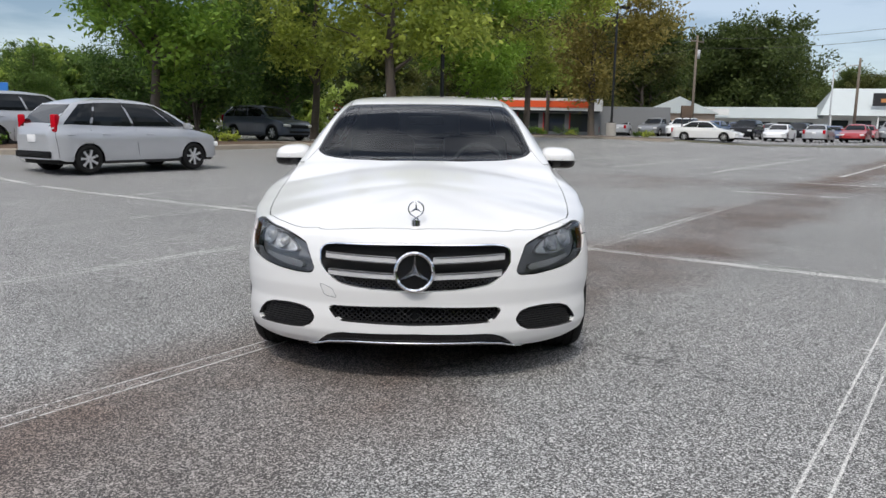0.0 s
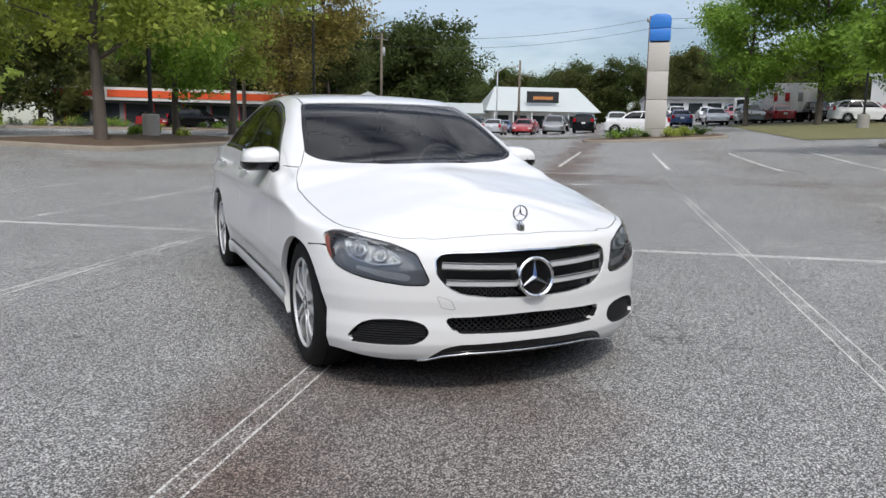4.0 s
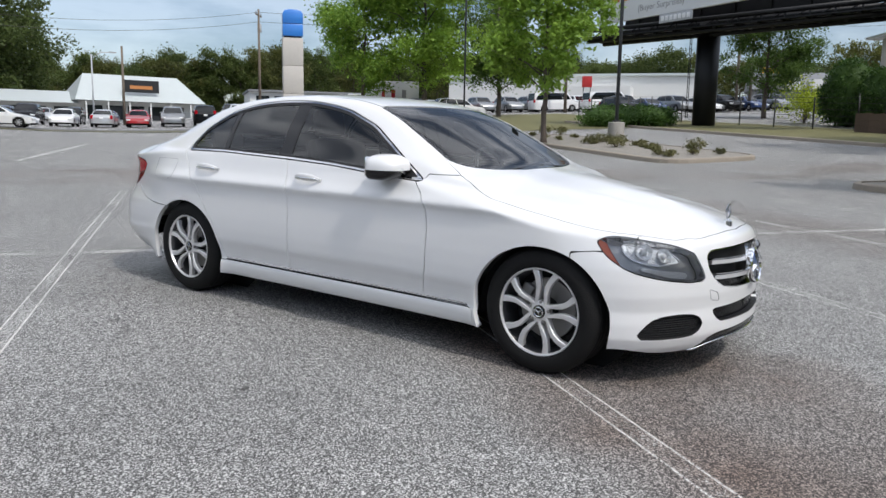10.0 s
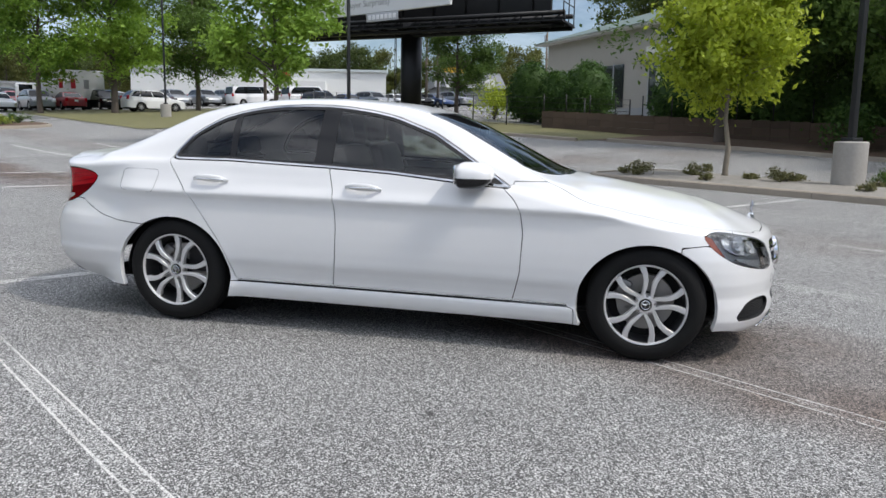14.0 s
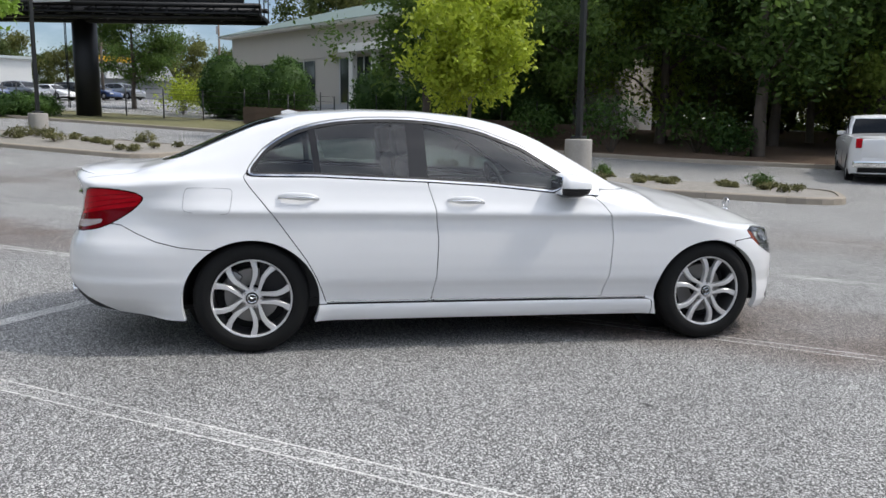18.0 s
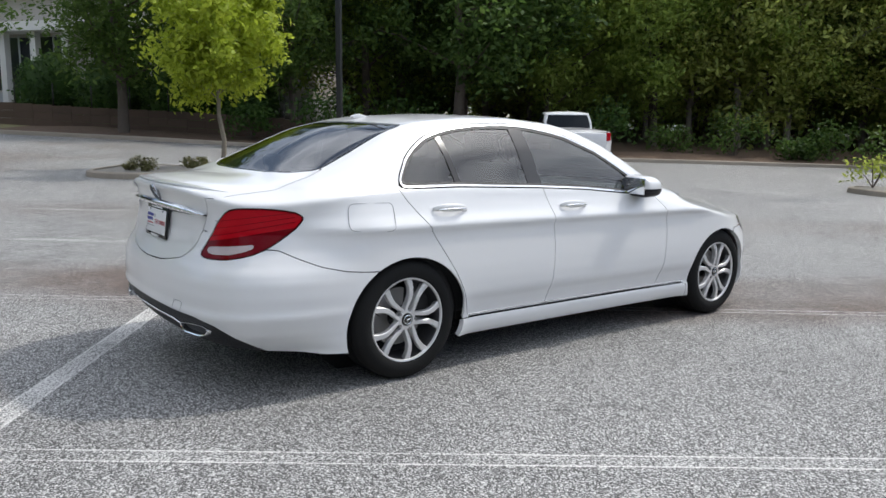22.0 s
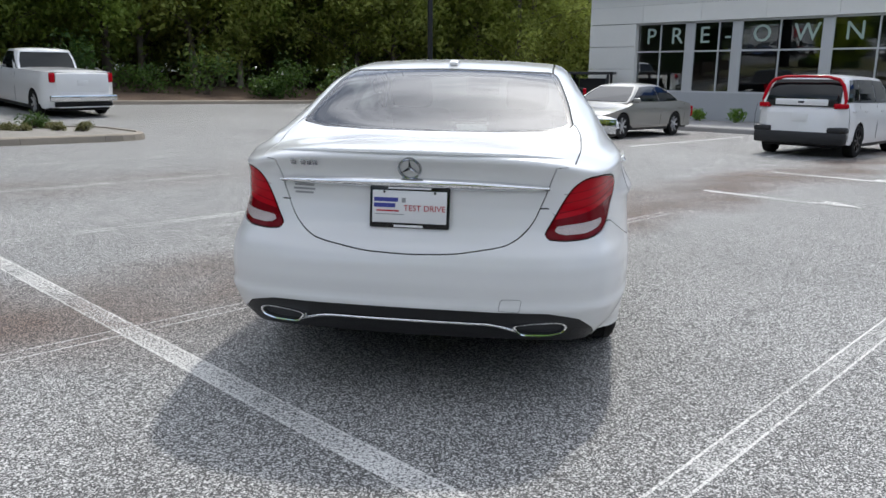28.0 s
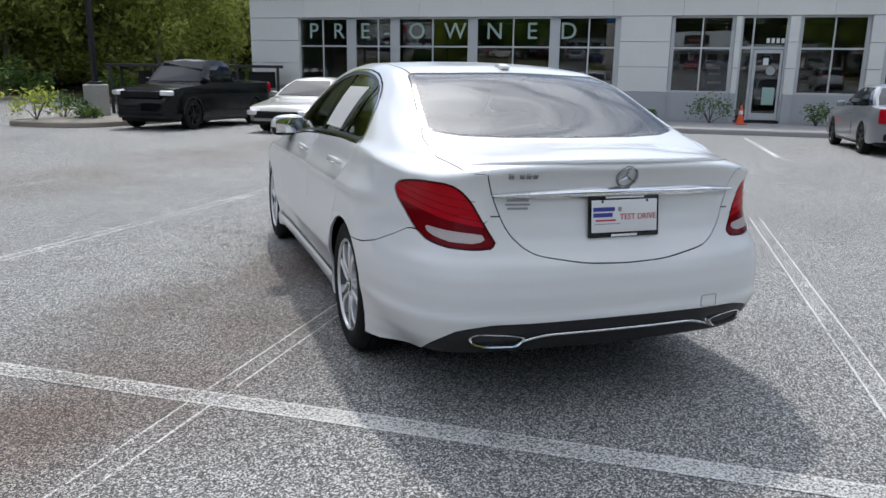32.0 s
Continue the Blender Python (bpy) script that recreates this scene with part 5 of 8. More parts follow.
def asphalt_material(name, paint=0.0):
    """Asphalt, or worn road paint on it."""
    m = bpy.data.materials.new(name)
    n, l, b = nodes_of(m)
    tc, c, hgt = asphalt_colour(n, l)
    if paint:
        fine = noise_node(n, l, tc, 90, 4, .7); broad = noise_node(n, l, tc, 1.3, 4)
        edge = n.new("ShaderNodeTexVoronoi"); edge.feature = "DISTANCE_TO_EDGE"; edge.inputs["Scale"].default_value = 45; l.new(tc, edge.inputs["Vector"])
        keep = math_node(n, l, "ADD", fine, math_node(n, l, "MULTIPLY", math_node(n, l, "SUBTRACT", broad, .5), .42))
        k = math_node(n, l, "MULTIPLY", ramp(n, l, keep, .62 - paint * .42, .70 - paint * .42), ramp(n, l, edge.outputs["Distance"], .01, .05, .25, 1.0))
        c = mixc(n, l, k, c, (.72, .71, .68))
    l.new(c, b.inputs["Base Color"])
    b.inputs["Roughness"].default_value = .76
    b.inputs["Specular IOR Level"].default_value = .5
    bp = n.new("ShaderNodeBump"); bp.inputs["Strength"].default_value = .8; bp.inputs["Distance"].default_value = .004
    l.new(hgt, bp.inputs["Height"]); l.new(bp.outputs[0], b.inputs["Normal"])
    return m


ASPHALT = asphalt_material("asphalt")
PAINT_EDGE = asphalt_material("line_paint", .48)
PAINT_WORN = asphalt_material("line_paint_worn", .11)
PAINT_FULL = asphalt_material("line_paint_thick", .36)
PAINT_FAR = asphalt_material("line_paint_fresh", .46)
GRASS_M = mat("grass_blades", (.150, .142, .060), .9, 0, .45, 1.4, .8, 40)
MULCH = mat("brown_mulch", (.11, .07, .045), .95, 0, .5, 3, 1.0, 30)
GRAVEL_M = mat("island_gravel", (.27, .25, .22), .95, 0, .5, 5, 1.0, 45)
KERB = mat("kerb_concrete", (.30, .26, .21), .85, 0, .3, 2.5, .5, 60, rand=.15)
CONCRETE = mat("concrete", (.36, .34, .31), .85, 0, .25, 2.0, .5, 50)
WALK = mat("sidewalk_concrete", (.30, .29, .28), .85, 0, .2, 1.5, .3, 60)

steps = np.unique(np.concatenate([np.arange(-60, 61, 2.0), np.sign(np.linspace(-1, 1, 41)) * (60 + 1400 * np.abs(np.linspace(-1, 1, 41)) ** 2.5)]))
verts = [(x, y, terrain(x, y)) for y in steps for x in steps]
nx = len(steps)
mesh_ob("ground", verts, [(j * nx + i, j * nx + i + 1, (j + 1) * nx + i + 1, (j + 1) * nx + i) for j in range(nx - 1) for i in range(nx - 1)], ASPHALT, None, "", True)
tagged(bpy.data.objects["ground"], "old grey speckled asphalt parking lot", "ground", "", "structure")


def strip(name, p0, q0, p1, q1, width, material, up=.004, parent=None):
    a, b = Vector((p0, q0)), Vector((p1, q1))
    d = b - a; n = max(1, int(d.length / 2.0)); s = Vector((-d.y, d.x)).normalized() * width / 2
    verts, faces = [], []
    for i in range(n + 1):
        c = a + d * i / n
        verts += [pq(c.x - s.x, c.y - s.y, up), pq(c.x + s.x, c.y + s.y, up)]
    faces = [(2 * i, 2 * i + 1, 2 * i + 3, 2 * i + 2) for i in range(n)]
    return mesh_ob(name, verts, faces, material, parent)


def stall_line(q, p0, p1, dq=0.0):
    """Old stall line: two thin bright edges with a worn middle."""
    t = empty("stall_line", None, "worn white double-edged stall line on asphalt", "road marking", "stall lines", "structure")
    strip("line_middle", p0, q, p1, q + dq, .10, PAINT_WORN, .0012, t)
    strip("line_edge", p0, q - .05, p1, q - .05 + dq, .012, PAINT_EDGE, .0022, t)
    strip("line_edge", p0, q + .05, p1, q + .05 + dq, .012, PAINT_EDGE, .0022, t)


for q in (-10.7, -7.98, -5.27, -2.52, .20, 2.95, 5.85, 8.6):
    stall_line(q, -3.25 if q < 8 else -2.6, 8.35)
row = empty("row_line", None, "worn white line between two rows of stalls", "road marking", "", "structure")
strip("line_middle", 2.42, -12.6, 2.42, 11.6, .112, PAINT_FULL, .0017, row)
for dp in (-.054, .054):
    strip("line_edge", 2.42 + dp, -12.6, 2.42 + dp, 11.6, .015, PAINT_EDGE, .0027, row)
for q in (-8.6, -5.6, -2.6, .4, 3.38, 6.4, 9.4):
    tagged(strip("far_stall_line", 16.5, q, 28.0, q + .3, .11, PAINT_FAR, .004), "white stall line across the aisle", "road marking", "far stall lines", "structure")
for q in (-6, -3, 0, 3):
    tagged(strip("far_stall_line", -11.0, q + 2.2, -17.2, q + 2.2, .11, PAINT_FAR, .004), "white stall line by the showroom", "road marking", "showroom stall lines", "structure")
for p, q0, q1 in ((10.45, -.58, 1.0), (13.75, -.53, 1.2), (-5.28, .75, -.65), (-8.33, 1.05, -.4)):
    t = empty("lane_arrow", None, "white painted lane arrow", "road marking", "lane arrows", "structure")
    strip("arrow_shaft", p, q0, p, q1, .13, PAINT_FAR, .004, t)
    tip = q1 + .5 * (1 if q1 > q0 else -1)
    mesh_ob("arrow_head", [pq(p - .02, q1, .007), pq(p - .28, q1, .007), pq(p, tip, .007), pq(p + .06, q1, .007)], [(0, 1, 2, 3)], PAINT_FAR, t)
for q in (17.5, 18.3, 19.1, 19.9):
    strip("hatch_line", -9.0, q - 4.5, -7.4, q - 3.2, .1, PAINT_FULL, .004, None)
for ob in [o for o in bpy.data.objects if o.name.startswith("hatch_line")]:
    tagged(ob, "white hatched painted line", "road marking", "hatch lines", "structure")


def sheet(name, p0, p1, q0, q1, up, material, label, category, step=1.5, wob=0.0, kind="structure"):
    np_, nq = max(2, int((p1 - p0) / step)), max(2, int((q1 - q0) / step))
    verts = []
    for i in range(np_ + 1):
        for j in range(nq + 1):
            edge = wob if (0 < i < np_ and 0 < j < nq) else 0
            p, q = p0 + (p1 - p0) * i / np_, q0 + (q1 - q0) * j / nq
            verts.append(pq(p, q, up + edge * (noise.noise(Vector((p, q, 0))) + .3)))
    faces = [(i * (nq + 1) + j, i * (nq + 1) + j + 1, (i + 1) * (nq + 1) + j + 1, (i + 1) * (nq + 1) + j) for i in range(np_) for j in range(nq)]
    return tagged(mesh_ob(name, verts, faces, material, None, "", True), label, category, "", kind)


def island(name, p0, p1, q0, q1, fill=None, ends=1.2, label="raised planting island with concrete kerb"):
    """Island with rounded ends: kerb blocks around a gravel bed."""
    t = empty(name, None, label, "traffic island", "planting islands", "structure")
    out = round_outline([(p0, q0), (p1, q0), (p1, q1), (p0, q1)], ends, 6)
    c = Vector(((p0 + p1) / 2, (q0 + q1) / 2))
    pts = [Vector(o) for o in out]
    dense = []
    for a, b in zip(pts, pts[1:] + pts[:1]):
        n = max(1, int((b - a).length / 1.5))
        dense += [a + (b - a) * k / n for k in range(n)]
    m = len(dense)
    for k in range(m):
        a, b = dense[k], dense[(k + 1) % m]
        d = (b - a)
        if d.length < .02:
            continue
        nrm = Vector((d.y, -d.x)).normalized()
        if nrm.dot(c - a) < 0:
            nrm = -nrm
        gap = d.normalized() * .004
        verts = []
        for e in (a + gap, b - gap):
            for off, up in ((0, -.05), (.02, .12), (.05, .145), (.16, .15), (.17, -.05)):
                w = e + nrm * off
                verts.append(pq(w.x, w.y, up))
        mesh_ob("kerb_block", verts, [(0, 1, 6, 5), (1, 2, 7, 6), (2, 3, 8, 7), (3, 4, 9, 8), (0, 4, 3, 2, 1), (5, 6, 7, 8, 9)], KERB, t)
    inner = []
    for k in range(m):
        v = (c - dense[k]); inner.append(dense[k] + v.normalized() * .15)
    verts = [pq(c.x, c.y, .22)] + [pq(i.x + (c.x - i.x) * .35, i.y + (c.y - i.y) * .35, .19) for i in inner] + [pq(i.x, i.y, .12) for i in inner]
    faces = []
    for k in range(m):
        j = (k + 1) % m
        faces += [(0, 1 + k, 1 + j), (1 + k, 1 + m + k, 1 + m + j, 1 + j)]
    mesh_ob("gravel_bed", verts, faces, fill or GRAVEL_M, t, "", True)
    return t


island("island", -3.6, 8.3, 12.05, 15.6)
island("island", 15.6, 30.5, 12.8, 16.8)
island("island", -15.8, -11.2, 12.6, 15.4)
island("island", 15.5, 27.5, -19.5, -13.2, MULCH, 2.0)
island("island", 4.0, 16.5, -26.0, -17.0, MULCH, 2.0)
island("island", 40.6, 45.0, .4, 8.8, MULCH, 1.5)
island("island", 44.5, 48.0, -44.0, -14.0, MULCH, 1.5)
sheet("grass_verge", 36, 64, 11.5, 24.5, .03, GRASS_M, "dry green grass verge by the road", "grass", 1.5, .05)
sheet("grass_verge", 18, 64, 24.5, 33.5, .03, GRASS_M, "dry green grass slope under the billboard", "grass", 1.5, .05)
sheet("mulch_bank", -75, 18, 25.55, 60, .03, MULCH, "brown leaf litter under the trees", "ground", 2.5, .3)
sheet("mulch_bank", -110, -24, 15.8, 24, .02, MULCH, "brown leaf litter at the edge of the woods", "ground", 2.5, .2)
sheet("street", 50, 54.5, -90, 11, .02, mat("street_asphalt", (.13, .13, .13), .85, 0, .2, 1, .3, 80), "grey street beyond the lot", "road", 3)
sheet("grass_verge", 48.4, 50, -60, 0, .03, GRASS_M, "narrow grass strip along the street", "grass", 2)
for p0, p1, q in ((18, 45, 24.4), (-24, 17, 25.4)):
    t = empty("kerb", None, "long concrete kerb at the lot's edge", "kerb", "", "structure")
    n = int((p1 - p0) / 3)
    for i in range(n):
        a, b = p0 + (p1 - p0) * i / n + .005, p0 + (p1 - p0) * (i + 1) / n - .005
        verts = [pq(pp, q + o, u) for pp in (a, b) for o, u in ((0, -.05), (.02, .13), (.05, .15), (.17, .15), (.18, -.05))]
        mesh_ob("kerb_block", verts, [(0, 1, 6, 5), (1, 2, 7, 6), (2, 3, 8, 7), (3, 4, 9, 8), (0, 4, 3, 2, 1), (5, 6, 7, 8, 9)], KERB, t)

# ================= trees and shrubs =================
def leaf_mat(name, c1, c2):
    m = bpy.data.materials.new(name)
    n, l, b = nodes_of(m)
    g = n.new("ShaderNodeNewGeometry"); oi = n.new("ShaderNodeObjectInfo")
    tc = n.new("ShaderNodeTexCoord").outputs["Object"]
    f = math_node(n, l, "ADD", math_node(n, l, "MULTIPLY", g.outputs["Random Per Island"], .55), math_node(n, l, "MULTIPLY", noise_node(n, l, tc, .55, 3), .75))
    f = math_node(n, l, "ADD", f, math_node(n, l, "MULTIPLY", math_node(n, l, "SUBTRACT", oi.outputs["Random"], .5), .35))
    c = mixc(n, l, ramp(n, l, f, .25, .95), c1, c2)
    l.new(c, b.inputs["Base Color"])
    b.inputs["Roughness"].default_value = .55
    b.inputs["Specular IOR Level"].default_value = .3
    tr = n.new("ShaderNodeBsdfTranslucent"); l.new(c, tr.inputs[0])
    mx = n.new("ShaderNodeMixShader"); mx.inputs[0].default_value = .48
    l.new(b.outputs[0], mx.inputs[1]); l.new(tr.outputs[0], mx.inputs[2])
    l.new(mx.outputs[0], n["Material Output"].inputs[0])
    return m


LEAF_YELLOW = leaf_mat("leaf_spring_yellow", (.200, .270, .020), (.460, .540, .060))
LEAF_FRESH = leaf_mat("leaf_fresh_green", (.095, .195, .030), (.300, .450, .070))
LEAF_OLIVE = leaf_mat("leaf_olive", (.175, .230, .045), (.480, .540, .100))
LEAF_RUST = leaf_mat("leaf_rusty_green", (.139, .139, .041), (.372, .298, .084))
LEAF_DEEP = leaf_mat("leaf_deep_green", (.040, .085, .020), (.135, .215, .046))
# green raised in the colour itself so backlit woods look lit
LEAF_LIFTED = leaf_mat("leaf_woodland_lifted", (.150, .230, .045), (.400, .500, .110))
LEAF_DRY = leaf_mat("leaf_dry_olive", (.085, .088, .035), (.230, .220, .095))
LEAF_PINE = leaf_mat("leaf_pine", (.027, .053, .021), (.083, .128, .042))
LEAF_BOX = leaf_mat("leaf_clipped_hedge", (.032, .076, .021), (.108, .196, .044))
LEAF_FAR = leaf_mat("leaf_far", (.040, .062, .018), (.125, .165, .045))
LEAF_FAR2 = leaf_mat("leaf_far_olive", (.060, .070, .020), (.165, .175, .050))
BARK = mat("bark", (.10, .08, .065), .9, 0, .4, 6, .9, 30)
BARK_PALE = mat("bark_pale", (.22, .19, .15), .9, 0, .35, 6, .8, 30)


def leaves(name, clumps, count, size, spread, material, parent, rng, flat=.8):
    """Many small leaf blades gathered in clumps, as one mesh."""
    c = np.array(clumps)
    idx = rng.integers(0, len(c), count)
    pos = c[idx, :3] + rng.normal(0, 1, (count, 3)) * c[idx, 3:4] * spread * np.array([1, 1, flat])
    nrm = rng.normal(0, 1, (count, 3)) + np.array([0, 0, .9])
    nrm /= np.linalg.norm(nrm, axis=1, keepdims=True)
    a = np.cross(nrm, rng.normal(0, 1, (count, 3))); a /= np.linalg.norm(a, axis=1, keepdims=True)
    b = np.cross(nrm, a)
    s = size * rng.uniform(.6, 1.35, (count, 1))
    verts = np.stack([pos - a * s, pos + b * s * .45 + nrm * s * .12, pos + a * s, pos - b * s * .45 + nrm * s * .12], 1).reshape(-1, 3)
    faces = np.arange(count * 4).reshape(-1, 4)
    me = bpy.data.meshes.new(name)
    me.vertices.add(len(verts)); me.vertices.foreach_set("co", verts.ravel())
    me.loops.add(count * 4); me.loops.foreach_set("vertex_index", faces.ravel())
    me.polygons.add(count); me.polygons.foreach_set("loop_start", np.arange(0, count * 4, 4))
    me.update(); me.validate()
    me.materials.append(material)
    ob = new(name, me); ob.parent = parent
    return ob


def make_tree(seed, height, radius, base, material, bark, trunk_r, count, size, shape=1.0, label="", clumps_n=110, stems=1, name="tree", pine=False):
    rng = np.random.default_rng(seed); rnd = random.Random(seed)
    t = empty(name, Matrix(), label, "tree", "")
    bm = bmesh.new(); clumps = []
    for st in range(stems):
        lean = Vector((rnd.uniform(-1, 1), rnd.uniform(-1, 1), 0)) * (.03 if stems == 1 else .22) * height
        top = height * (.93 if stems == 1 else rnd.uniform(.7, .9))
        path = [Vector((0, 0, -.1)), Vector((0, 0, .12))] + [lean * (k / 6) ** 1.3 + Vector((rnd.uniform(-1, 1), rnd.uniform(-1, 1), 0)) * .012 * height + Vector((0, 0, top * k / 6)) for k in range(1, 7)]
        rad = [trunk_r * 1.5, trunk_r * 1.1] + [trunk_r * (1 - .15 * k) + .01 for k in range(1, 7)]
        tube_bm(path, [max(.012, r) / (1 if stems == 1 else 1.6) for r in rad], 9, bm)
        n_limb = int(16 / stems) + 4
        for k in range(n_limb):
            f = base / height + (0.96 - base / height) * (k + rnd.random()) / n_limb
            z = top * f
            p0 = path[1] + (lean * f ** 1.3) + Vector((0, 0, z - .12))
            a = rnd.uniform(0, 2 * math.pi)
            u = (z - base) / max(.1, height - base)
            if pine:
                reach = radius * (1 - u) ** .8 * rnd.uniform(.7, 1.05) + .3
            else:
                reach = radius * (max(0.05, 1 - abs(u * 1.9 - .75) ** 2.4 * .75)) * rnd.uniform(.65, 1.05) * shape
            rise = (rnd.uniform(.25, .7) if not pine else rnd.uniform(-.15, .2)) * reach
            e = p0 + Vector((math.cos(a) * reach, math.sin(a) * reach, rise))
            m1 = p0.lerp(e, .5) + Vector((rnd.uniform(-.1, .1), rnd.uniform(-.1, .1), .08)) * reach
            r0 = max(.015, trunk_r * .34 * (1 - .6 * u))
            tube_bm([p0, m1, e], [r0, r0 * .6, r0 * .15], 5, bm, caps=False)
            for q in range(max(2, int(clumps_n / (n_limb * stems)))):
                w = rnd.uniform(.35, 1.08)
                c = p0.lerp(e, w) + Vector((rnd.gauss(0, 1), rnd.gauss(0, 1), rnd.gauss(.2, .8))) * radius * .14
                clumps.append((c.x, c.y, max(c.z, base * .8), rnd.uniform(.5, 1.1)))
                if q % 2 == 0:
                    tube_bm([p0.lerp(e, min(w, 1) * .8), c], [r0 * .3, .006], 4, bm, caps=False)
    part("trunk", bm, bark, t, "", True, 50)
    leaves("crown", clumps, count, size, radius * .14 if not pine else radius * .16, material, t, rng)
    return t


def plant(template, x, y, s=1.0, turn=0.0, z=None, sx=1.0):
    if z is None:
        z = terrain(x, y)
    m = Matrix.LocRotScale((x, y, z), Euler((0, 0, turn)), (s * sx, s * sx, s))
    made = copy_thing(template, m)
    made.matrix_basis = m
    return made


TREE_A = make_tree(1, 11, 4.2, 2.6, LEAF_FRESH, BARK, .20, 24000, .14, 1.0, "broad spring-green tree in a planting strip")
TREE_Y = make_tree(2, 5.0, 2.35, 1.9, LEAF_YELLOW, BARK_PALE, .085, 15000, .115, 1.0, "young bright yellow-green tree on the island", 90)
TREE_M = make_tree(3, 6.6, 2.6, 1.9, LEAF_FRESH, BARK, .11, 13000, .12, 1.0, "round fresh-green maple on the island", 100)
TREE_O = make_tree(4, 12, 4.6, 3.0, LEAF_OLIVE, BARK, .22, 20000, .14, 1.0, "tall olive-green tree with gaps in its crown", 80)
TREE_R = make_tree(5, 12, 5.2, 3.2, LEAF_RUST, BARK, .26, 20000, .15, 1.0, "rusty green tree by the street", 85)
TREE_D = make_tree(6, 13, 4.8, 2.6, LEAF_DEEP, BARK, .25, 26000, .15, 1.1, "dense dark green tree at the edge of the woods", 190)
TREE_D2 = make_tree(7, 14, 5.0, 2.2, LEAF_LIFTED, BARK, .25, 26000, .15, 1.05, "tall leafy tree at the edge of the woods", 190)
TREE_P = make_tree(8, 17, 3.4, 4.5, LEAF_PINE, BARK, .22, 14000, .14, 1.0, "tall dark pine in the woods", 110, pine=True)
TREE_S = make_tree(9, 7, 3.2, 1.4, LEAF_DEEP, BARK, .16, 7500, .15, 1.0, "multi-stemmed dark green tree", 90, stems=5)
TREE_F = make_tree(10, 15, 6.0, 1.0, LEAF_FAR, BARK, .3, 11000, .27, 1.05, "far dark green tree on the skyline", 150)
TREE_F2 = make_tree(11, 15, 5.5, 1.0, LEAF_FAR2, BARK, .3, 10000, .27, 1.05, "far olive-green tree on the skyline", 150)
TEMPLATES = [TREE_A, TREE_Y, TREE_M, TREE_O, TREE_R, TREE_D, TREE_D2, TREE_P, TREE_S, TREE_F, TREE_F2]
rng = random.Random(5)

plant(TREE_Y, 14.9, -3.9, .90, .4, pq(5.4, 14.5).z + .17, .84)
plant(TREE_M, 25.0, 12.8, 1.08, .3, pq(24.9, 13.6).z + .17)
plant(TREE_A, 47.3, 36.6, 1.25, 1.0)
plant(TREE_A, 44.0, 40.5, 1.0, 2.0)
plant(TREE_D, 55.0, 34.0, .85, .5)
plant(TREE_D, 58.5, 12.0, .66, 2.2, None, 1.1)
plant(TREE_O, -1.96, 23.9, 1.0, .2)
plant(TREE_O, 4.8, 40.2, .95, 1.7)
plant(TREE_R, 11.5, 54.5, 1.05, .8)
plant(TREE_O, -7.0, 35.8, 1.0, 2.6)
plant(TREE_A, 1.2, 33.0, .85, 2.6)
plant(TREE_A, -10.5, 22.6, .92, 3.3)
plant(TREE_S, -11.6, 30.6, .95, .3)
plant(TREE_D, -15.5, 34.0, .48, .3)
plant(TREE_D, -9.5, 41.0, .7, 1.3)
plant(TREE_D, -22.0, 36.0, .36, 2.0)
# woods beside the lot
plant(TREE_D, 30.1, -5.6, .82, .2, None, 1.1)
plant(TREE_D, 35.0, -10.0, .8, 1.2)
plant(TREE_D, 23.2, -18.4, .98, .9, None, 1.15)
for x, y, s, k in ((28, -12.5, .8, 0), (30, -17.5, .95, 1), (28, -22.5, 1.0, 0), (24.5, -25.5, .9, 1), (28, -29, 1.05, 0), (22, -31, .95, 1), (25, -36, 1.1, 0), (18.5, -36.5, .95, 0),
                   (15.5, -41.5, 1.0, 1), (20, -44, 1.15, 0), (10.5, -45, .95, 1), (13, -50, 1.15, 0), (5.5, -46.5, .85, 1), (6.5, -53, 1.1, 0), (0.5, -52, 1.0, 1), (-5, -56, 1.1, 0), (-12, -58, 1.1, 1),
                   (36, -24, 1.2, 0), (34, -32, 1.2, 1), (30, -40, 1.25, 0), (-20, -56, 1.1, 0)):
    # beyond y = -27 all trees take the raised, lit-looking leaf colour
    plant((TREE_D, TREE_D2)[1 if y < -27 else k], x, y, s * rng.uniform(.95, 1.08), rng.uniform(0, 6))
for x, y, s in ((33, -20, 1.0), (26, -42, 1.05), (21, -40, .95), (17, -47, 1.0), (9, -51, 1.0), (3, -57, 1.05), (38, -16, .9), (24, -49, 1.1), (-2, -60, 1.0), (12, -56, 1.1), (16, -54, 1.0), (30, -47, 1.1)):
    plant(TREE_P, x, y, s, rng.uniform(0, 6))
# sunlight on these trees is put into a brighter leaf colour
LEAF_SUN = leaf_mat("leaf_sun_painted", (.210, .250, .060), (.520, .570, .150))
TREE_L = make_tree(31, 13, 4.6, 1.2, LEAF_SUN, BARK_PALE, .18, 15000, .15, 1.0, "tree at the edge of the woods with sunlight put into its leaf colour", 120)
TEMPLATES.append(TREE_L)
for i in range(18):
    a = radians(262 + 60 * (i + rng.random() * .5) / 18); d = rng.uniform(40, 46) if i > 9 else rng.uniform(48, 55)
    plant(TREE_L, math.cos(a) * d, math.sin(a) * d, rng.uniform(.85, 1.15), rng.uniform(0, 6))
for i in range(8):
    a = radians(270 + 20 * (i + rng.random() * .5) / 8)
    plant(TREE_L, math.cos(a) * rng.uniform(38, 45), math.sin(a) * rng.uniform(38, 45), rng.uniform(.8, 1.05), rng.uniform(0, 6))
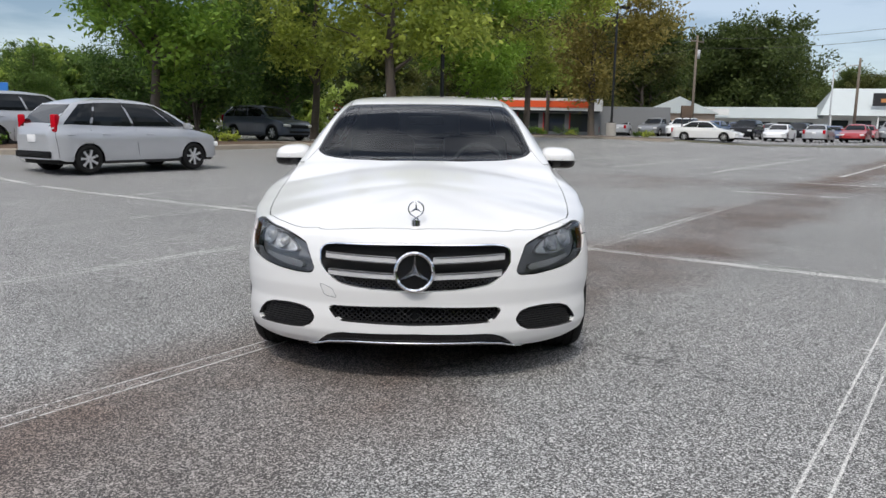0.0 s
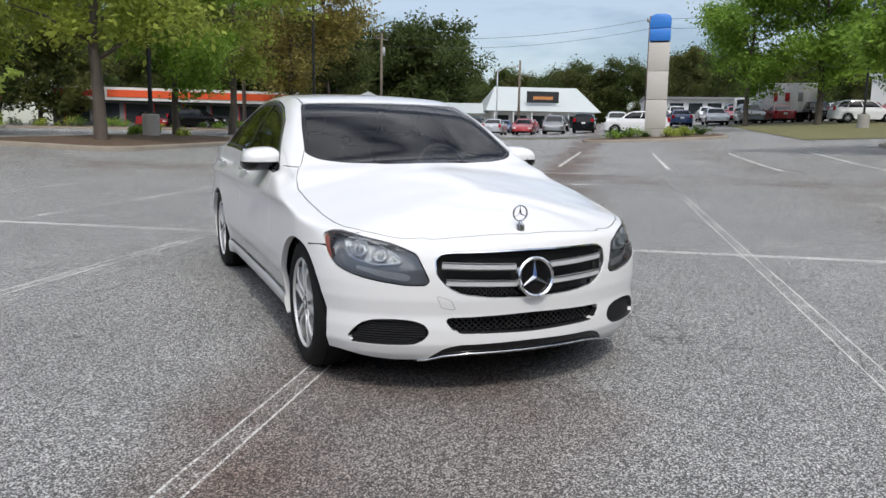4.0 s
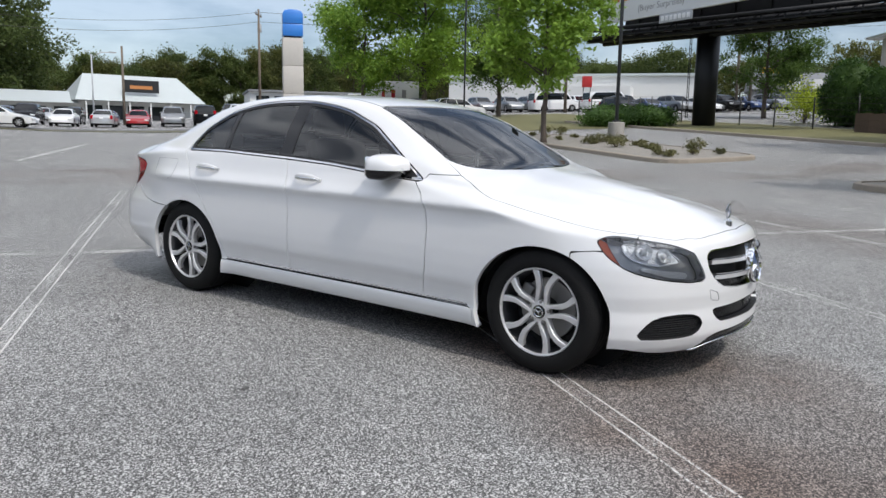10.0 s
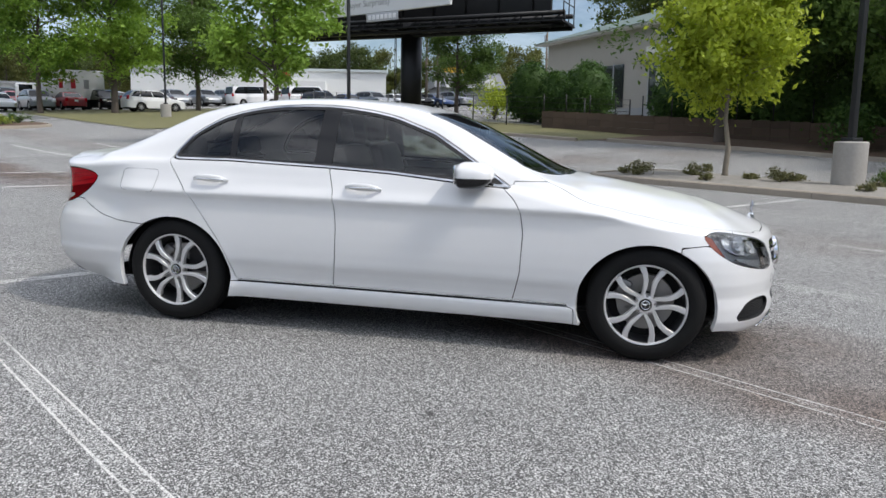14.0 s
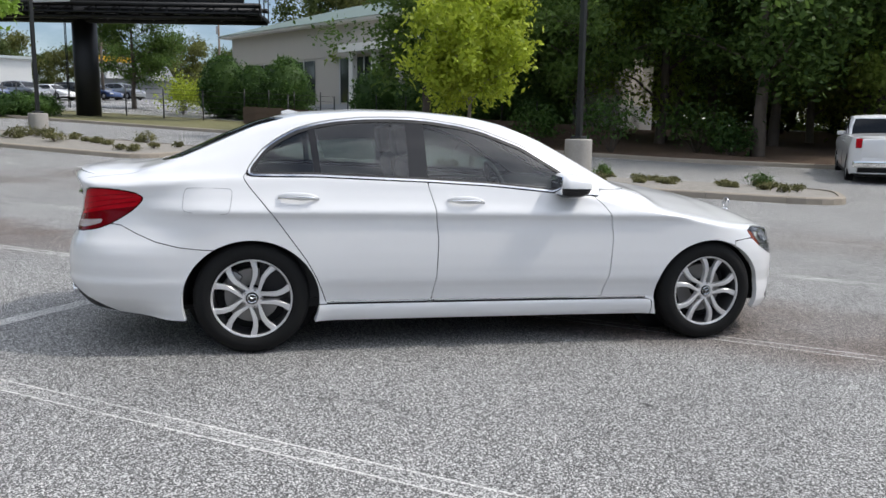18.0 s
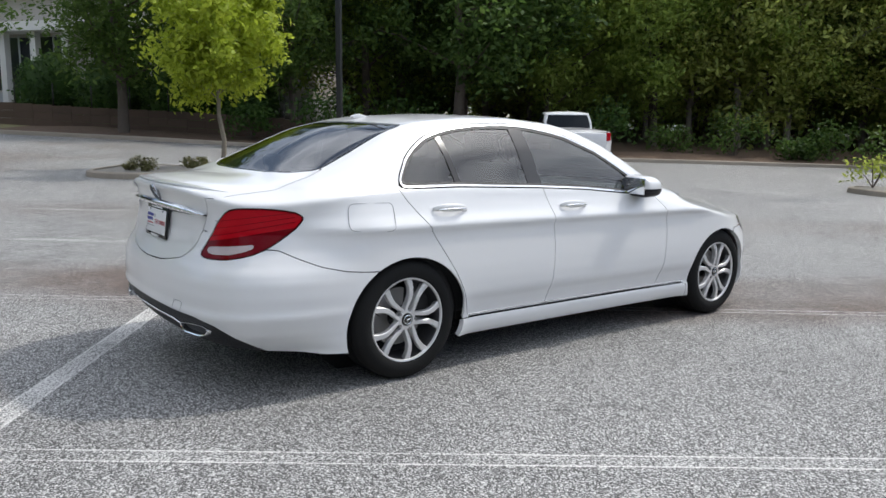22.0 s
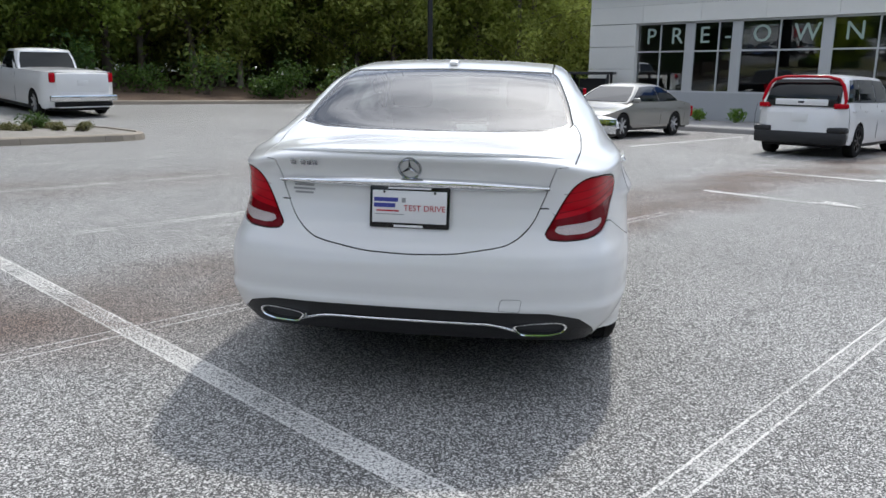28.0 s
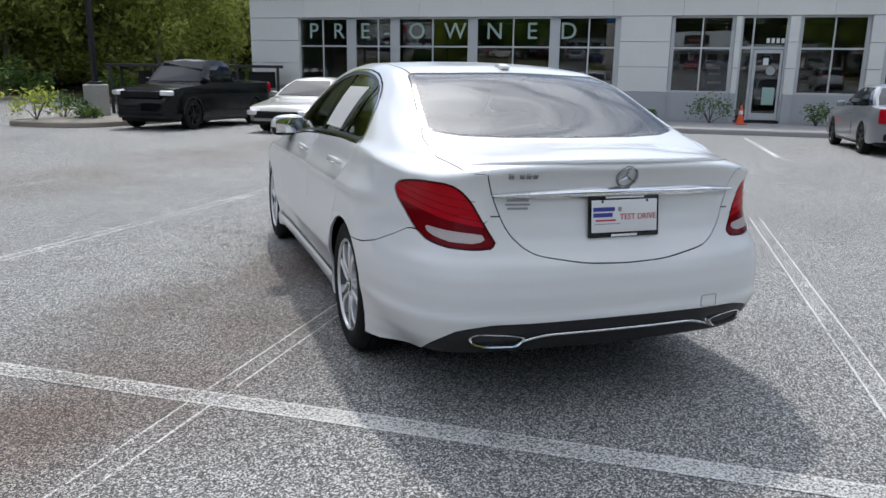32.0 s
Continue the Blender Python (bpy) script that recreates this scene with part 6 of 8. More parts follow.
# thick brush under and behind the woods
BRUSH = make_tree(21, 4.6, 3.2, .1, LEAF_DEEP, BARK, .10, 2600, .27, 1.2, "thick brush under the woods", 90, stems=1, name="brush")
BRUSH2 = make_tree(22, 4.0, 3.0, .1, LEAF_LIFTED, BARK, .10, 2600, .27, 1.2, "light green brush under the woods", 90, stems=1, name="brush")
TEMPLATES += [BRUSH, BRUSH2]
for i in range(46):
    a = radians(256 + 98 * (i + rng.random() * .6) / 46); d = rng.uniform(53, 60) if i % 2 else rng.uniform(60, 68)
    plant((BRUSH, BRUSH2)[i % 3 == 0], math.cos(a) * d, math.sin(a) * d, rng.uniform(.9, 1.25), rng.uniform(0, 6))
for i in range(20):
    a = radians(101 + 36 * (i + rng.random() * .6) / 20); d = rng.uniform(45, 56)
    plant((BRUSH, BRUSH2)[i % 3 == 0], math.cos(a) * d, math.sin(a) * d, rng.uniform(.8, 1.1), rng.uniform(0, 6))
# skyline
def ring_trees(a0, a1, d0, d1, n, s0, s1, kinds):
    for i in range(n):
        a = radians(a0 + (a1 - a0) * (i + rng.random() * .8) / n); d = rng.uniform(d0, d1)
        x, y = math.cos(a) * d, math.sin(a) * d
        plant(kinds[i % len(kinds)], x, y, rng.uniform(s0, s1), rng.uniform(0, 6))
ring_trees(66, 74, 150, 175, 11, 1.15, 1.5, (TREE_F, TREE_F2, TREE_F))
ring_trees(74, 92, 112, 150, 20, 1.0, 1.35, (TREE_F, TREE_F2))
ring_trees(92, 112, 66, 95, 12, .55, .8, (TREE_F, TREE_F2, TREE_F))
ring_trees(112, 135, 66, 95, 14, .32, .48, (TREE_F, TREE_F2, TREE_F))
ring_trees(20, 68, 185, 225, 66, .85, 1.15, (TREE_F, TREE_F, TREE_F2))
ring_trees(25, 50, 140, 160, 9, .6, .8, (TREE_F2, TREE_F))
ring_trees(0, 20, 150, 185, 12, .7, .95, (TREE_F2, TREE_F))
ring_trees(258, 325, 62, 85, 26, .8, 1.1, (TREE_L, TREE_D2, TREE_L))
ring_trees(325, 360, 62, 85, 13, .8, 1.1, (TREE_F, TREE_D, TREE_F2))
ring_trees(264, 325, 54, 62, 18, .5, .7, (TREE_L, TREE_D2))
ring_trees(325, 345, 54, 62, 6, .5, .7, (TREE_F, TREE_F2))
ring_trees(135, 250, 70, 110, 26, .9, 1.1, (TREE_F, TREE_F2))
for t in TEMPLATES:
    for o in (*t.children_recursive, t):
        bpy.data.objects.remove(o)


def shrub(x, y, z, r, h, material, label, count=700, size=.04, kind="shrub", clumps_n=26, spread=.20, shape="round"):
    rnd = random.Random(int(x * 97 + y * 31)); g = np.random.default_rng(abs(int(x * 53 + y * 17)) + 3)
    t = empty(kind, Matrix.Translation((x, y, z)), label, kind, kind + "s")
    bm = bmesh.new(); cl = []
    for k in range(clumps_n):
        a, u = rnd.uniform(0, 6.28), rnd.random()
        if shape == "round":
            rr = r * math.sqrt(rnd.random()) * .85; zz = h * (.25 + .65 * u * (1 - (rr / r) ** 2 * .6))
        else:               # egg-shaped clipped bush: a dense skin
            f = u; rr = r * (math.sin(math.pi * min(1, .18 + f * .80)) ** .6); zz = h * (.03 + .95 * f)
        c = (math.cos(a) * rr, math.sin(a) * rr, zz)
        cl.append((*c, 1.0))
        if k % 3 == 0:
            tube_bm([(0, 0, 0), (c[0] * .5, c[1] * .5, c[2] * .6), c], [.018, .012, .004], 4, bm, caps=False)
    part("stem", bm, BARK, t)
    leaves("foliage", cl, count, size, r * spread, material, t, g)
    if shape != "round":
        bm = bmesh.new(); bmesh.ops.create_icosphere(bm, subdivisions=3, radius=1)
        for v in bm.verts:
            f = (v.co.z + 1) / 2
            n = 1 + .06 * noise.noise(v.co * 3 + Vector((x, y, 0)))
            v.co = Vector((v.co.x * r * .9 * n, v.co.y * r * .9 * n, h * .97 * f))
        part("inner_foliage", bm, LEAF_BOX, t)
    return t


# clipped egg-shaped bushes and the hedge under the billboard
for x, y, r, h in ((47.2, 4.5, 1.5, 4.0), (45.6, 2.6, 1.2, 3.4), (43.7, .6, 1.55, 3.9), (38.5, -4.5, 1.5, 3.3), (35.5, -6.8, 1.6, 3.5), (33.0, -9.0, 1.5, 3.2), (31.5, -11.5, 1.6, 3.4)):
    shrub(x, y, terrain(x, y), r, h, LEAF_BOX, "dark clipped egg-shaped evergreen bush", 5200, .10, "clipped_bush", 420, .10, "egg")
for x, y in ((41.5, 17.5), (42.3, 16.2), (43.0, 15.0)):
    shrub(x, y, terrain(x, y), 1.5, 1.25, LEAF_BOX, "low dark hedge on the grass", 2600, .09, "hedge", 200, .12, "egg")
shrub(50.5, 7.5, terrain(50.5, 7.5), 1.8, 2.8, LEAF_YELLOW, "loose light green bush by the fence", 2600, .10, "shrub", 60)
# tufts and low shrubs on the islands
for i in range(34):
    p, q = rng.uniform(-3.0, 7.8), rng.uniform(12.5, 15.0)
    v = pq(p, q, .17); big = i % 7 == 0
    shrub(v.x, v.y, v.z, .32 if big else .17, .34 if big else .16, (LEAF_DEEP if big and i % 2 else LEAF_DRY), "small shrub in the gravel bed", 520 if big else 260, .035, "low_shrub", 20)
for i in range(26):
    p, q = rng.uniform(16.2, 30), rng.uniform(13.2, 16.2)
    v = pq(p, q, .17); big = i % 4 == 0
    shrub(v.x, v.y, v.z, .38 if big else .2, .42 if big else .19, (LEAF_DEEP if big and i % 2 else LEAF_DRY), "small shrub in the gravel bed", 420 if big else 220, .045, "low_shrub", 18)
for p0, p1, q0, q1, n, lab in ((-15.4, -11.8, 13, 15, 5, "low shrub by the lamp post"), (41.2, 44.6, .8, 8.4, 16, "shrub at the foot of the sign"), (23.5, 26.5, -18.8, -14, 5, "low shrub under the trees"),
                               (4.5, 16, -25, -18, 14, "low shrub under the trees"), (44.8, 47.6, -43, -15, 26, "low shrub along the street")):
    for i in range(n):
        v = pq(rng.uniform(p0, p1), rng.uniform(q0, q1), .15)
        r = rng.uniform(.3, .75)
        shrub(v.x, v.y, v.z, r, r * rng.uniform(.8, 1.3), (LEAF_OLIVE, LEAF_DEEP, LEAF_FRESH)[i % 3], lab, 260, .07, "low_shrub", 16)
# undergrowth at the edge of the woods
for i in range(46):
    f = i / 45
    p, q = 8 - 70 * f + rng.uniform(-1, 1), 26.8 - 8 * sstep(.3, .6, f) + rng.uniform(0, 3.5)
    v = pq(p, q)
    r = rng.uniform(.7, 1.6)
    if math.hypot(v.x - 17.5, v.y + 19) < 5.5:      # the old pickup stands here
        continue
    if f > .28:
        shrub(v.x, v.y, v.z, r, r * rng.uniform(1.1, 1.9), LEAF_DEEP, "wild undergrowth at the edge of the woods", 620, .11, "undergrowth", 30)
    elif i % 2 == 0:
        shrub(v.x, v.y, v.z, r, r * 1.9, LEAF_BOX, "dark bush under the trees", 900, .11, "undergrowth", 40)

# ================= other vehicles =================
def paint_mat(name, c, metal=.0):
    return mat(name, c, .3, metal, .04, 3, coat=.8)


P_SILVER = paint_mat("paint_silver", (.48, .49, .51), .4)
P_SLATE = paint_mat("paint_slate", (.085, .10, .13), .4)
P_WHITE = paint_mat("paint_white", (.78, .78, .78))
P_BLACK = mat("paint_black", (.004, .004, .005), .15, 0, .04, 3, coat=.0, spec=.35)
P_BEIGE = paint_mat("paint_champagne", (.34, .33, .30), .5)
P_GREY = paint_mat("paint_grey", (.26, .27, .28), .5)
P_RED = paint_mat("paint_red", (.35, .02, .025))
P_BLUE = paint_mat("paint_blue", (.03, .06, .16))
CAR_GLASS = mat("dark_car_glass", (.008, .010, .011), .04, 0, spec=.4)
ALLOY = mat("alloy", (.58, .58, .59), .3, .5)
DARK_ALLOY = mat("dark_alloy", (.02, .02, .02), .35, .5)

# y runs from the nose (0) to the tail (1); top line of the lower body as (y, z) shares
SPECS = {
    "sedan": dict(L=4.8, W=1.84, H=1.46, wb=2.80, fo=.95, wr=.33, belt=.95, top=[(0, .50), (.02, .64), (.10, .74), (.27, .90), (.31, .95), (.80, 1.0), (.86, 1.0), (.985, .95), (1, .78)],
                  cab=(.285, .44, .71, .875), wt=.66, splits=(.60,)),
    "old_sedan": dict(L=5.0, W=1.85, H=1.40, wb=2.75, fo=1.0, wr=.32, belt=.90, top=[(0, .45), (.02, .58), (.08, .66), (.25, .80), (.30, .88), (.78, .94), (.85, .94), (.98, .84), (1, .66)],
                      cab=(.275, .43, .69, .86), wt=.62, splits=(.59,)),
    "hatch": dict(L=4.05, W=1.70, H=1.55, wb=2.53, fo=.78, wr=.30, belt=.93, top=[(0, .46), (.015, .60), (.05, .74), (.10, .81), (.16, .87), (.22, .91), (.90, 1.0), (.985, .98), (1, .78)],
                  cab=(.17, .40, .86, .985), wt=.74, splits=(.29, .55, .80), arch=.085),
    "box_hatch": dict(L=4.2, W=1.80, H=1.60, wb=2.60, fo=.82, wr=.33, belt=1.03, top=[(0, .55), (.02, .74), (.08, .92), (.20, .99), (.25, 1.03), (.90, 1.07), (.985, 1.05), (1, .85)],
                      cab=(.24, .36, .93, .99), wt=.76, splits=(.55, .82)),
    "suv": dict(L=4.75, W=1.90, H=1.70, wb=2.78, fo=.92, wr=.36, belt=1.10, top=[(0, .58), (.02, .78), (.08, .95), (.24, 1.04), (.28, 1.10), (.90, 1.15), (.985, 1.12), (1, .9)],
                cab=(.26, .41, .88, .985), wt=.72, splits=(.56, .80), arch=.06),
    "pickup": dict(L=5.3, W=1.90, H=1.84, wb=3.2, fo=.92, wr=.39, belt=1.20, top=[(0, .62), (.015, .90), (.03, 1.02), (.10, 1.08), (.26, 1.14), (.29, 1.2), (.60, 1.24), (.61, 1.22), (.98, 1.24), (1, 1.2)],
                   cab=(.27, .38, .58, .615), wt=.72, splits=(.47,)),
    "old_pickup": dict(L=5.5, W=2.0, H=1.85, wb=3.5, fo=.9, wr=.38, belt=1.22, top=[(0, .62), (.015, .9), (.05, 1.08), (.22, 1.16), (.27, 1.2), (.54, 1.24), (.55, 1.28), (.98, 1.28), (1, 1.24)],
                       cab=(.26, .36, .50, .545), wt=.78, splits=()),
    "van": dict(L=5.4, W=2.0, H=2.1, wb=3.3, fo=.95, wr=.36, belt=1.2, top=[(0, .6), (.02, .85), (.10, 1.05), (.17, 1.15), (.20, 1.2), (.98, 1.25), (1, 1.1)],
                cab=(.15, .27, .97, .99), wt=.86, splits=(.36,)),
}


def vehicle(kind, name, label, x, y, heading, paint, alloy=None, tail=None, roof=None, detail=True, z=None, group="", scale=1.0, blind=False):
    """Vehicle with its nose along heading (a vector in plan)."""
    s = SPECS[kind]
    L, W, H, belt = s["L"], s["W"], s["H"], s["belt"]
    rz = math.atan2(heading[0], -heading[1])
    if z is None:
        z = terrain(x, y)
    f = Vector(heading).normalized()
    dz = terrain(x + f.x, y + f.y) - terrain(x - f.x, y - f.y)
    t = empty(name, Matrix.LocRotScale((x, y, z), Euler((math.atan2(-dz, 2), 0, rz)), (scale,) * 3), label, "car" if "pickup" not in kind else "pickup", group)
    yf, yr = -L / 2 + s["fo"], -L / 2 + s["fo"] + s["wb"]
    ra = s["wr"] * 1.13
    ys = sorted(set([round(-L / 2 + L * k / 30, 3) for k in range(31)] + [round(yc + ra * math.cos(a) * .999, 3) for yc in (yf, yr) for a in [math.pi * k / 10 for k in range(11)]] + [round(-L / 2 + L * .008, 3), round(L / 2 - L * .008, 3)]))
    tops = np.array(s["top"])
    rows = 12
    grid = []
    for yy in ys:
        u = (yy + L / 2) / L
        zt = float(np.interp(u, tops[:, 0], tops[:, 1])); zb = .26 if .04 < u < .96 else .30
        for yc in (yf, yr):
            d = abs(yy - yc)
            if d < ra:
                zb = max(zb, s["wr"] + math.sqrt(ra * ra - d * d) * 1.0)
        e = min(u, 1 - u)
        half = W / 2 * (1 - .30 * max(0, 1 - e / .085) ** 2.2)
        col = []
        for k in range(rows + 1):
            v = k / rows
            zz = zb + (zt - zb) * v
            h = zz / belt
            wid = half * float(np.interp(h, [.2, .35, .52, .70, .76, .90, 1.0, 1.15], [.95, .985, .992, 1.0, 1.006, .978, .945, .92]))
            col.append((wid, yy, zz))
        for w, up in ((.86, .018), (.62, .035), (.30, .045), (0, .048)):
            col.append((half * .95 * w, yy, zt + up * (1 if .03 < u < .97 else .2)))
        grid.append(col)
    nk = len(grid[0]); verts, faces = [], []
    for sgn in (1, -1):
        o = len(verts)
        verts += [(c[0] * sgn, c[1], c[2]) for col in grid for c in col]
        for i in range(len(grid) - 1):
            for k in range(nk - 1):
                q = (o + i * nk + k, o + (i + 1) * nk + k, o + (i + 1) * nk + k + 1, o + i * nk + k + 1)
                faces.append(q if sgn > 0 else q[::-1])
        for i in (0, len(grid) - 1):
            ring = [o + i * nk + k for k in range(nk)]
            m0 = len(verts); verts.append((0, grid[i][0][1], grid[i][0][2]))
            faces.append(tuple(ring + [m0]))
    me = mesh_ob("body", verts, faces, paint, t, "", True)
    bm = bmesh.new(); bm.from_mesh(me.data); bmesh.ops.remove_doubles(bm, verts=bm.verts[:], dist=.0005)
    for e in bm.edges:
        e.smooth = not (len(e.link_faces) == 2 and e.calc_face_angle(0) > radians(40))
    bm.to_mesh(me.data); bm.free()
    part("underbody", box_bm((-W * .40, -L * .46, .20), (W * .40, L * .46, .55), .03), RUBBER_DARK, t)
    # cabin: painted frame, dark panes laid on it
    c0, c1, c2, c3 = [(-L / 2 + L * c) for c in s["cab"]]
    wb_, wt_ = W / 2 * .90, W / 2 * s["wt"]
    zb, zr = belt - .02, H
    arch = s.get("arch", .04)
    def cabin_pt(u, v, sgn):
        """Point on the cabin's side: u along (0 front, 1 rear), v up."""
        a, b = c0 + (c1 - c0) * v, c3 + (c2 - c3) * v
        bulge = .03 * math.sin(math.pi * v)
        drop = arch * abs(2 * u - 1) ** 2.2 * v ** 2
        pinch = 1 - .07 * max(0, abs(2 * u - 1) - .75) / .25
        return Vector((sgn * (wb_ + (wt_ - wb_) * v ** 1.3 + bulge) * pinch, a + (b - a) * u, zb + (zr - .03 - zb) * v - drop))
    bm = bmesh.new(); secs = []
    for i in range(13):
        u = i / 12; sec = []
        for k in range(7):
            sec.append(cabin_pt(u, k / 6, 1))
        for w, up in ((.8, .022), (.45, .042), (0, .05)):
            p = cabin_pt(u, 1, 1); endf = 1 - abs(u * 2 - 1) ** 6
            sec.append(Vector((p.x * w, p.y, p.z + up * endf)))
        secs.append(sec)
    for sgn in (1, -1):
        vs = [[bm.verts.new((p.x * sgn, p.y, p.z)) for p in sec] for sec in secs]
        for a, b in zip(vs, vs[1:]):
            for k in range(len(a) - 1):
                q = (a[k], b[k], b[k + 1], a[k + 1]); bm.faces.new(q if sgn > 0 else q[::-1])
        for e in (vs[0], vs[-1]):
            mids = [bm.verts.new((0, p.co.y, p.co.z)) for p in e[:7]]
            for k in range(6):
                bm.faces.new((e[k], e[k + 1], mids[k + 1], mids[k]))
    bmesh.ops.remove_doubles(bm, verts=bm.verts[:], dist=.001)
    bmesh.ops.recalc_face_normals(bm, faces=bm.faces[:])
    part("cabin", bm, roof or paint, t, "", True, 28)
    def pane(nm, pts, out, glass=None):
        verts = [p + out for p in pts] + [p - out * 1.5 for p in pts]
        m = len(pts)
        mesh_ob(nm, verts, [tuple(range(m))] + [(k, (k + 1) % m, m + (k + 1) % m, m + k) for k in range(m)], glass or CAR_GLASS, t, "dark window glass" if glass is None else "black window surround")
    cuts = [.0] + [(c - s["cab"][0]) / (s["cab"][3] - s["cab"][0]) for c in s["splits"]] + [1.0]
    if not blind:
        for sgn in (1, -1):
            if len(cuts) > 2:
                for c in cuts[1:-1]:
                    pane("pillar", [cabin_pt(c + q, v, sgn) for q, v in ((-.014, .10), (.014, .10), (.014, .5), (.014, .91), (-.014, .91), (-.014, .5))], Vector((sgn * .0045, 0, .001)), TRIM_BLACK)
            for a, b in zip(cuts, cuts[1:]):
                a2, b2 = a + (.040 if a == 0 else .010), b - (.045 if b == 1 else .010)
                verts, faces = [], []
                for lay in (.007, -.006):
                    for r in range(6):
                        v = .10 + .80 * r / 5
                        lo = a2 + (.10 * (r / 5) ** 3 * (b2 - a2) if a == 0 else 0); hi = b2 - (.16 * (r / 5) ** 2.5 * (b2 - a2) if b == 1 else 0)
                        for k in range(7):
                            verts.append(cabin_pt(lo + (hi - lo) * k / 6, v, sgn) + Vector((sgn * lay, 0, .2 * lay)))
                for r in range(5):
                    for k in range(6):
                        faces.append((r * 7 + k, r * 7 + k + 1, r * 7 + k + 8, r * 7 + k + 7))
                rim = [k for k in range(7)] + [r * 7 + 6 for r in range(1, 6)] + [35 + k for k in range(5, -1, -1)] + [r * 7 for r in range(4, 0, -1)]
                faces += [(a_, b_, b_ + 42, a_ + 42) for a_, b_ in zip(rim, rim[1:] + rim[:1])]
                mesh_ob("side_window", verts, faces, CAR_GLASS, t, "dark window glass")
    for nm, u, d in (("windscreen", 0, -1), ("rear_window", 1, 1)):
        if nm == "rear_window" and blind:
            continue
        l = [cabin_pt(u, v, 1) for v in (.08, .5, .93)]
        pts = [Vector((p.x * .93, p.y, p.z)) for p in l] + [Vector((-p.x * .93, p.y, p.z)) for p in reversed(l)]
        pane(nm, pts, Vector((0, d * .008, .006)))
    # wheels
    for sgn in (1, -1):
        for yc in (yf, yr):
            w = empty("wheel", pose(sgn * (W / 2 - .115), yc, s["wr"], 20 + 37 * sgn, 0, 0 if sgn > 0 else 180), "black tyre on a spoked wheel"); w.parent = t
            R = s["wr"]
            part("tyre", lathe_bm([(-.10, R * .66), (-.105, R * .85), (-.09, R * .97), (-.06, R), (.06, R), (.09, R * .97), (.108, R * .85), (.10, R * .68), (.09, R * .66)], 28), TYRE, w)
            part("rim", lathe_bm([(.095, R * .68), (.10, R * .66), (.07, R * .62), (.03, R * .58), (.02, .01)], 28), DARK_ALLOY, w)
            bm = bmesh.new()
            for k in range(7):
                prism_bm([(-.026, .03), (.026, .03), (.019, R * .45), (.030, R * .65), (-.030, R * .65), (-.019, R * .45)], .055, .09, "X", bm=bm, m=pose(0, 0, 0, 360 / 7 * k, 0, 0))
            part("spoke_ring", bm, alloy or ALLOY, w, "", False)
            part("hub", lathe_bm([(.05, .07), (.095, .055), (.10, .01)], 14), alloy or ALLOY, w)
    if detail:
        for sgn in (1, -1):
            for yc in (yf, yr):
                pts = [(sgn * (W / 2 * .985), yc + ra * 1.0 * math.cos(a), s["wr"] + ra * math.sin(a)) for a in [math.pi * k / 14 for k in range(15)]]
                part("arch_lip", tube_bm(pts, .02 if kind in ("suv", "pickup") else .010, 6), TRIM_BLACK if kind in ("suv", "pickup") else paint, t)
            yy0, yy1 = yf + ra, yr - ra
            part("side_skirt", box_bm((sgn * W / 2 * .93 - .03, yy0, .20), (sgn * W / 2 * .955 + .01, yy1, .31), .02), TRIM_BLACK, t, "black lower side")
    # lamps, bumpers, plate, mirrors, handles
    zl = float(np.interp(.03, tops[:, 0], tops[:, 1])); zt = float(np.interp(.985, tops[:, 0], tops[:, 1]))
    for sgn in (1, -1):
        bm = box_bm((-.17, -.12, -.06), (.17, .10, .06), .03, pose(sgn * W * .375, -L / 2 + .13, zl - .08, 8, 0, sgn * 28)); part("headlight", bm, CLEAR_LAMP, t, "clear headlight")
        tl = tail or (.30, .16)
        bm = box_bm((-tl[1] / 2 - .03, -.10, -tl[0] / 2), (tl[1] / 2 + .03, .035, tl[0] / 2), .03, pose(sgn * W * .40, L / 2 - (.12 if kind == "hatch" else .06), (1.02 if kind == "hatch" else max(.8, zt - .05)) if kind in ("hatch", "suv", "box_hatch", "van") else zt - .14, 0, 0, -sgn * 24)); part("taillight", bm, RED_LENS, t, "red tail light")
        mp = cabin_pt(.07, .02, sgn)
        bm = box_bm((-.10, -.05, -.06), (.10, .05, .07), .035, pose(mp.x + sgn * .11, mp.y + .02, belt + .05)); part("side_mirror", bm, paint, t)
        if detail:
            for a, b in zip(cuts, cuts[1:]):
                if b - a > .2:
                    hp = cabin_pt(b - .1, 0, sgn); bm = box_bm((-.015, -.09, -.014), (.015, .09, .014), .008, pose(sgn * W / 2 * .985, hp.y, belt - .13)); part("door_handle", bm, paint, t)
                    gp = cabin_pt(b, 0, sgn); gy = gp.y
                    bm = tube_bm([(sgn * W / 2 * q, gy + d, zz) for q, d, zz in ((.955, 0, belt - .02), (.99, 0, belt - .2), (1.001, -.02, .6), (.985, -.05, .34))], .004, 4, caps=False); part("door_gap", bm, RUBBER_DARK, t)
            bm = box_bm((-W * .30, -.03, -.085), (W * .30, .04, .085), .03, pose(0, -L / 2 + .012, zl - .13)); part("grille", bm, TRIM_BLACK, t, "dark grille")
            bm = box_bm((-W * .34, -.03, -.05), (W * .34, .04, .05), .02, pose(0, -L / 2 + .01, .42)); part("lower_intake", bm, TRIM_BLACK, t)
            bm = box_bm((-W * .40, -.03, -.07), (W * .40, .035, .07), .03, pose(0, L / 2 - .008, .40)); part("rear_valance", bm, TRIM_BLACK, t)
    part("plate", box_bm((-.15, -.004, -.075), (.15, .012, .075), .004, pose(0, L / 2 + .004, max(.72, zt - .28))), WHITE_PLASTIC, t)
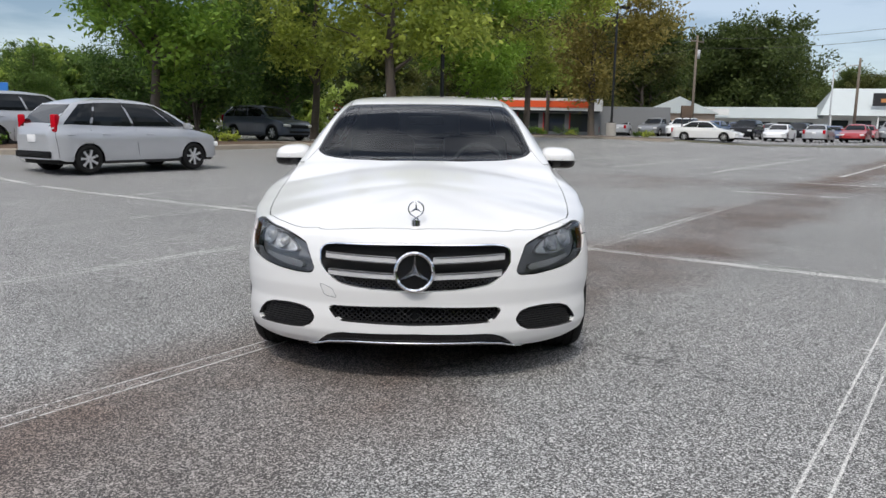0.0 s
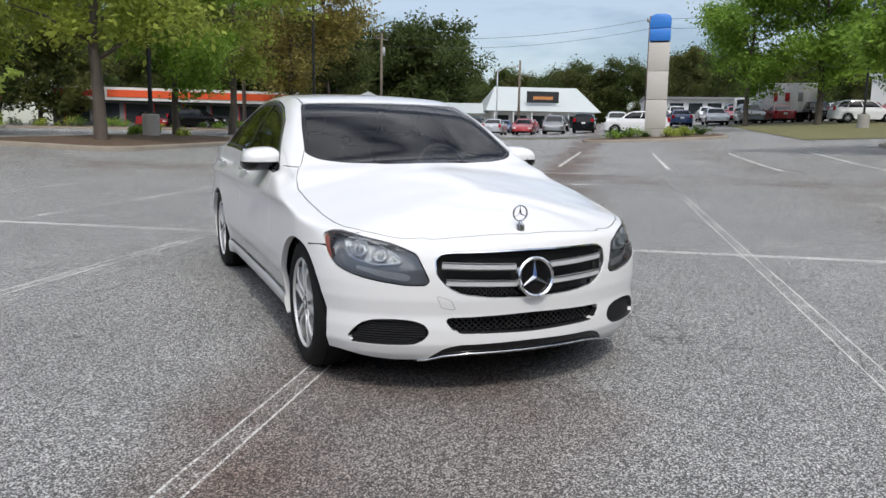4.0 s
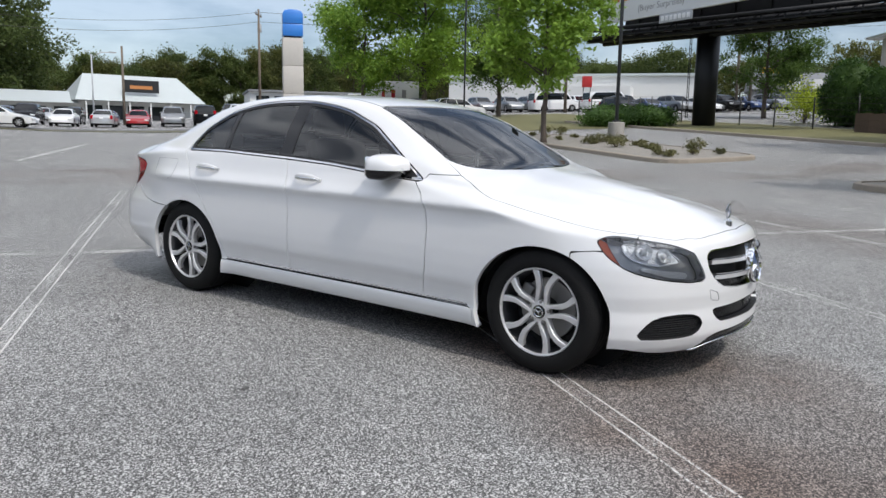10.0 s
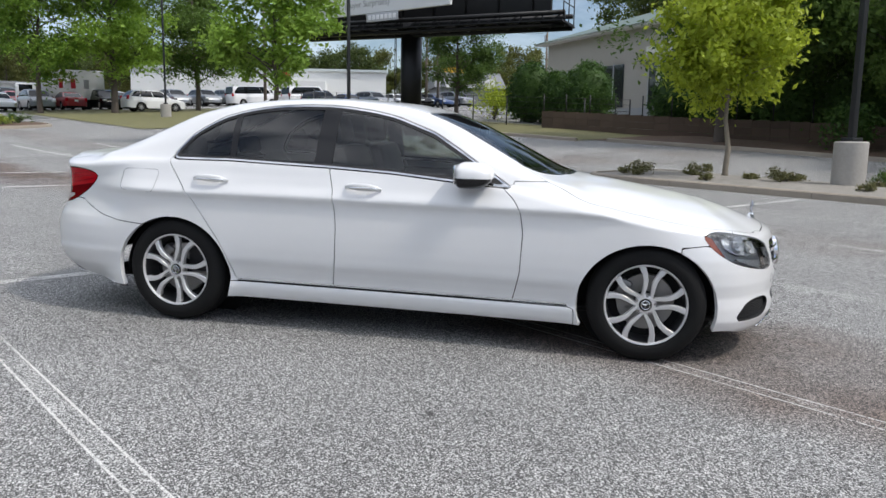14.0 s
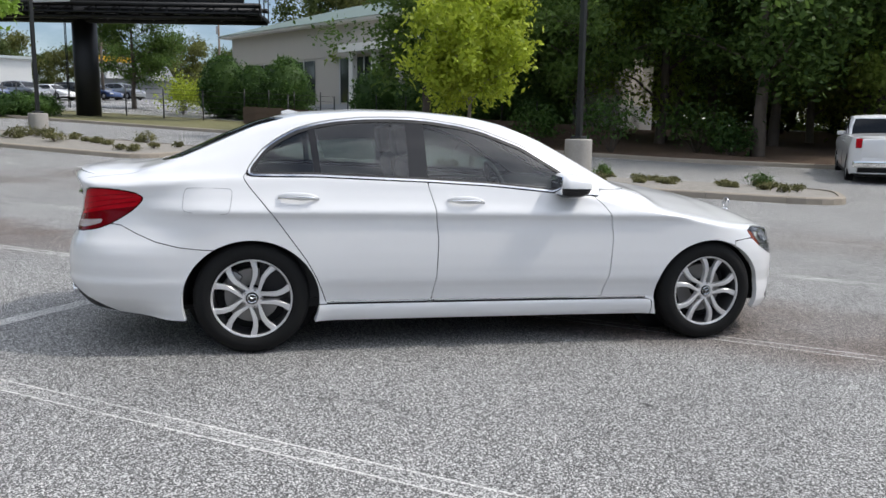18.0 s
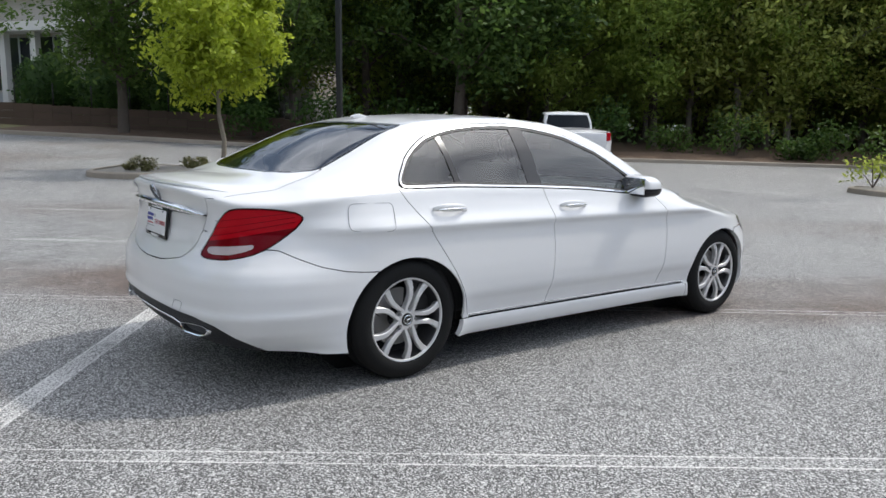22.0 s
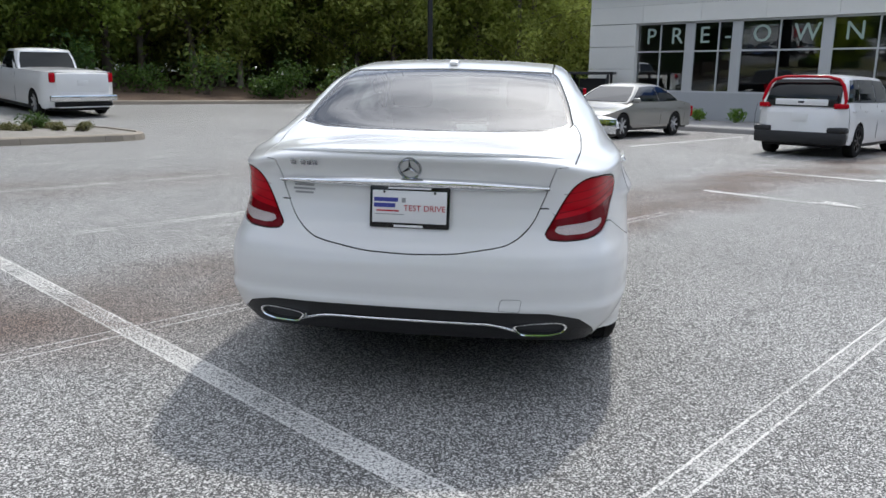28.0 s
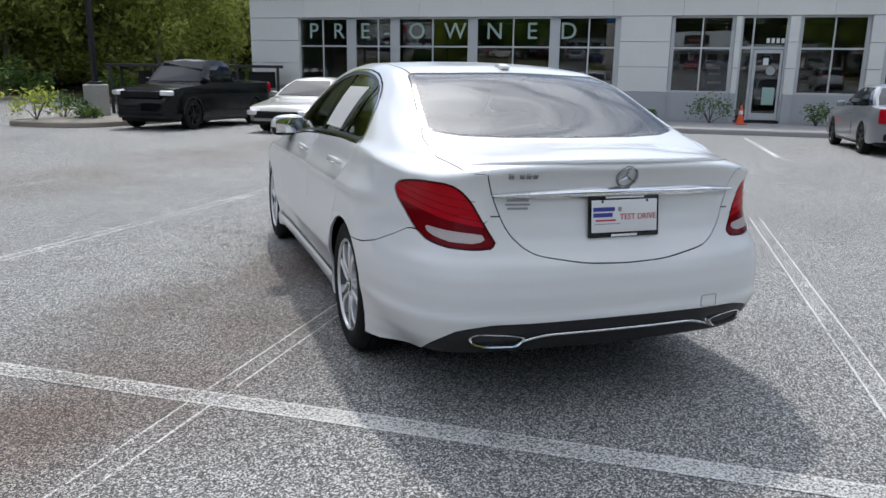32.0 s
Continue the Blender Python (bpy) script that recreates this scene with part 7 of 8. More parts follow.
    if "pickup" in kind:
        y0, y1 = -L / 2 + L * (s["cab"][3] + .01), L / 2 - .07
        zt2 = belt + .015
        # the bed is closed; its shaded inside is painted as a near-black plate
        part("bed", box_bm((-W * .40, y0, zt2 + .036), (W * .40, y1, zt2 + .05), .004), RUBBER_DARK, t, "flat dark plate standing in for the shaded open cargo bed")
        part("rear_bumper", box_bm((-W * .46, L / 2 - .03, .48), (W * .46, L / 2 + .10, .66), .03), CHROME if kind == "old_pickup" else P_BLACK, t, "metal step bumper")
        part("tailgate", box_bm((-W * .36, L / 2 - .02, .74), (W * .36, L / 2 + .012, belt + .01), .015), paint, t)
    return t


u1, u2 = (E1.x, E1.y), (E2.x, E2.y)
n1, n2 = (-E1.x, -E1.y), (-E2.x, -E2.y)
fit = vehicle("hatch", "hatchback_car", "silver compact hatchback with red upright tail lights", -7.1, 11.6, u1, P_SILVER, None, (.36, .07))
vehicle("suv", "suv_car", "slate grey suv parked along the planted kerb", -8.8, 32.4, u2, P_SLATE)
vehicle("suv", "suv_car", "silver suv parked behind the hatchback", -12.6, 17.6, u1, P_SILVER)
soul = vehicle("box_hatch", "hatchback_car", "white boxy hatchback with red-framed rear glass", -6.45, -12.4, n1, P_WHITE, DARK_ALLOY, (.10, .20))
vehicle("pickup", "pickup_truck", "black double-cab pickup by the showroom", .8, -18.2, u1, P_BLACK, DARK_ALLOY)
vehicle("old_sedan", "sedan_car_old", "champagne older sedan by the showroom", -2.3, -16.4, u1, P_BEIGE)
vehicle("sedan", "grey_sedan", "grey sedan parked at the showroom walk", -13.6, -7.9, n1, P_GREY, DARK_ALLOY)
vehicle("old_pickup", "pickup_truck", "old white pickup with a dark lower side", 16.0, -17.8, u2, P_WHITE, None, (.26, .10), scale=1.06)
for ob in (bpy.data.objects["sedan_car_old"], bpy.data.objects["grey_sedan"]):
    ob.name = "sedan_car"
# the boxy hatchback's red frame round the tailgate glass, dark skirt
arc = [(.0, 1.555), (.40, 1.55), (.60, 1.50), (.69, 1.40), (.745, 1.25), (.775, 1.10), (.74, 1.0), (.62, .955)]
hull = [Vector((x, 2.085 - .20 * max(0, z - 1.0) - .16 * abs(x) ** 3, z)) for x, z in arc]
hull = [Vector((-p.x, p.y, p.z)) for p in reversed(hull[1:])] + hull
part("tailgate_frame", tube_bm(hull, [.016, .028] + [.034] * 4 + [.026] * (len(hull) - 12) + [.034] * 4 + [.028, .016], 8), RED_LENS, soul, "glossy red frame round the rear glass")
part("rear_glass_lower", box_bm((-.66, 2.00, .98), (.66, 2.095, 1.22), .03), CAR_GLASS, soul, "dark lower tailgate glass")
part("tailgate_panel", box_bm((-.50, 2.05, 1.0), (.50, 2.112, 1.13), .04), P_WHITE, soul, "white tailgate panel")
part("tailgate_badge", box_bm((-.06, 2.10, 1.045), (.06, 2.118, 1.085), .012), TRIM_BLACK, soul)
part("skirt", box_bm((-.86, 1.9, .26), (.86, 2.14, .50), .05), TRIM_BLACK, soul, "black lower bumper")
part("skirt_corner", box_bm((.52, 1.9, .48), (.87, 2.125, .60), .04), TRIM_BLACK, soul)
part("skirt_corner", box_bm((-.87, 1.9, .48), (-.52, 2.125, .60), .04), TRIM_BLACK, soul)
# cars in the lots across the street
rnd = random.Random(9)
KINDS = [("sedan", P_WHITE, "white sedan in the lot across the street"), ("suv", P_BLACK, "black suv in the lot across the street"), ("sedan", P_SILVER, "silver sedan in the lot across the street"),
         ("suv", P_GREY, "grey suv in the lot across the street"), ("sedan", P_RED, "red sedan in the lot across the street"), ("suv", P_WHITE, "white suv in the lot across the street"), ("sedan", P_BLUE, "dark blue sedan in the lot across the street")]
protos = {}
def far_car(i, p, q, h, jit=.3):
    kind, pm, lab = KINDS[i % len(KINDS)]
    v = pq(p + rnd.uniform(-jit, jit), q + rnd.uniform(-.15, .15))
    if i % len(KINDS) not in protos:
        protos[i % len(KINDS)] = vehicle(kind, kind + "_car", lab, v.x, v.y, h, pm, None, None, None, False, None, "cars across the street")
        return
    copy_thing(protos[i % len(KINDS)], Matrix.LocRotScale(v, Euler((0, 0, math.atan2(h[0], -h[1]))), None))
seq = [0, 1, 4, 2, 3, 5, 6, 1, 0, 2, 4, 3, 1, 5, 2, 6, 0, 3, 4, 1]
for i in range(20):
    far_car(seq[i], 65, -33 + 2.75 * i, n1 if i % 3 else u1)
for i in range(15):
    far_car(seq[(i * 3) % 20], 78 + (i % 2) * .5, -24 + 3.0 * i, n1)
for i in range(12):
    far_car(seq[(i * 7 + 2) % 20], 72, 14 + 2.9 * i, n1)
for i in range(7):
    far_car(seq[(i * 5 + 1) % 20], 60, 38 + 3.0 * i, n1)
far_car(0, 51.8, -13.5, u2, 0); far_car(5, 58.5, 21, u2, 0); far_car(4, 56, -38, u2, 0); far_car(1, 56, -33, u2, 0); far_car(5, 53.0, 4.0, n2, 0); far_car(0, 58, -46, u1, 0); far_car(5, 57, -42.5, u1, 0)
v = pq(40, 47); far_car(5, 30, 44.5, n1, 0)
# box truck, vans
def box_truck(p, q, h):
    v = pq(p, q)
    t = empty("box_truck", Matrix.LocRotScale(v, Euler((0, 0, math.atan2(h[0], -h[1]))), None), "white box truck parked across the road", "truck")
    part("cargo_box", box_bm((-1.15, -1.2, .85), (1.15, 3.8, 3.3), .03), P_WHITE, t)
    part("cab", box_bm((-1.0, -3.0, .5), (1.0, -1.25, 2.1), .18), P_WHITE, t)
    part("windscreen", box_bm((-.85, -3.01, 1.35), (.85, -2.8, 1.95), .05), CAR_GLASS, t)
    for sgn in (1, -1):
        part("side_window", box_bm((sgn * 1.0 - .02, -2.7, 1.35), (sgn * 1.0 + .02, -1.7, 1.95), .02), CAR_GLASS, t)
        for yy in (-2.3, 2.4):
            bm = lathe_bm([(-.12, .25), (-.12, .42), (.12, .42), (.12, .25), (.10, .01)], 20); bm.transform(Matrix.Translation((sgn * .95, yy, .42))); part("wheel", bm, TYRE, t)
    for sgn in (1, -1):
        for yy, w, m in ((.3, .30, INK_RED), (1.2, .36, INK_RED), (2.2, .40, INK_GREY)):
            part("side_print", box_bm((sgn * 1.155 - .006, yy, 1.75), (sgn * 1.155 + .006, yy + w, 2.5), .002), m, t, "plain printed shape")
    part("chassis", box_bm((-.6, -2.9, .45), (.6, 3.7, .85), .03), RUBBER_DARK, t)
    return t
box_truck(67.5, 16.1, (-.62, .78))
for p, q in ((70, 36), (69, 42), (74, 20)):
    v = pq(p, q); vehicle("van", "van", "white van across the road", v.x, v.y, u2, P_WHITE, None, None, None, False)

# ================= buildings, signs, poles =================
PANEL_W = mat("white_wall_panel", (.76, .75, .71), .6, 0, .06, 1.5, .05, 40, rand=.05)
PANEL_G = mat("grey_wall_panel", (.42, .43, .445), .6, 0, .08, 2, .05, 40, rand=.05)
JOINT = mat("panel_joint", (.20, .20, .19), .8)
BLUE_FASCIA = mat("blue_fascia", (.02, .15, .62), .4, 0, .05, 2)
FRAME_W = mat("window_frame", (.55, .56, .57), .35, .3, .04, 6)
SHOP_GLASS = glass_mat("shop_glass", (.60, .64, .66), 0, 1.9)
LETTER = mat("window_letter", (.34, .44, .40), .6)
# dimness of the room behind the glass is put into this dark colour
DARK_ROOM = mat("shop_interior_dim", (.10, .10, .105), .8, 0, .4, .7)
CEIL_TILE = mat("shop_ceiling", (.40, .40, .40), .8)


def wbox(name, p0, p1, q0, q1, z0, z1, material, parent, label="", bevel=0.0):
    """Box set out in the lot's axes."""
    m = Matrix(((E1.x, E2.x, 0, 0), (E1.y, E2.y, 0, 0), (0, 0, 1, 0), (0, 0, 0, 1)))
    bm = box_bm((min(p0, p1), min(q0, q1), z0), (max(p0, p1), max(q0, q1), z1), bevel)
    bm.transform(m)
    bmesh.ops.recalc_face_normals(bm, faces=bm.faces[:])
    return part(name, bm, material, parent, label, False)


SHOW = empty("showroom_building", None, "white panelled showroom with large dark windows and blue fascia", "building")
PF, Z0, ZT = -24.2, -.95, 4.65
BAYS = [(12.85, .05), (-1.70, -3.87), (-4.05, -5.60), (-5.92, -8.15), (-8.6, -13.0)]
solid = [(15.0, 12.85), (.05, -1.70), (-3.87, -4.05), (-5.60, -5.92), (-8.15, -8.6), (-13.0, -26.0)]
for a, b in solid:
    n = 4
    for i in range(n):
        z0, z1 = .62 + (3.27 - .62) * i / 3, .62 + (3.27 - .62) * (i + 1) / 3
        if i < 3:
            wbox("wall_panel", PF, PF - .35, a, b, z0 + .008, z1 - .008, PANEL_W, SHOW)
    wbox("plinth", PF + .03, PF - .35, a, b, Z0, .615, PANEL_G, SHOW)
wbox("wall_core", PF - .05, PF - .34, 14.98, -25.98, 3.28, ZT, JOINT, SHOW)
for i in range(17):
    a = 15.0 - i * 2.44
    wbox("parapet_panel", PF, PF - .06, a, a - 2.43, 3.285, 3.95, PANEL_W, SHOW)
    wbox("parapet_panel", PF, PF - .06, a, a - 2.43, 3.96, ZT, PANEL_W, SHOW)
wbox("fascia", PF + .45, PF - .6, 15.45, -26.3, ZT + .002, ZT + .55, BLUE_FASCIA, SHOW, "bright blue metal fascia", .02)
wbox("roof", PF - .6, PF - 22, 15.2, -26.2, ZT + .1, ZT + .5, PANEL_G, SHOW)
wbox("side_wall", PF - .35, PF - 22, 15.0, 14.7, Z0, ZT, PANEL_W, SHOW)
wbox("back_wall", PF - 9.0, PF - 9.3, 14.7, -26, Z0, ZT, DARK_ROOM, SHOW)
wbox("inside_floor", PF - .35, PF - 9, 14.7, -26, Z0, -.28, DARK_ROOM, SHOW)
wbox("inside_ceiling", PF - .35, PF - 9, 14.7, -26, 3.5, 3.6, CEIL_TILE, SHOW)
for i, q in enumerate((11, 7.2, 3.2, -2.6, -5.0, -7.0)):
    lamp = wbox("ceiling_lamp", PF - 2.4, PF - 2.55, q + .6, q - .6, 3.44, 3.47, mat("lamp_glow", (1, 1, 1), .5, emit=(1, .97, .9, 2.5)) if i == 0 else bpy.data.materials["lamp_glow"], SHOW, "lit ceiling tube")
for i, q in enumerate((10.2, 6.5, 2.0, -2.9, -7.2)):
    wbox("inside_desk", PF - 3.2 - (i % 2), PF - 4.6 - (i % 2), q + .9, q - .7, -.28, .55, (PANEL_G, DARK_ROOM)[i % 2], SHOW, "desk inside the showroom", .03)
# window bays: sill wall, frames, panes
def bay(qa, qb, cols, z0=.66, z1=3.26, bar=2.18, door=None):
    w = empty("window", None, "large dark shop window in pale frames"); w.parent = SHOW
    pr = PF - .22
    if door is None:
        wbox("sill_wall", PF - .05, PF - .34, qa, qb, Z0, z0 - .03, PANEL_G, w)
    qs = list(cols)
    wbox("frame_head", pr + .05, pr - .05, qa, qb, z1 - .05, z1 + .03, FRAME_W, w)
    wbox("frame_sill", pr + .07, pr - .05, qa, qb, z0 - .03, z0 + .03, FRAME_W, w)
    wbox("frame_bar", pr + .045, pr - .045, qa, qb, bar - .03, bar + .03, FRAME_W, w)
    for q, wd in qs:
        wbox("frame_post", pr + .05, pr - .05, q + wd, q - wd, z0, z1, FRAME_W, w)
    cs = [qa] + [q for q, _ in qs] + [qb]
    ed = [0.03] + [wd for _, wd in qs] + [.03]
    for i in range(len(cs) - 1):
        a, b = cs[i] - ed[i], cs[i + 1] + ed[i + 1]
        if a - b < .05:
            continue
        wbox("pane", pr + .004, pr - .004, a, b, z0 + .03, bar - .03, SHOP_GLASS, w, "dark shop glass")
        wbox("pane", pr + .004, pr - .004, a, b, bar + .03, z1 - .05, SHOP_GLASS, w, "dark shop glass")
    return w
bay(12.85, .05, [(11.83, .025), (10.60, .20), (9.45, .025), (8.75, .19), (7.20, .025), (5.60, .19), (4.02, .025), (2.45, .19), (1.20, .025), (.16, .10)])
bay(-1.70, -3.87, [(-1.78, .06), (-2.78, .025), (-3.80, .06)])
bay(-5.92, -8.15, [(-6.0, .06), (-7.05, .025), (-8.08, .06)])
bay(-8.6, -13.0, [(-8.7, .08), (-10.1, .025), (-11.5, .05), (-12.3, .025)])
DOOR = empty("entrance_door", None, "aluminium glass entrance door with notices"); DOOR.parent = SHOW
pr = PF - .2
for q0, q1, z0, z1 in ((-4.05, -4.13, -.3, 3.3), (-5.52, -5.60, -.3, 3.3), (-4.13, -5.52, 3.2, 3.3), (-4.13, -5.52, 2.16, 2.24), (-4.44, -4.52, -.3, 2.16), (-4.44, -4.50, 2.24, 3.2)):
    wbox("door_frame", pr + .05, pr - .05, q0, q1, z0, z1, FRAME_W, DOOR)
for q0, q1, z0, z1 in ((-4.54, -4.64, -.28, 2.14), (-5.42, -5.50, -.28, 2.14), (-4.64, -5.42, 2.02, 2.14), (-4.64, -5.42, -.28, -.05)):
    wbox("door_leaf_frame", pr + .03, pr - .03, q0, q1, z0, z1, FRAME_W, DOOR)
for q0, q1, z0, z1 in ((-4.64, -5.42, -.05, 2.02), (-4.13, -4.44, -.2, 2.16), (-4.13, -4.44, 2.24, 3.2), (-4.50, -5.52, 2.24, 3.2)):
    wbox("pane", pr + .004, pr - .004, q0, q1, z0, z1, SHOP_GLASS, DOOR)
wbox("door_pull", pr + .10, pr + .07, -4.60, -4.63, .75, 1.15, CHROME, DOOR, "steel pull handle")
wbox("notice", pr + .016, pr + .008, -4.95, -5.35, .25, .85, mat("green_notice", (.35, .50, .44), .6), DOOR, "pale green notice sheet")
wbox("notice", pr + .016, pr + .008, -4.88, -5.05, 1.62, 1.85, WHITE_PLASTIC, DOOR, "small white notice")
bm = lathe_bm([(-.004, .15), (.004, .15), (.004, .001)], 20, "Z"); bm.transform(Matrix.Translation(Vector((0, 0, 1.42)) + E1 * (pr + .012) + E2 * -5.15) @ pose(0, 0, 0, 90, 0, math.degrees(TH) + 90)); part("notice", bm, mat("grey_sticker", (.4, .42, .42), .6), DOOR, "round grey sticker")
for i in range(4):
    wbox("number_bar", pr + .03, pr + .01, -4.92 - .16 * i, -5.02 - .16 * i, 2.36, 2.52, WHITE_PLASTIC, DOOR, "white number bar")
wbox("poster", PF - .30, PF - .31, -2.95, -3.70, .72, 1.72, mat("blue_poster", (.05, .13, .30), .5, 0, .5, 5), SHOW, "blue window poster")
for zz, w_ in ((1.45, .3), (1.25, .4), (.95, .45)):
    wbox("poster_bar", PF - .285, PF - .292, -3.32 + w_ / 2, -3.32 - w_ / 2, zz, zz + .08, WHITE_PLASTIC, SHOW, "pale printed bar")
for ch, q in (("P", 12.25), ("R", 11.15), ("E", 10.02), ("-", 9.10), ("O", 7.85), ("W", 6.30), ("N", 4.75), ("E", 3.32), ("D", 1.95)):
    base = E1 * (PF - .20) + E2 * q + Vector((0, 0, 2.74))
    rot = Matrix(((-E2.x, 0, E1.x, 0), (-E2.y, 0, E1.y, 0), (0, 1, 0, 0), (0, 0, 0, 1)))
    text_ob("letter", ch, .86, Matrix.Translation(base) @ rot, LETTER, SHOW, .01, "pale block letter on the glass", "CENTER")
# walk before the showroom
tagged(sheet("sidewalk", -24.2, -18.6, -26, 15.5, .13, WALK, "concrete walk before the showroom", "pavement", 2.0), "", "", "", "structure")
t = empty("kerb", None, "grey kerb of the showroom walk", "kerb", "", "structure")
for i in range(14):
    a, b = 15.5 - 2.96 * i, 15.5 - 2.96 * (i + 1) + .01
    verts = [pq(-18.6 + o, q, u) for q in (a, b) for o, u in ((.15, -.05), (.13, .12), (.10, .15), (-.02, .15), (-.03, -.05))]
    mesh_ob("kerb_block", verts, [(0, 1, 6, 5), (1, 2, 7, 6), (2, 3, 8, 7), (3, 4, 9, 8), (0, 4, 3, 2, 1), (5, 6, 7, 8, 9)], WALK, t)
for q, r in ((13.5, .5), (9.5, .3), (8.0, .35), (6.6, .4), (4.8, .4), (3.2, .45), (1.4, .45), (.0, .4), (-1.1, .3), (-3.2, .75), (-6.6, .55), (-8.5, .5)):
    v = pq(-23.2, q, .12)
    shrub(v.x, v.y, v.z, r, r * 1.5, LEAF_FRESH if q > 2 else LEAF_DEEP, "small shrub before the showroom wall", 500, .05, "low_shrub", 20)
v = pq(-22.6, -4.15, .14)
cone = empty("traffic_cone", Matrix.Translation(v), "orange traffic cone by the entrance", "traffic cone")
ORANGE = mat("cone_orange", (.75, .10, .03), .5)
part("cone_base", box_bm((-.17, -.17, 0), (.17, .17, .03), .01), ORANGE, cone)
part("cone_body", lathe_bm([(.03, .13), (.30, .075), (.62, .03), (.63, .001)], 20, "Z"), ORANGE, cone)
part("cone_band", lathe_bm([(.33, .074), (.46, .054)], 20, "Z"), WHITE_PLASTIC, cone, "white band")

# dark trailer frames behind the black pickup
rack = empty("trailer", Matrix.Translation(pq(-21.5, 15.8)) @ pose(0, 0, 0, 0, 0, math.degrees(TH) - 62), "dark steel flatbed trailer with upright frames", "trailer")
part("deck", box_bm((-3.2, -1.1, 1.75), (3.2, 1.1, 1.86), .01), TRIM_BLACK, rack)
for x in (-3.0, -1.5, 0, 1.5, 3.0):
    for yy in (-1.05, 1.05):
        part("post", box_bm((x - .05, yy - .05, 0), (x + .05, yy + .05, 1.76), .01), TRIM_BLACK, rack)
for x in (-2.4, -1.2, .2, 1.6):
    part("crate", box_bm((x - .5, -.8, 1.0), (x + .5, .8, 1.6), .02), RUBBER_DARK, rack)
part("brace", tube_bm([(-3.0, -1.05, .4), (3.0, -1.05, 1.7)], .035, 6), TRIM_BLACK, rack)

# lamp posts with concrete feet
POLE = mat("lamp_pole", (.022, .024, .026), .5, .3, .1, 8)
def lamp_post(x, y, zg, height=9.5, r=.34, foot=.95, turn=0.0, label="black lamp post on a round concrete foot"):
    t = empty("lamp_post", Matrix.LocRotScale((x, y, zg), Euler((0, 0, turn)), None), label, "lamp post", "lamp posts")
    part("foot", lathe_bm([(-.4, r), (foot - .03, r), (foot, r - .03), (foot, .001)], 32, "Z"), CONCRETE, t, "stained concrete foot")
    part("pole", box_bm((-.065, -.065, foot), (.065, .065, height), .01), POLE, t)
    part("base_plate", box_bm((-.15, -.15, foot), (.15, .15, foot + .08), .015), POLE, t)
    for sgn in (1, -1):
        part("arm", box_bm((min(0, sgn * .5), -.03, height - .25), (max(0, sgn * .5), .03, height - .17), .01), POLE, t)
        part("lamp_head", box_bm((sgn * .75 - .35, -.2, height - .3), (sgn * .75 + .35, .2, height - .1), .04), POLE, t)
    return t
lamp_post(12.85, -6.15, .24, 9.5, .34, .95, .6)
lamp_post(25.95, 9.9, .84, 9.5, .34, 1.03, .6)
lamp_post(42.9, 29.4, terrain(42.9, 29.4), 10, .36, .9, .6)
lamp_post(3.6, -19.5, terrain(3.6, -19.5) + .12, 9.5, .34, .98, .6)
lamp_post(-.1, 28.7, terrain(-.1, 28.7) + .12, 9.5, .34, .95, .6)
lamp_post(12.3, 51.0, terrain(12.3, 51.0) + .1, 9.5, .36, 1.0, .6)

# tall dealership pylon
STONE = mat("pylon_cladding", (.50, .47, .43), .7, 0, .12, 1.2, .1, 40, rand=.08)
pyl = empty("pylon_sign", Matrix.Translation((28.4, 32.06, 1.0)) @ pose(0, 0, 0, 0, 0, -38), "tall pale stone pylon with a blue sign cap", "sign")
for z0, z1 in ((.0, .85), (.87, 2.55), (2.57, 4.2), (4.22, 5.85)):
    part("cladding_panel", box_bm((-.60, -.42, z0), (.60, .42, z1), .015), STONE if z0 > .5 else CONCRETE, pyl)
PYL_BLUE = mat("sign_blue", (.03, .20, .62), .3, 0, .06, 2, coat=.5)
part("cap_joint", box_bm((-.5, -.36, 5.85), (.5, .36, 5.95), .01), RUBBER_DARK, pyl)
part("blue_cap", box_bm((-.60, -.42, 5.95), (.60, .42, 6.66), .05), PYL_BLUE, pyl, "blue sign panel")
bm = prism_bm([(-.60, 6.68), (.60, 6.68), (.60, 7.25), (.50, 7.42), (.25, 7.50), (-.25, 7.50), (-.50, 7.42), (-.60, 7.25)], -.42, .42, "Y", bevel=.04); part("blue_cap_top", bm, PYL_BLUE, pyl, "blue rounded sign top")
for zz, w_ in ((6.9, .34), (6.75, .16), (6.35, .36)):
    part("logo_shape", box_bm((.602, -w_ / 2, zz), (.61, w_ / 2, zz + .12), .002), WHITE_PLASTIC, pyl, "white plain sign shape")

# billboard
STEEL_B = mat("billboard_steel", (.012, .012, .013), .5, .4, .1, 4)
BB = empty("billboard", None, "large roadside billboard on a single black steel post", "billboard")
part("post", tube_bm([(44.9, 12.3, terrain(44.9, 12.3) - .5), (44.9, 12.3, 8.4)], .70, 24), STEEL_B, BB)
def beam(name, a, b, r=.1, material=None, label=""):
    return part(name, tube_bm([a, b], r, 6), material or STEEL_B, BB, label)
L0, R0 = Vector((45.0, 20.0, 0)), Vector((41.4, 1.8, 0))
ax = (R0 - L0).normalized(); dp = Vector((ax.y, -ax.x, 0))
if dp.dot(Vector((-1, 0, 0))) < 0:
    dp = -dp
for dz in (7.65, 8.35):
    for o in (-.9, .9):
        beam("girder", L0 + dp * o + Vector((0, 0, dz)), R0 + dp * o + Vector((0, 0, dz)), .14)
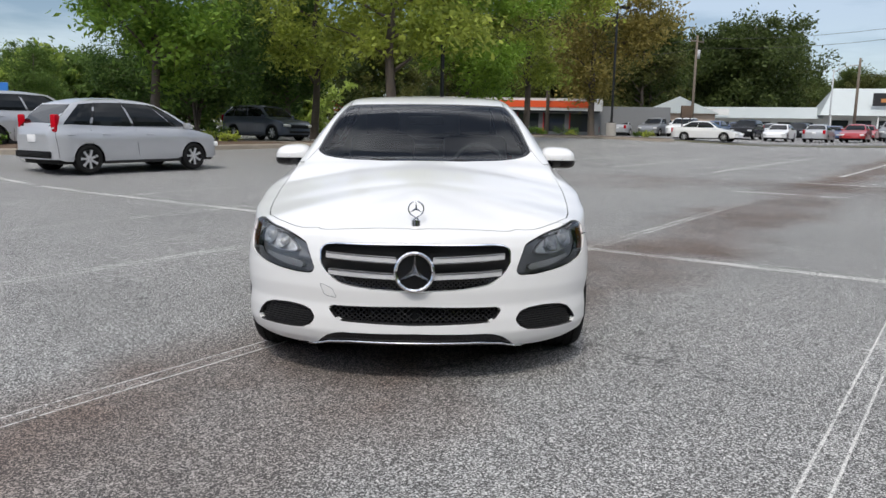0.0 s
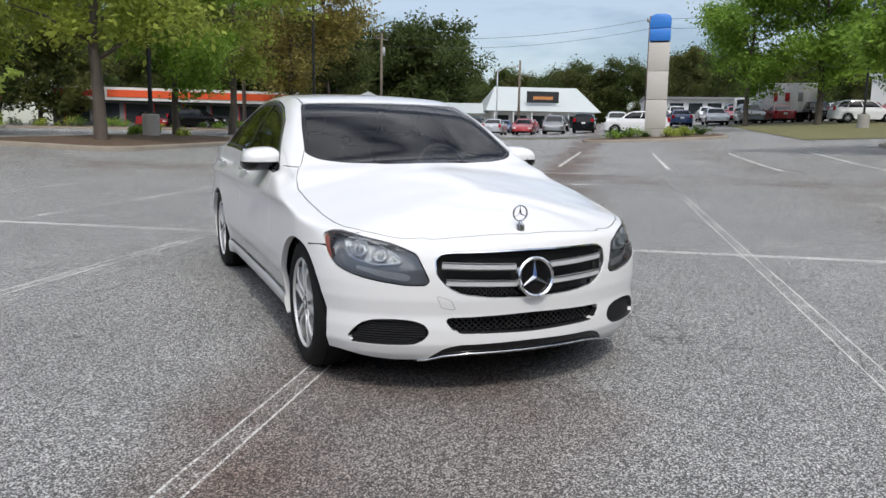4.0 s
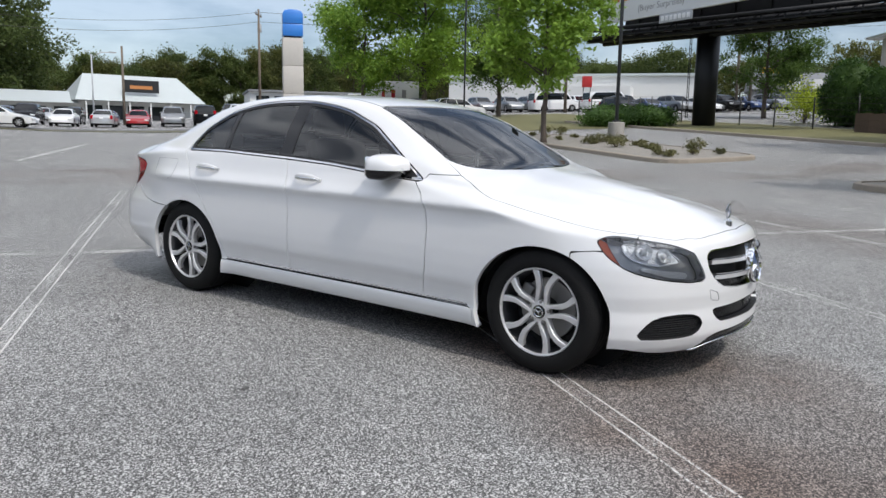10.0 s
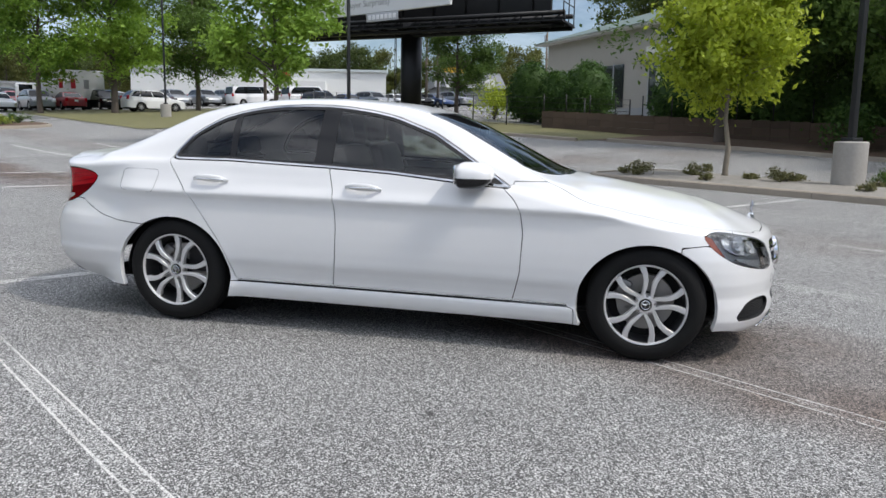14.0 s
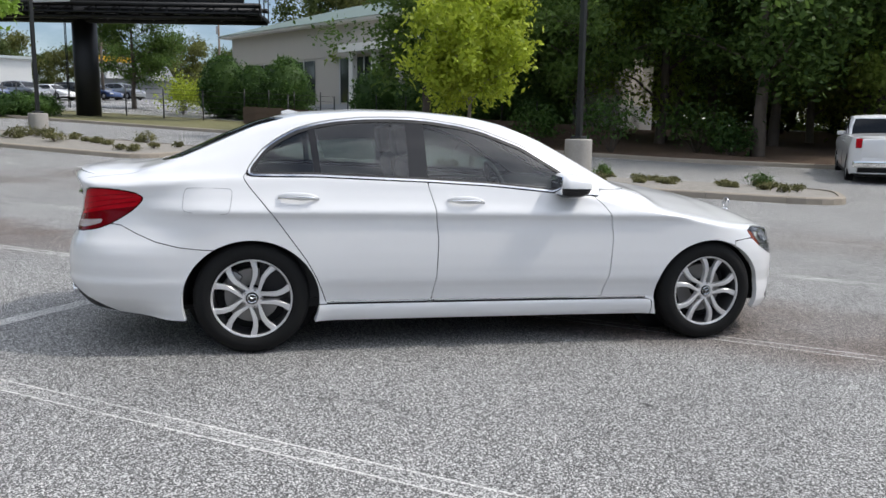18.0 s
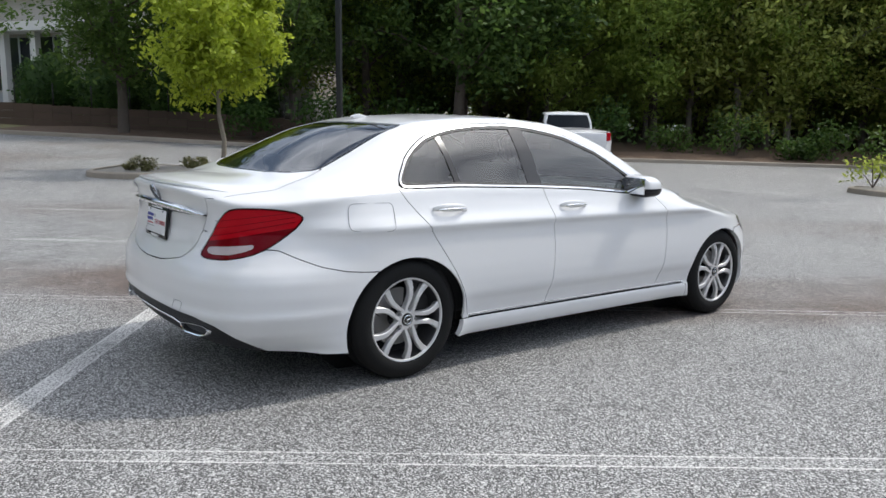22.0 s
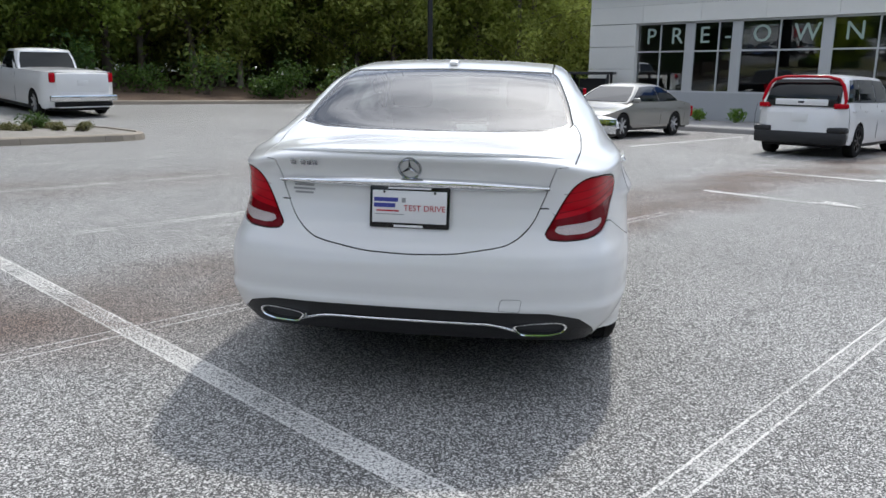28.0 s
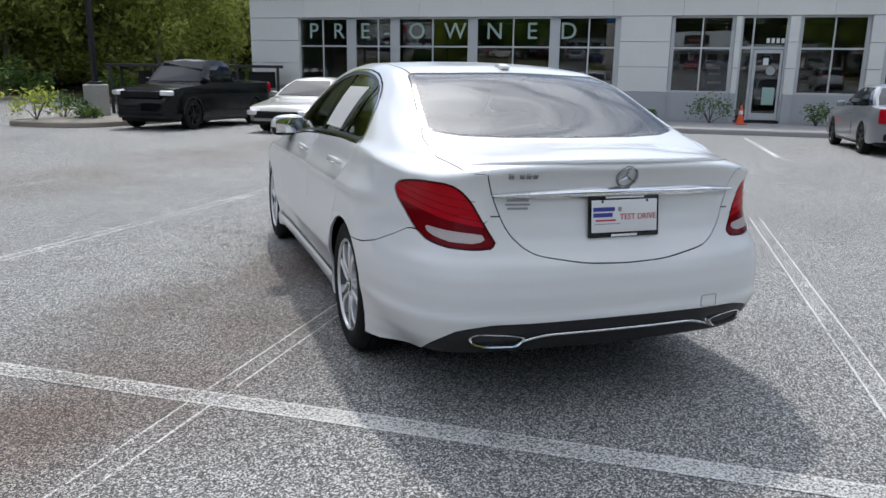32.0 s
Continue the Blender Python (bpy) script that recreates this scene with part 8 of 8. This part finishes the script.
for k in range(15):
    c = L0.lerp(R0, k / 14)
    beam("cross_beam", c + dp * -1.3 + Vector((0, 0, 7.75)), c + dp * 1.3 + Vector((0, 0, 7.75)), .07)
    beam("strut", c + dp * .9 + Vector((0, 0, 7.65)), c + dp * .9 + Vector((0, 0, 8.4)), .05)
    if k < 14:
        n = L0.lerp(R0, (k + 1) / 14)
        beam("brace", c + dp * .9 + Vector((0, 0, 7.65)), n + dp * .9 + Vector((0, 0, 8.35)), .045)
part("catwalk", prism_bm([(-1.4, 7.82), (1.4, 7.82), (1.4, 7.9), (-1.4, 7.9)], 0, (R0 - L0).length, "Y"), STEEL_B, BB, "dark steel catwalk").matrix_basis = Matrix(((dp.x, ax.x, 0, L0.x), (dp.y, ax.y, 0, L0.y), (0, 0, 1, 0), (0, 0, 0, 1)))
def board(a, b, z0, z1, th, material, name, label=""):
    d = (b - a).normalized(); n = Vector((d.y, -d.x, 0))
    bm = box_bm((0, -th / 2, z0), ((b - a).length, th / 2, z1), .02)
    ob = part(name, bm, material, BB, label)
    ob.matrix_basis = Matrix(((d.x, n.x, 0, a.x), (d.y, n.y, 0, a.y), (0, 0, 1, 0), (0, 0, 0, 1)))
    return ob
BOARD_W = mat("billboard_vinyl", (.72, .73, .74), .6, 0, .03, 1)
FA, FB = Vector((44.6, 19.5, 0)), Vector((39.6, 8.5, 0))
board(FA, FB, 8.75, 13.0, .25, BOARD_W, "poster_face", "white poster face")
board(Vector((46.8, 18.6, 0)), Vector((43.6, 3.0, 0)), 8.45, 13.0, .3, STEEL_B, "back_face", "dark back of the second face")
for k in range(7):
    c = Vector((46.8, 18.6, 0)).lerp(Vector((43.6, 3.0, 0)), (k + .5) / 7) + dp * .2
    beam("back_rib", c + Vector((0, 0, 8.5)), c + Vector((0, 0, 13)), .06)
d = (FB - FA).normalized(); nn = Vector((d.y, -d.x, 0))
if nn.x > 0:
    nn = -nn
face = Matrix(((d.x, 0, nn.x, 0), (d.y, 0, nn.y, 0), (0, 1, 0, 0), (0, 0, 0, 1)))
text_ob("poster_text", "(Buyer Surprises)", .55, Matrix.Translation(FA + d * 3.6 + nn * .14 + Vector((0, 0, 9.35))) @ face, INK_GREY, BB, .004, "dark printed words")
for i in range(4):
    text_bar = box_bm((1.2 + i * .95, .135, 10.0), (1.9 + i * .95, .145, 11.2), .01)
    ob = part("poster_bar", text_bar, mat("poster_rust", (.45, .16, .04), .6) if i == 0 else bpy.data.materials["poster_rust"], BB, "large rust-coloured bar lettering")
    ob.matrix_basis = Matrix(((d.x, nn.x, 0, FA.x), (d.y, nn.y, 0, FA.y), (0, 0, 1, 0), (0, 0, 0, 1)))
ob = part("owner_plate", box_bm((5.6, .16, 8.2), (8.2, .22, 8.72), .01), PANEL_G, BB, "grey plate with pale bars"); ob.matrix_basis = Matrix(((d.x, nn.x, 0, FA.x), (d.y, nn.y, 0, FA.y), (0, 0, 1, 0), (0, 0, 0, 1)))
for i in range(7):
    ob = part("plate_bar", box_bm((5.75 + i * .34, .22, 8.32), (6.0 + i * .34, .235, 8.6), .005), WHITE_PLASTIC, BB); ob.matrix_basis = Matrix(((d.x, nn.x, 0, FA.x), (d.y, nn.y, 0, FA.y), (0, 0, 1, 0), (0, 0, 0, 1)))
for z in (8.9, 9.6):
    beam("end_rail", R0 + dp * -1.2 + Vector((0, 0, z)), R0 + dp * 1.2 + Vector((0, 0, z)), .035)
for o in (-1.2, 0, 1.2):
    beam("rail_post", R0 + dp * o + Vector((0, 0, 7.9)), R0 + dp * o + Vector((0, 0, 9.6)), .035)
for sgn in (-.16, .16):
    beam("ladder_rail", Vector((44.6 + sgn, 13.3, 2.6)), Vector((44.6 + sgn, 13.3, 8.0)), .025)
for k in range(18):
    beam("ladder_rung", Vector((44.44, 13.3, 2.7 + .3 * k)), Vector((44.76, 13.3, 2.7 + .3 * k)), .015)

# chain-link fence along the slope
WIRE = mat("fence_wire", (.05, .05, .05), .5, .5)
fence = empty("fence", None, "thin dark wire fence on the grass slope", "fence")
pts = [pq(44, 25 + 1.0 * i) if i < 7 else pq(44 - 3.0 * (i - 6), 31.5) for i in range(15)]
for a in pts:
    part("fence_post", tube_bm([a, a + Vector((0, 0, 1.8))], .04, 6), WIRE, fence)
for a, b in zip(pts, pts[1:]):
    for z in (.1, .45, .8, 1.15, 1.5, 1.78):
        part("fence_rail", tube_bm([a + Vector((0, 0, z)), b + Vector((0, 0, z))], .012, 4), WIRE, fence)

# office building behind the clipped bushes
BEIGE = mat("beige_stucco", (.50, .47, .42), .85, 0, .08, .8, .15, 50)
GREEN_ROOF = mat("green_metal_roof", (.10, .15, .12), .5, .2, .1, .6)
OFF = empty("office_building", None, "beige office building with a low green metal roof", "building")
C0 = Vector((60.2, 4.6, 0)); od = Vector((-.815, -.58, 0)); ob_ = Vector((.58, -.815, 0))
def obox(name, a0, a1, b0, b1, z0, z1, material, label="", bevel=0.0):
    bm = box_bm((a0, b0, z0), (a1, b1, z1), bevel)
    bm.transform(Matrix(((od.x, -ob_.x, 0, C0.x), (od.y, -ob_.y, 0, C0.y), (0, 0, 1, 0), (0, 0, 0, 1))))
    bmesh.ops.recalc_face_normals(bm, faces=bm.faces[:])
    return part(name, bm, material, OFF, label, False)
obox("wall", 0, 30, -14, 0, 1.5, 8.7, BEIGE)
obox("belt_course", -.03, 30.03, -14, .04, 6.55, 6.7, BEIGE)
obox("plinth", -.04, 30.04, -14, .06, 1.5, 3.3, PANEL_G)
obox("soffit", -.8, 30.8, -14.8, .8, 8.7, 8.85, PANEL_W)
zr = 8.85
vs = [C0 + od * a - ob_ * b + Vector((0, 0, z)) for a, b, z in ((-.9, .9, zr), (30.9, .9, zr), (30.9, -14.9, zr), (-.9, -14.9, zr), (7, -7, zr + 2.6), (23, -7, zr + 2.6))]
mesh_ob("roof", vs, [(0, 1, 5, 4), (1, 2, 5), (2, 3, 4, 5), (3, 0, 4), (3, 2, 1, 0)], GREEN_ROOF, OFF, "green hipped metal roof")
OFF_GLASS = mat("office_glass", (.03, .035, .04), .05, 0, spec=.8)
for a0, n in ((3.2, 6), (13.5, 5), (22.5, 4)):
    w = empty("window", None, "dark window band in pale frames"); w.parent = OFF
    for i in range(n):
        bm = box_bm((a0 + 1.25 * i + .06, .02, 3.4), (a0 + 1.25 * (i + 1) - .02, .06, 6.4), 0)
        bm.transform(Matrix(((od.x, -ob_.x, 0, C0.x), (od.y, -ob_.y, 0, C0.y), (0, 0, 1, 0), (0, 0, 0, 1)))); bmesh.ops.recalc_face_normals(bm, faces=bm.faces[:]); part("pane", bm, OFF_GLASS, w, "", False)
        bm = box_bm((a0 + 1.25 * i - .04, .0, 3.3), (a0 + 1.25 * i + .06, .10, 6.5), 0)
        bm.transform(Matrix(((od.x, -ob_.x, 0, C0.x), (od.y, -ob_.y, 0, C0.y), (0, 0, 1, 0), (0, 0, 0, 1)))); bmesh.ops.recalc_face_normals(bm, faces=bm.faces[:]); part("mullion", bm, FRAME_W, w, "", False)
for i in range(7):
    obox("column", 15.5 + 2.2 * i, 15.9 + 2.2 * i, .6, 1.0, 1.5, 6.6, PANEL_W, "white porch column")
obox("porch_roof", 15, 30, 0, 1.5, 6.6, 7.1, PANEL_W)
# brown block wall with posts, standing in for a fenced mulch slope
BRICK_B = mat("brown_block_wall", (.10, .068, .048), .9, 0, .3, 2, .6, 25, rand=.25)
rw = empty("retaining_wall", None, "low brown blocks with posts standing in for a fenced mulch slope", "wall", "", "structure")
wa, wb2 = Vector((40.5, 3.0, 0)), Vector((27.0, -13.5, 0))
n = 24
for i in range(n):
    a, b = wa.lerp(wb2, i / n), wa.lerp(wb2, (i + 1) / n)
    for k in range(3):
        z = terrain(a.x, a.y) + .35 * k - .05
        d = (b - a).normalized(); nr = Vector((d.y, -d.x, 0)) * .15
        g = d * .006
        vs = [a + g - nr, b - g - nr, b - g + nr, a + g + nr]
        vs = [v + Vector((0, 0, z)) for v in vs] + [v + Vector((0, 0, z + .34)) for v in vs]
        mesh_ob("wall_block", vs, [(0, 3, 2, 1), (4, 5, 6, 7), (0, 1, 5, 4), (1, 2, 6, 5), (2, 3, 7, 6), (3, 0, 4, 7)], BRICK_B, rw)
    z = terrain(a.x, a.y)
    if i % 2 == 0:
        part("fence_post", tube_bm([a + Vector((0, 0, z + .95)), a + Vector((0, 0, z + 2.0))], .03, 5), WIRE, rw)

# shops across the street
TAN = mat("tan_wall", (.46, .36, .28), .85, 0, .1, .7)
SHOP_WHITE = mat("shop_white", (.66, .66, .64), .7, 0, .08, .5)
PALE_ROOF = mat("pale_metal_roof", (.52, .56, .55), .45, .2, .08, .8)
GREY_SIDE = mat("grey_metal_wall", (.20, .205, .21), .6, .2, .1, .5)
ORANGE_BAND = mat("orange_band", (.72, .09, .02), .5, 0, .05, 1)
RED_BAND = mat("red_band", (.48, .03, .03), .5, 0, .05, 1)


def block(name, label, a, b, depth, h, material, zb=None):
    """Building whose front runs from a to b (plan); returns its empty and a maker of boxes in its own axes."""
    a, b = Vector((*a, 0)), Vector((*b, 0))
    d = (b - a).normalized(); n = Vector((d.y, -d.x, 0))
    if n.dot(-a) < 0:
        n = -n
    z = terrain(a.x, a.y) if zb is None else zb
    t = empty(name, Matrix(((d.x, n.x, 0, a.x), (d.y, n.y, 0, a.y), (0, 0, 1, z), (0, 0, 0, 1))) , label, "building")
    t.matrix_basis = Matrix.Translation((a.x, a.y, z))
    loc = Matrix(((d.x, n.x, 0, 0), (d.y, n.y, 0, 0), (0, 0, 1, 0), (0, 0, 0, 1)))
    def bx(nm, u0, u1, v0, v1, z0, z1, m, lab="", parent=None):
        bm = box_bm((u0, v0, z0), (u1, v1, z1)); bm.transform(loc); bmesh.ops.recalc_face_normals(bm, faces=bm.faces[:])
        return part(nm, bm, m, parent or t, lab, False)
    ln = (b - a).length
    if h:
        bx("wall", 0, ln, -depth, 0, -1, h, material)
    return t, bx, ln, loc


t, bx, ln, loc = block("parts_shop", "low parts shop with a white and orange fascia", (-6, 68.2), (14.2, 65.1), 18, 3.2, GREY_SIDE)
bx("fascia", -.2, ln + .2, -.5, .9, 2.35, 3.45, SHOP_WHITE)
bx("orange_band", 4.5, ln - .6, .9, .96, 2.62, 3.22, ORANGE_BAND, "bright orange fascia band")
bx("red_lettering", .4, 4.2, .9, .98, 2.65, 3.15, RED_BAND, "plain red sign shape")
# black slab added below the fascia, standing in for shade under the canopy
bx("canopy_shade", 0, ln, .02, .8, 2.25, 2.35, TRIM_BLACK)
for i in range(8):
    w = empty("window", None, "dark shop window"); w.parent = t
    bx("pane", 1 + 2.4 * i, 2.9 + 2.4 * i, 0, .06, .5, 2.1, OFF_GLASS, "", w)
    bx("window_frame", .9 + 2.4 * i, 1.0 + 2.4 * i, 0, .12, .3, 2.2, RED_BAND, "", w)
bx("side_wing", ln, ln + 6.5, -18, -1.5, -1, 2.9, GREY_SIDE, "grey metal side wing")
t, bx, ln, loc = block("small_house", "small tan house with a pale gable roof", (22.5, 82), (30, 80), 9, 2.5, TAN)
vs = [loc @ Vector(p) for p in ((-.4, .5, 2.45), (ln + .4, .5, 2.45), (ln + .4, -9.5, 2.45), (-.4, -9.5, 2.45), (ln / 2, .5, 4.3), (ln / 2, -9.5, 4.3))]
mesh_ob("roof", vs, [(0, 4, 5, 3), (4, 1, 2, 5), (0, 1, 4), (2, 3, 5), (0, 3, 2, 1)], PALE_ROOF, t, "pale gable roof")
bx("pane", 2, ln - 2, 0, .06, .4, 1.5, OFF_GLASS)
t, bx, ln, loc = block("strip_shops", "long low shop row with a pale metal roof", (30.0, 117.5), (55.2, 107.0), 14, 2.9, SHOP_WHITE)
vs = [loc @ Vector(p) for p in ((-.5, 2.2, 2.6), (ln, 2.2, 2.6), (ln, -7, 4.6), (-.5, -7, 4.6), (ln, -14.5, 2.8), (-.5, -14.5, 2.8))]
mesh_ob("roof", vs, [(0, 1, 2, 3), (3, 2, 4, 5), (0, 3, 5), (1, 4, 2)], PALE_ROOF, t, "pale green metal roof")
for i in range(9):
    w = empty("window", None, "dark shop window"); w.parent = t
    bx("pane", 1 + 2.9 * i, 2.9 + 2.9 * i, 0, .06, .5, 2.1, OFF_GLASS, "", w)
bx("sign", 10, 14.5, 2.25, 2.35, 3.0, 3.9, SHOP_WHITE, "white shop sign")
t, bx, ln, loc = block("gable_shop", "shop with a large pale roof and a dark sign", (55.2, 107.0), (71.5, 101.5), 14, 3.0, SHOP_WHITE)
vs = [loc @ Vector(p) for p in ((-.8, 3, 3.0), (ln + .8, 3, 3.0), (ln - 1.6, -4, 7.2), (1.6, -4, 7.2), (ln + .8, -14, 3.0), (-.8, -14, 3.0))]
mesh_ob("roof", vs, [(0, 1, 2, 3), (3, 2, 4, 5), (0, 3, 5), (1, 4, 2), (0, 5, 4, 1)], PALE_ROOF, t, "large pale green metal roof")
bm = box_bm((ln / 2 - 2.6, 1.6, 4.4), (ln / 2 + 2.6, 1.9, 6.2)); bm.transform(loc); sg = part("sign", bm, TRIM_BLACK, t, "dark sign with a rust-coloured shape", False)
bm = box_bm((ln / 2 - 1.6, 1.9, 4.9), (ln / 2 + 1.6, 1.95, 5.4)); bm.transform(loc); part("sign_shape", bm, mat("sign_rust", (.5, .2, .06), .6), sg, "", False)
for i in range(6):
    bx("porch_post", .6 + 3.0 * i, .8 + 3.0 * i, 2.6, 2.8, 0, 3.0, SHOP_WHITE)
for i in range(5):
    w = empty("window", None, "dark shop window"); w.parent = t
    bx("pane", 1 + 3 * i, 3.4 + 3 * i, 0, .06, .3, 2.4, OFF_GLASS, "", w)
t, bx, ln, loc = block("flat_shop", "long flat-roofed pale shop far off", (78, 96), (98, 82), 12, 2.8, SHOP_WHITE)
bx("roof_edge", -.3, ln + .3, -12.3, .8, 2.8, 3.15, GREY_SIDE)
for i in range(8):
    bx("pane", 1 + 2.9 * i, 3.1 + 2.9 * i, 0, .06, .4, 2.2, OFF_GLASS)
t, bx, ln, loc = block("warehouse", "long white metal warehouse across the road", (86, 62), (97, 30), 16, 4.3, SHOP_WHITE)
bx("roof_edge", -.3, ln + .3, -16.3, .4, 4.3, 4.6, PALE_ROOF)
bx("low_wing", 6, ln - 8, 0, 6, -1, 2.6, SHOP_WHITE)
t, bx, ln, loc = block("cottage", "grey cottage with white gables and a yellow sign", (102.5, 24), (106, 15), 9, 3.0, GREY_SIDE)
vs = [loc @ Vector(p) for p in ((-.4, .5, 2.9), (ln + .4, .5, 2.9), (ln + .4, -9.5, 2.9), (-.4, -9.5, 2.9), (-.4, -4.5, 5.4), (ln + .4, -4.5, 5.4))]
mesh_ob("roof", vs, [(0, 1, 5, 4), (3, 4, 5, 2), (0, 4, 3), (1, 2, 5)], GREY_SIDE, t)
for i in range(3):
    bx("dormer", 1.2 + 2.8 * i, 2.6 + 2.8 * i, -2.4, .6, 2.9, 4.2, SHOP_WHITE)
bx("yellow_sign", 2, 6.5, -10, -9.8, 5.2, 6.6, mat("sign_yellow", (.8, .45, .02), .5), "yellow shop sign")
# small signs
def sign_on_posts(name, label, x, y, w, h, z, material, face=(0, -1), bars=()):
    zg = terrain(x, y)
    t = empty(name, Matrix.LocRotScale((x, y, zg), Euler((0, 0, math.atan2(face[0], -face[1]))), None), label, "sign")
    part("panel", box_bm((-w / 2, -.08, z), (w / 2, .08, z + h), .02), material, t)
    for sx in (-w * .35, w * .35):
        part("post", box_bm((sx - .04, -.04, -.2), (sx + .04, .04, z), .005), POLE, t)
    for (x0, x1, z0, z1) in bars:
        part("bar", box_bm((x0, -.09, z0), (x1, -.081, z1)), WHITE_PLASTIC, t, "plain white shape")
sign_on_posts("lot_sign", "blue lot sign with a plain white shape", -16.9, 22.9, 1.45, 1.5, .75, PYL_BLUE, (.5, -.85), ((-.45, -.28, 1.15, 1.95), (.15, .32, 1.15, 1.95), (-.3, .2, 1.5, 1.62)))
sign_on_posts("lot_sign", "small red sign with plain pale bars", -10.5, 68.9, 1.3, 1.0, 1.9, RED_BAND, (.3, -.9), ((-.45, .45, 2.2, 2.4), (-.45, .45, 1.8, 2.0)))
sign_on_posts("lot_sign", "small brown sign at the street", 18.0, 51.7, .9, .9, 1.6, BRICK_B, (.2, -.9))
sign_on_posts("lot_sign", "small red notice on the grass", 75.0, 35.0, 1.1, 1.2, 2.6, RED_BAND, (-.9, -.3), ((-.35, .35, 2.0, 2.15), (-.35, .35, 1.6, 1.75)))
# utility poles and lines
WOOD = mat("pole_wood", (.16, .13, .10), .9, 0, .3, 3, .4, 30)
def utility_pole(x, y, h, label="weathered wooden utility pole", arm=True, turn=.6, zg=None):
    t = empty("utility_pole", Matrix.LocRotScale((x, y, terrain(x, y)), Euler((0, 0, turn)), None), label, "utility pole", "utility poles")
    part("pole", tube_bm([(0, 0, -.5), (0, 0, h)], [.17, .11], 8), WOOD, t)
    if arm:
        part("crossarm", box_bm((-1.1, -.06, h - .7), (1.1, .06, h - .55), .01), WOOD, t)
        part("transformer", tube_bm([(.3, 0, h - 2.4), (.3, 0, h - 1.5)], .22, 10), PANEL_G, t)
        for sx in (-1.0, 0, 1.0):
            part("insulator", tube_bm([(sx, 0, h - .55), (sx, 0, h - .3)], .05, 6), GREY_SIDE, t)
    return t
UP = [(52.5, 63.5, 11.5), (26.5, 77.0, 10.5), (68.0, 34.0, 12.0), (76.0, 19.0, 12.0), (77.2, 18.0, 10.5), (96.0, 8.0, 11.0), (40.5, 70.5, 8.0), (9.0, 62.0, 9.5), (-9.5, 58.0, 9.5)]
for x, y, h in UP:
    utility_pole(x, y, h, arm=h > 9)
lines = empty("power_lines", None, "thin dark power lines across the sky", "cable")
def cable(a, b, sag, r=.02):
    pts = [Vector(a).lerp(Vector(b), k / 10) - Vector((0, 0, sag * 4 * (k / 10) * (1 - k / 10))) for k in range(11)]
    part("cable", tube_bm(pts, r, 4, caps=False), WIRE, lines)
for i, j in ((8, 7), (7, 1), (1, 0), (0, 2), (2, 3), (3, 5)):
    for dz in (.3, 1.3):
        a, b = UP[i], UP[j]
        cable((a[0], a[1], terrain(a[0], a[1]) + a[2] - dz), (b[0], b[1], terrain(b[0], b[1]) + b[2] - dz), 1.0, .022)
# bent street lamp across the street
t = empty("street_lamp", Matrix.Translation((44.5, 83.5, terrain(44.5, 83.5))), "grey street lamp with a curved arm", "street lamp")
part("pole", tube_bm([(0, 0, -.3), (0, 0, 8.0)], [.11, .08], 8), PANEL_G, t)
part("arm", tube_bm([(0, 0, 7.6), (1.0, -.3, 8.3), (2.2, -.6, 8.4)], .05, 6), PANEL_G, t)
part("lamp_head", box_bm((1.9, -.75, 8.33), (2.7, -.45, 8.48), .03), PANEL_G, t)
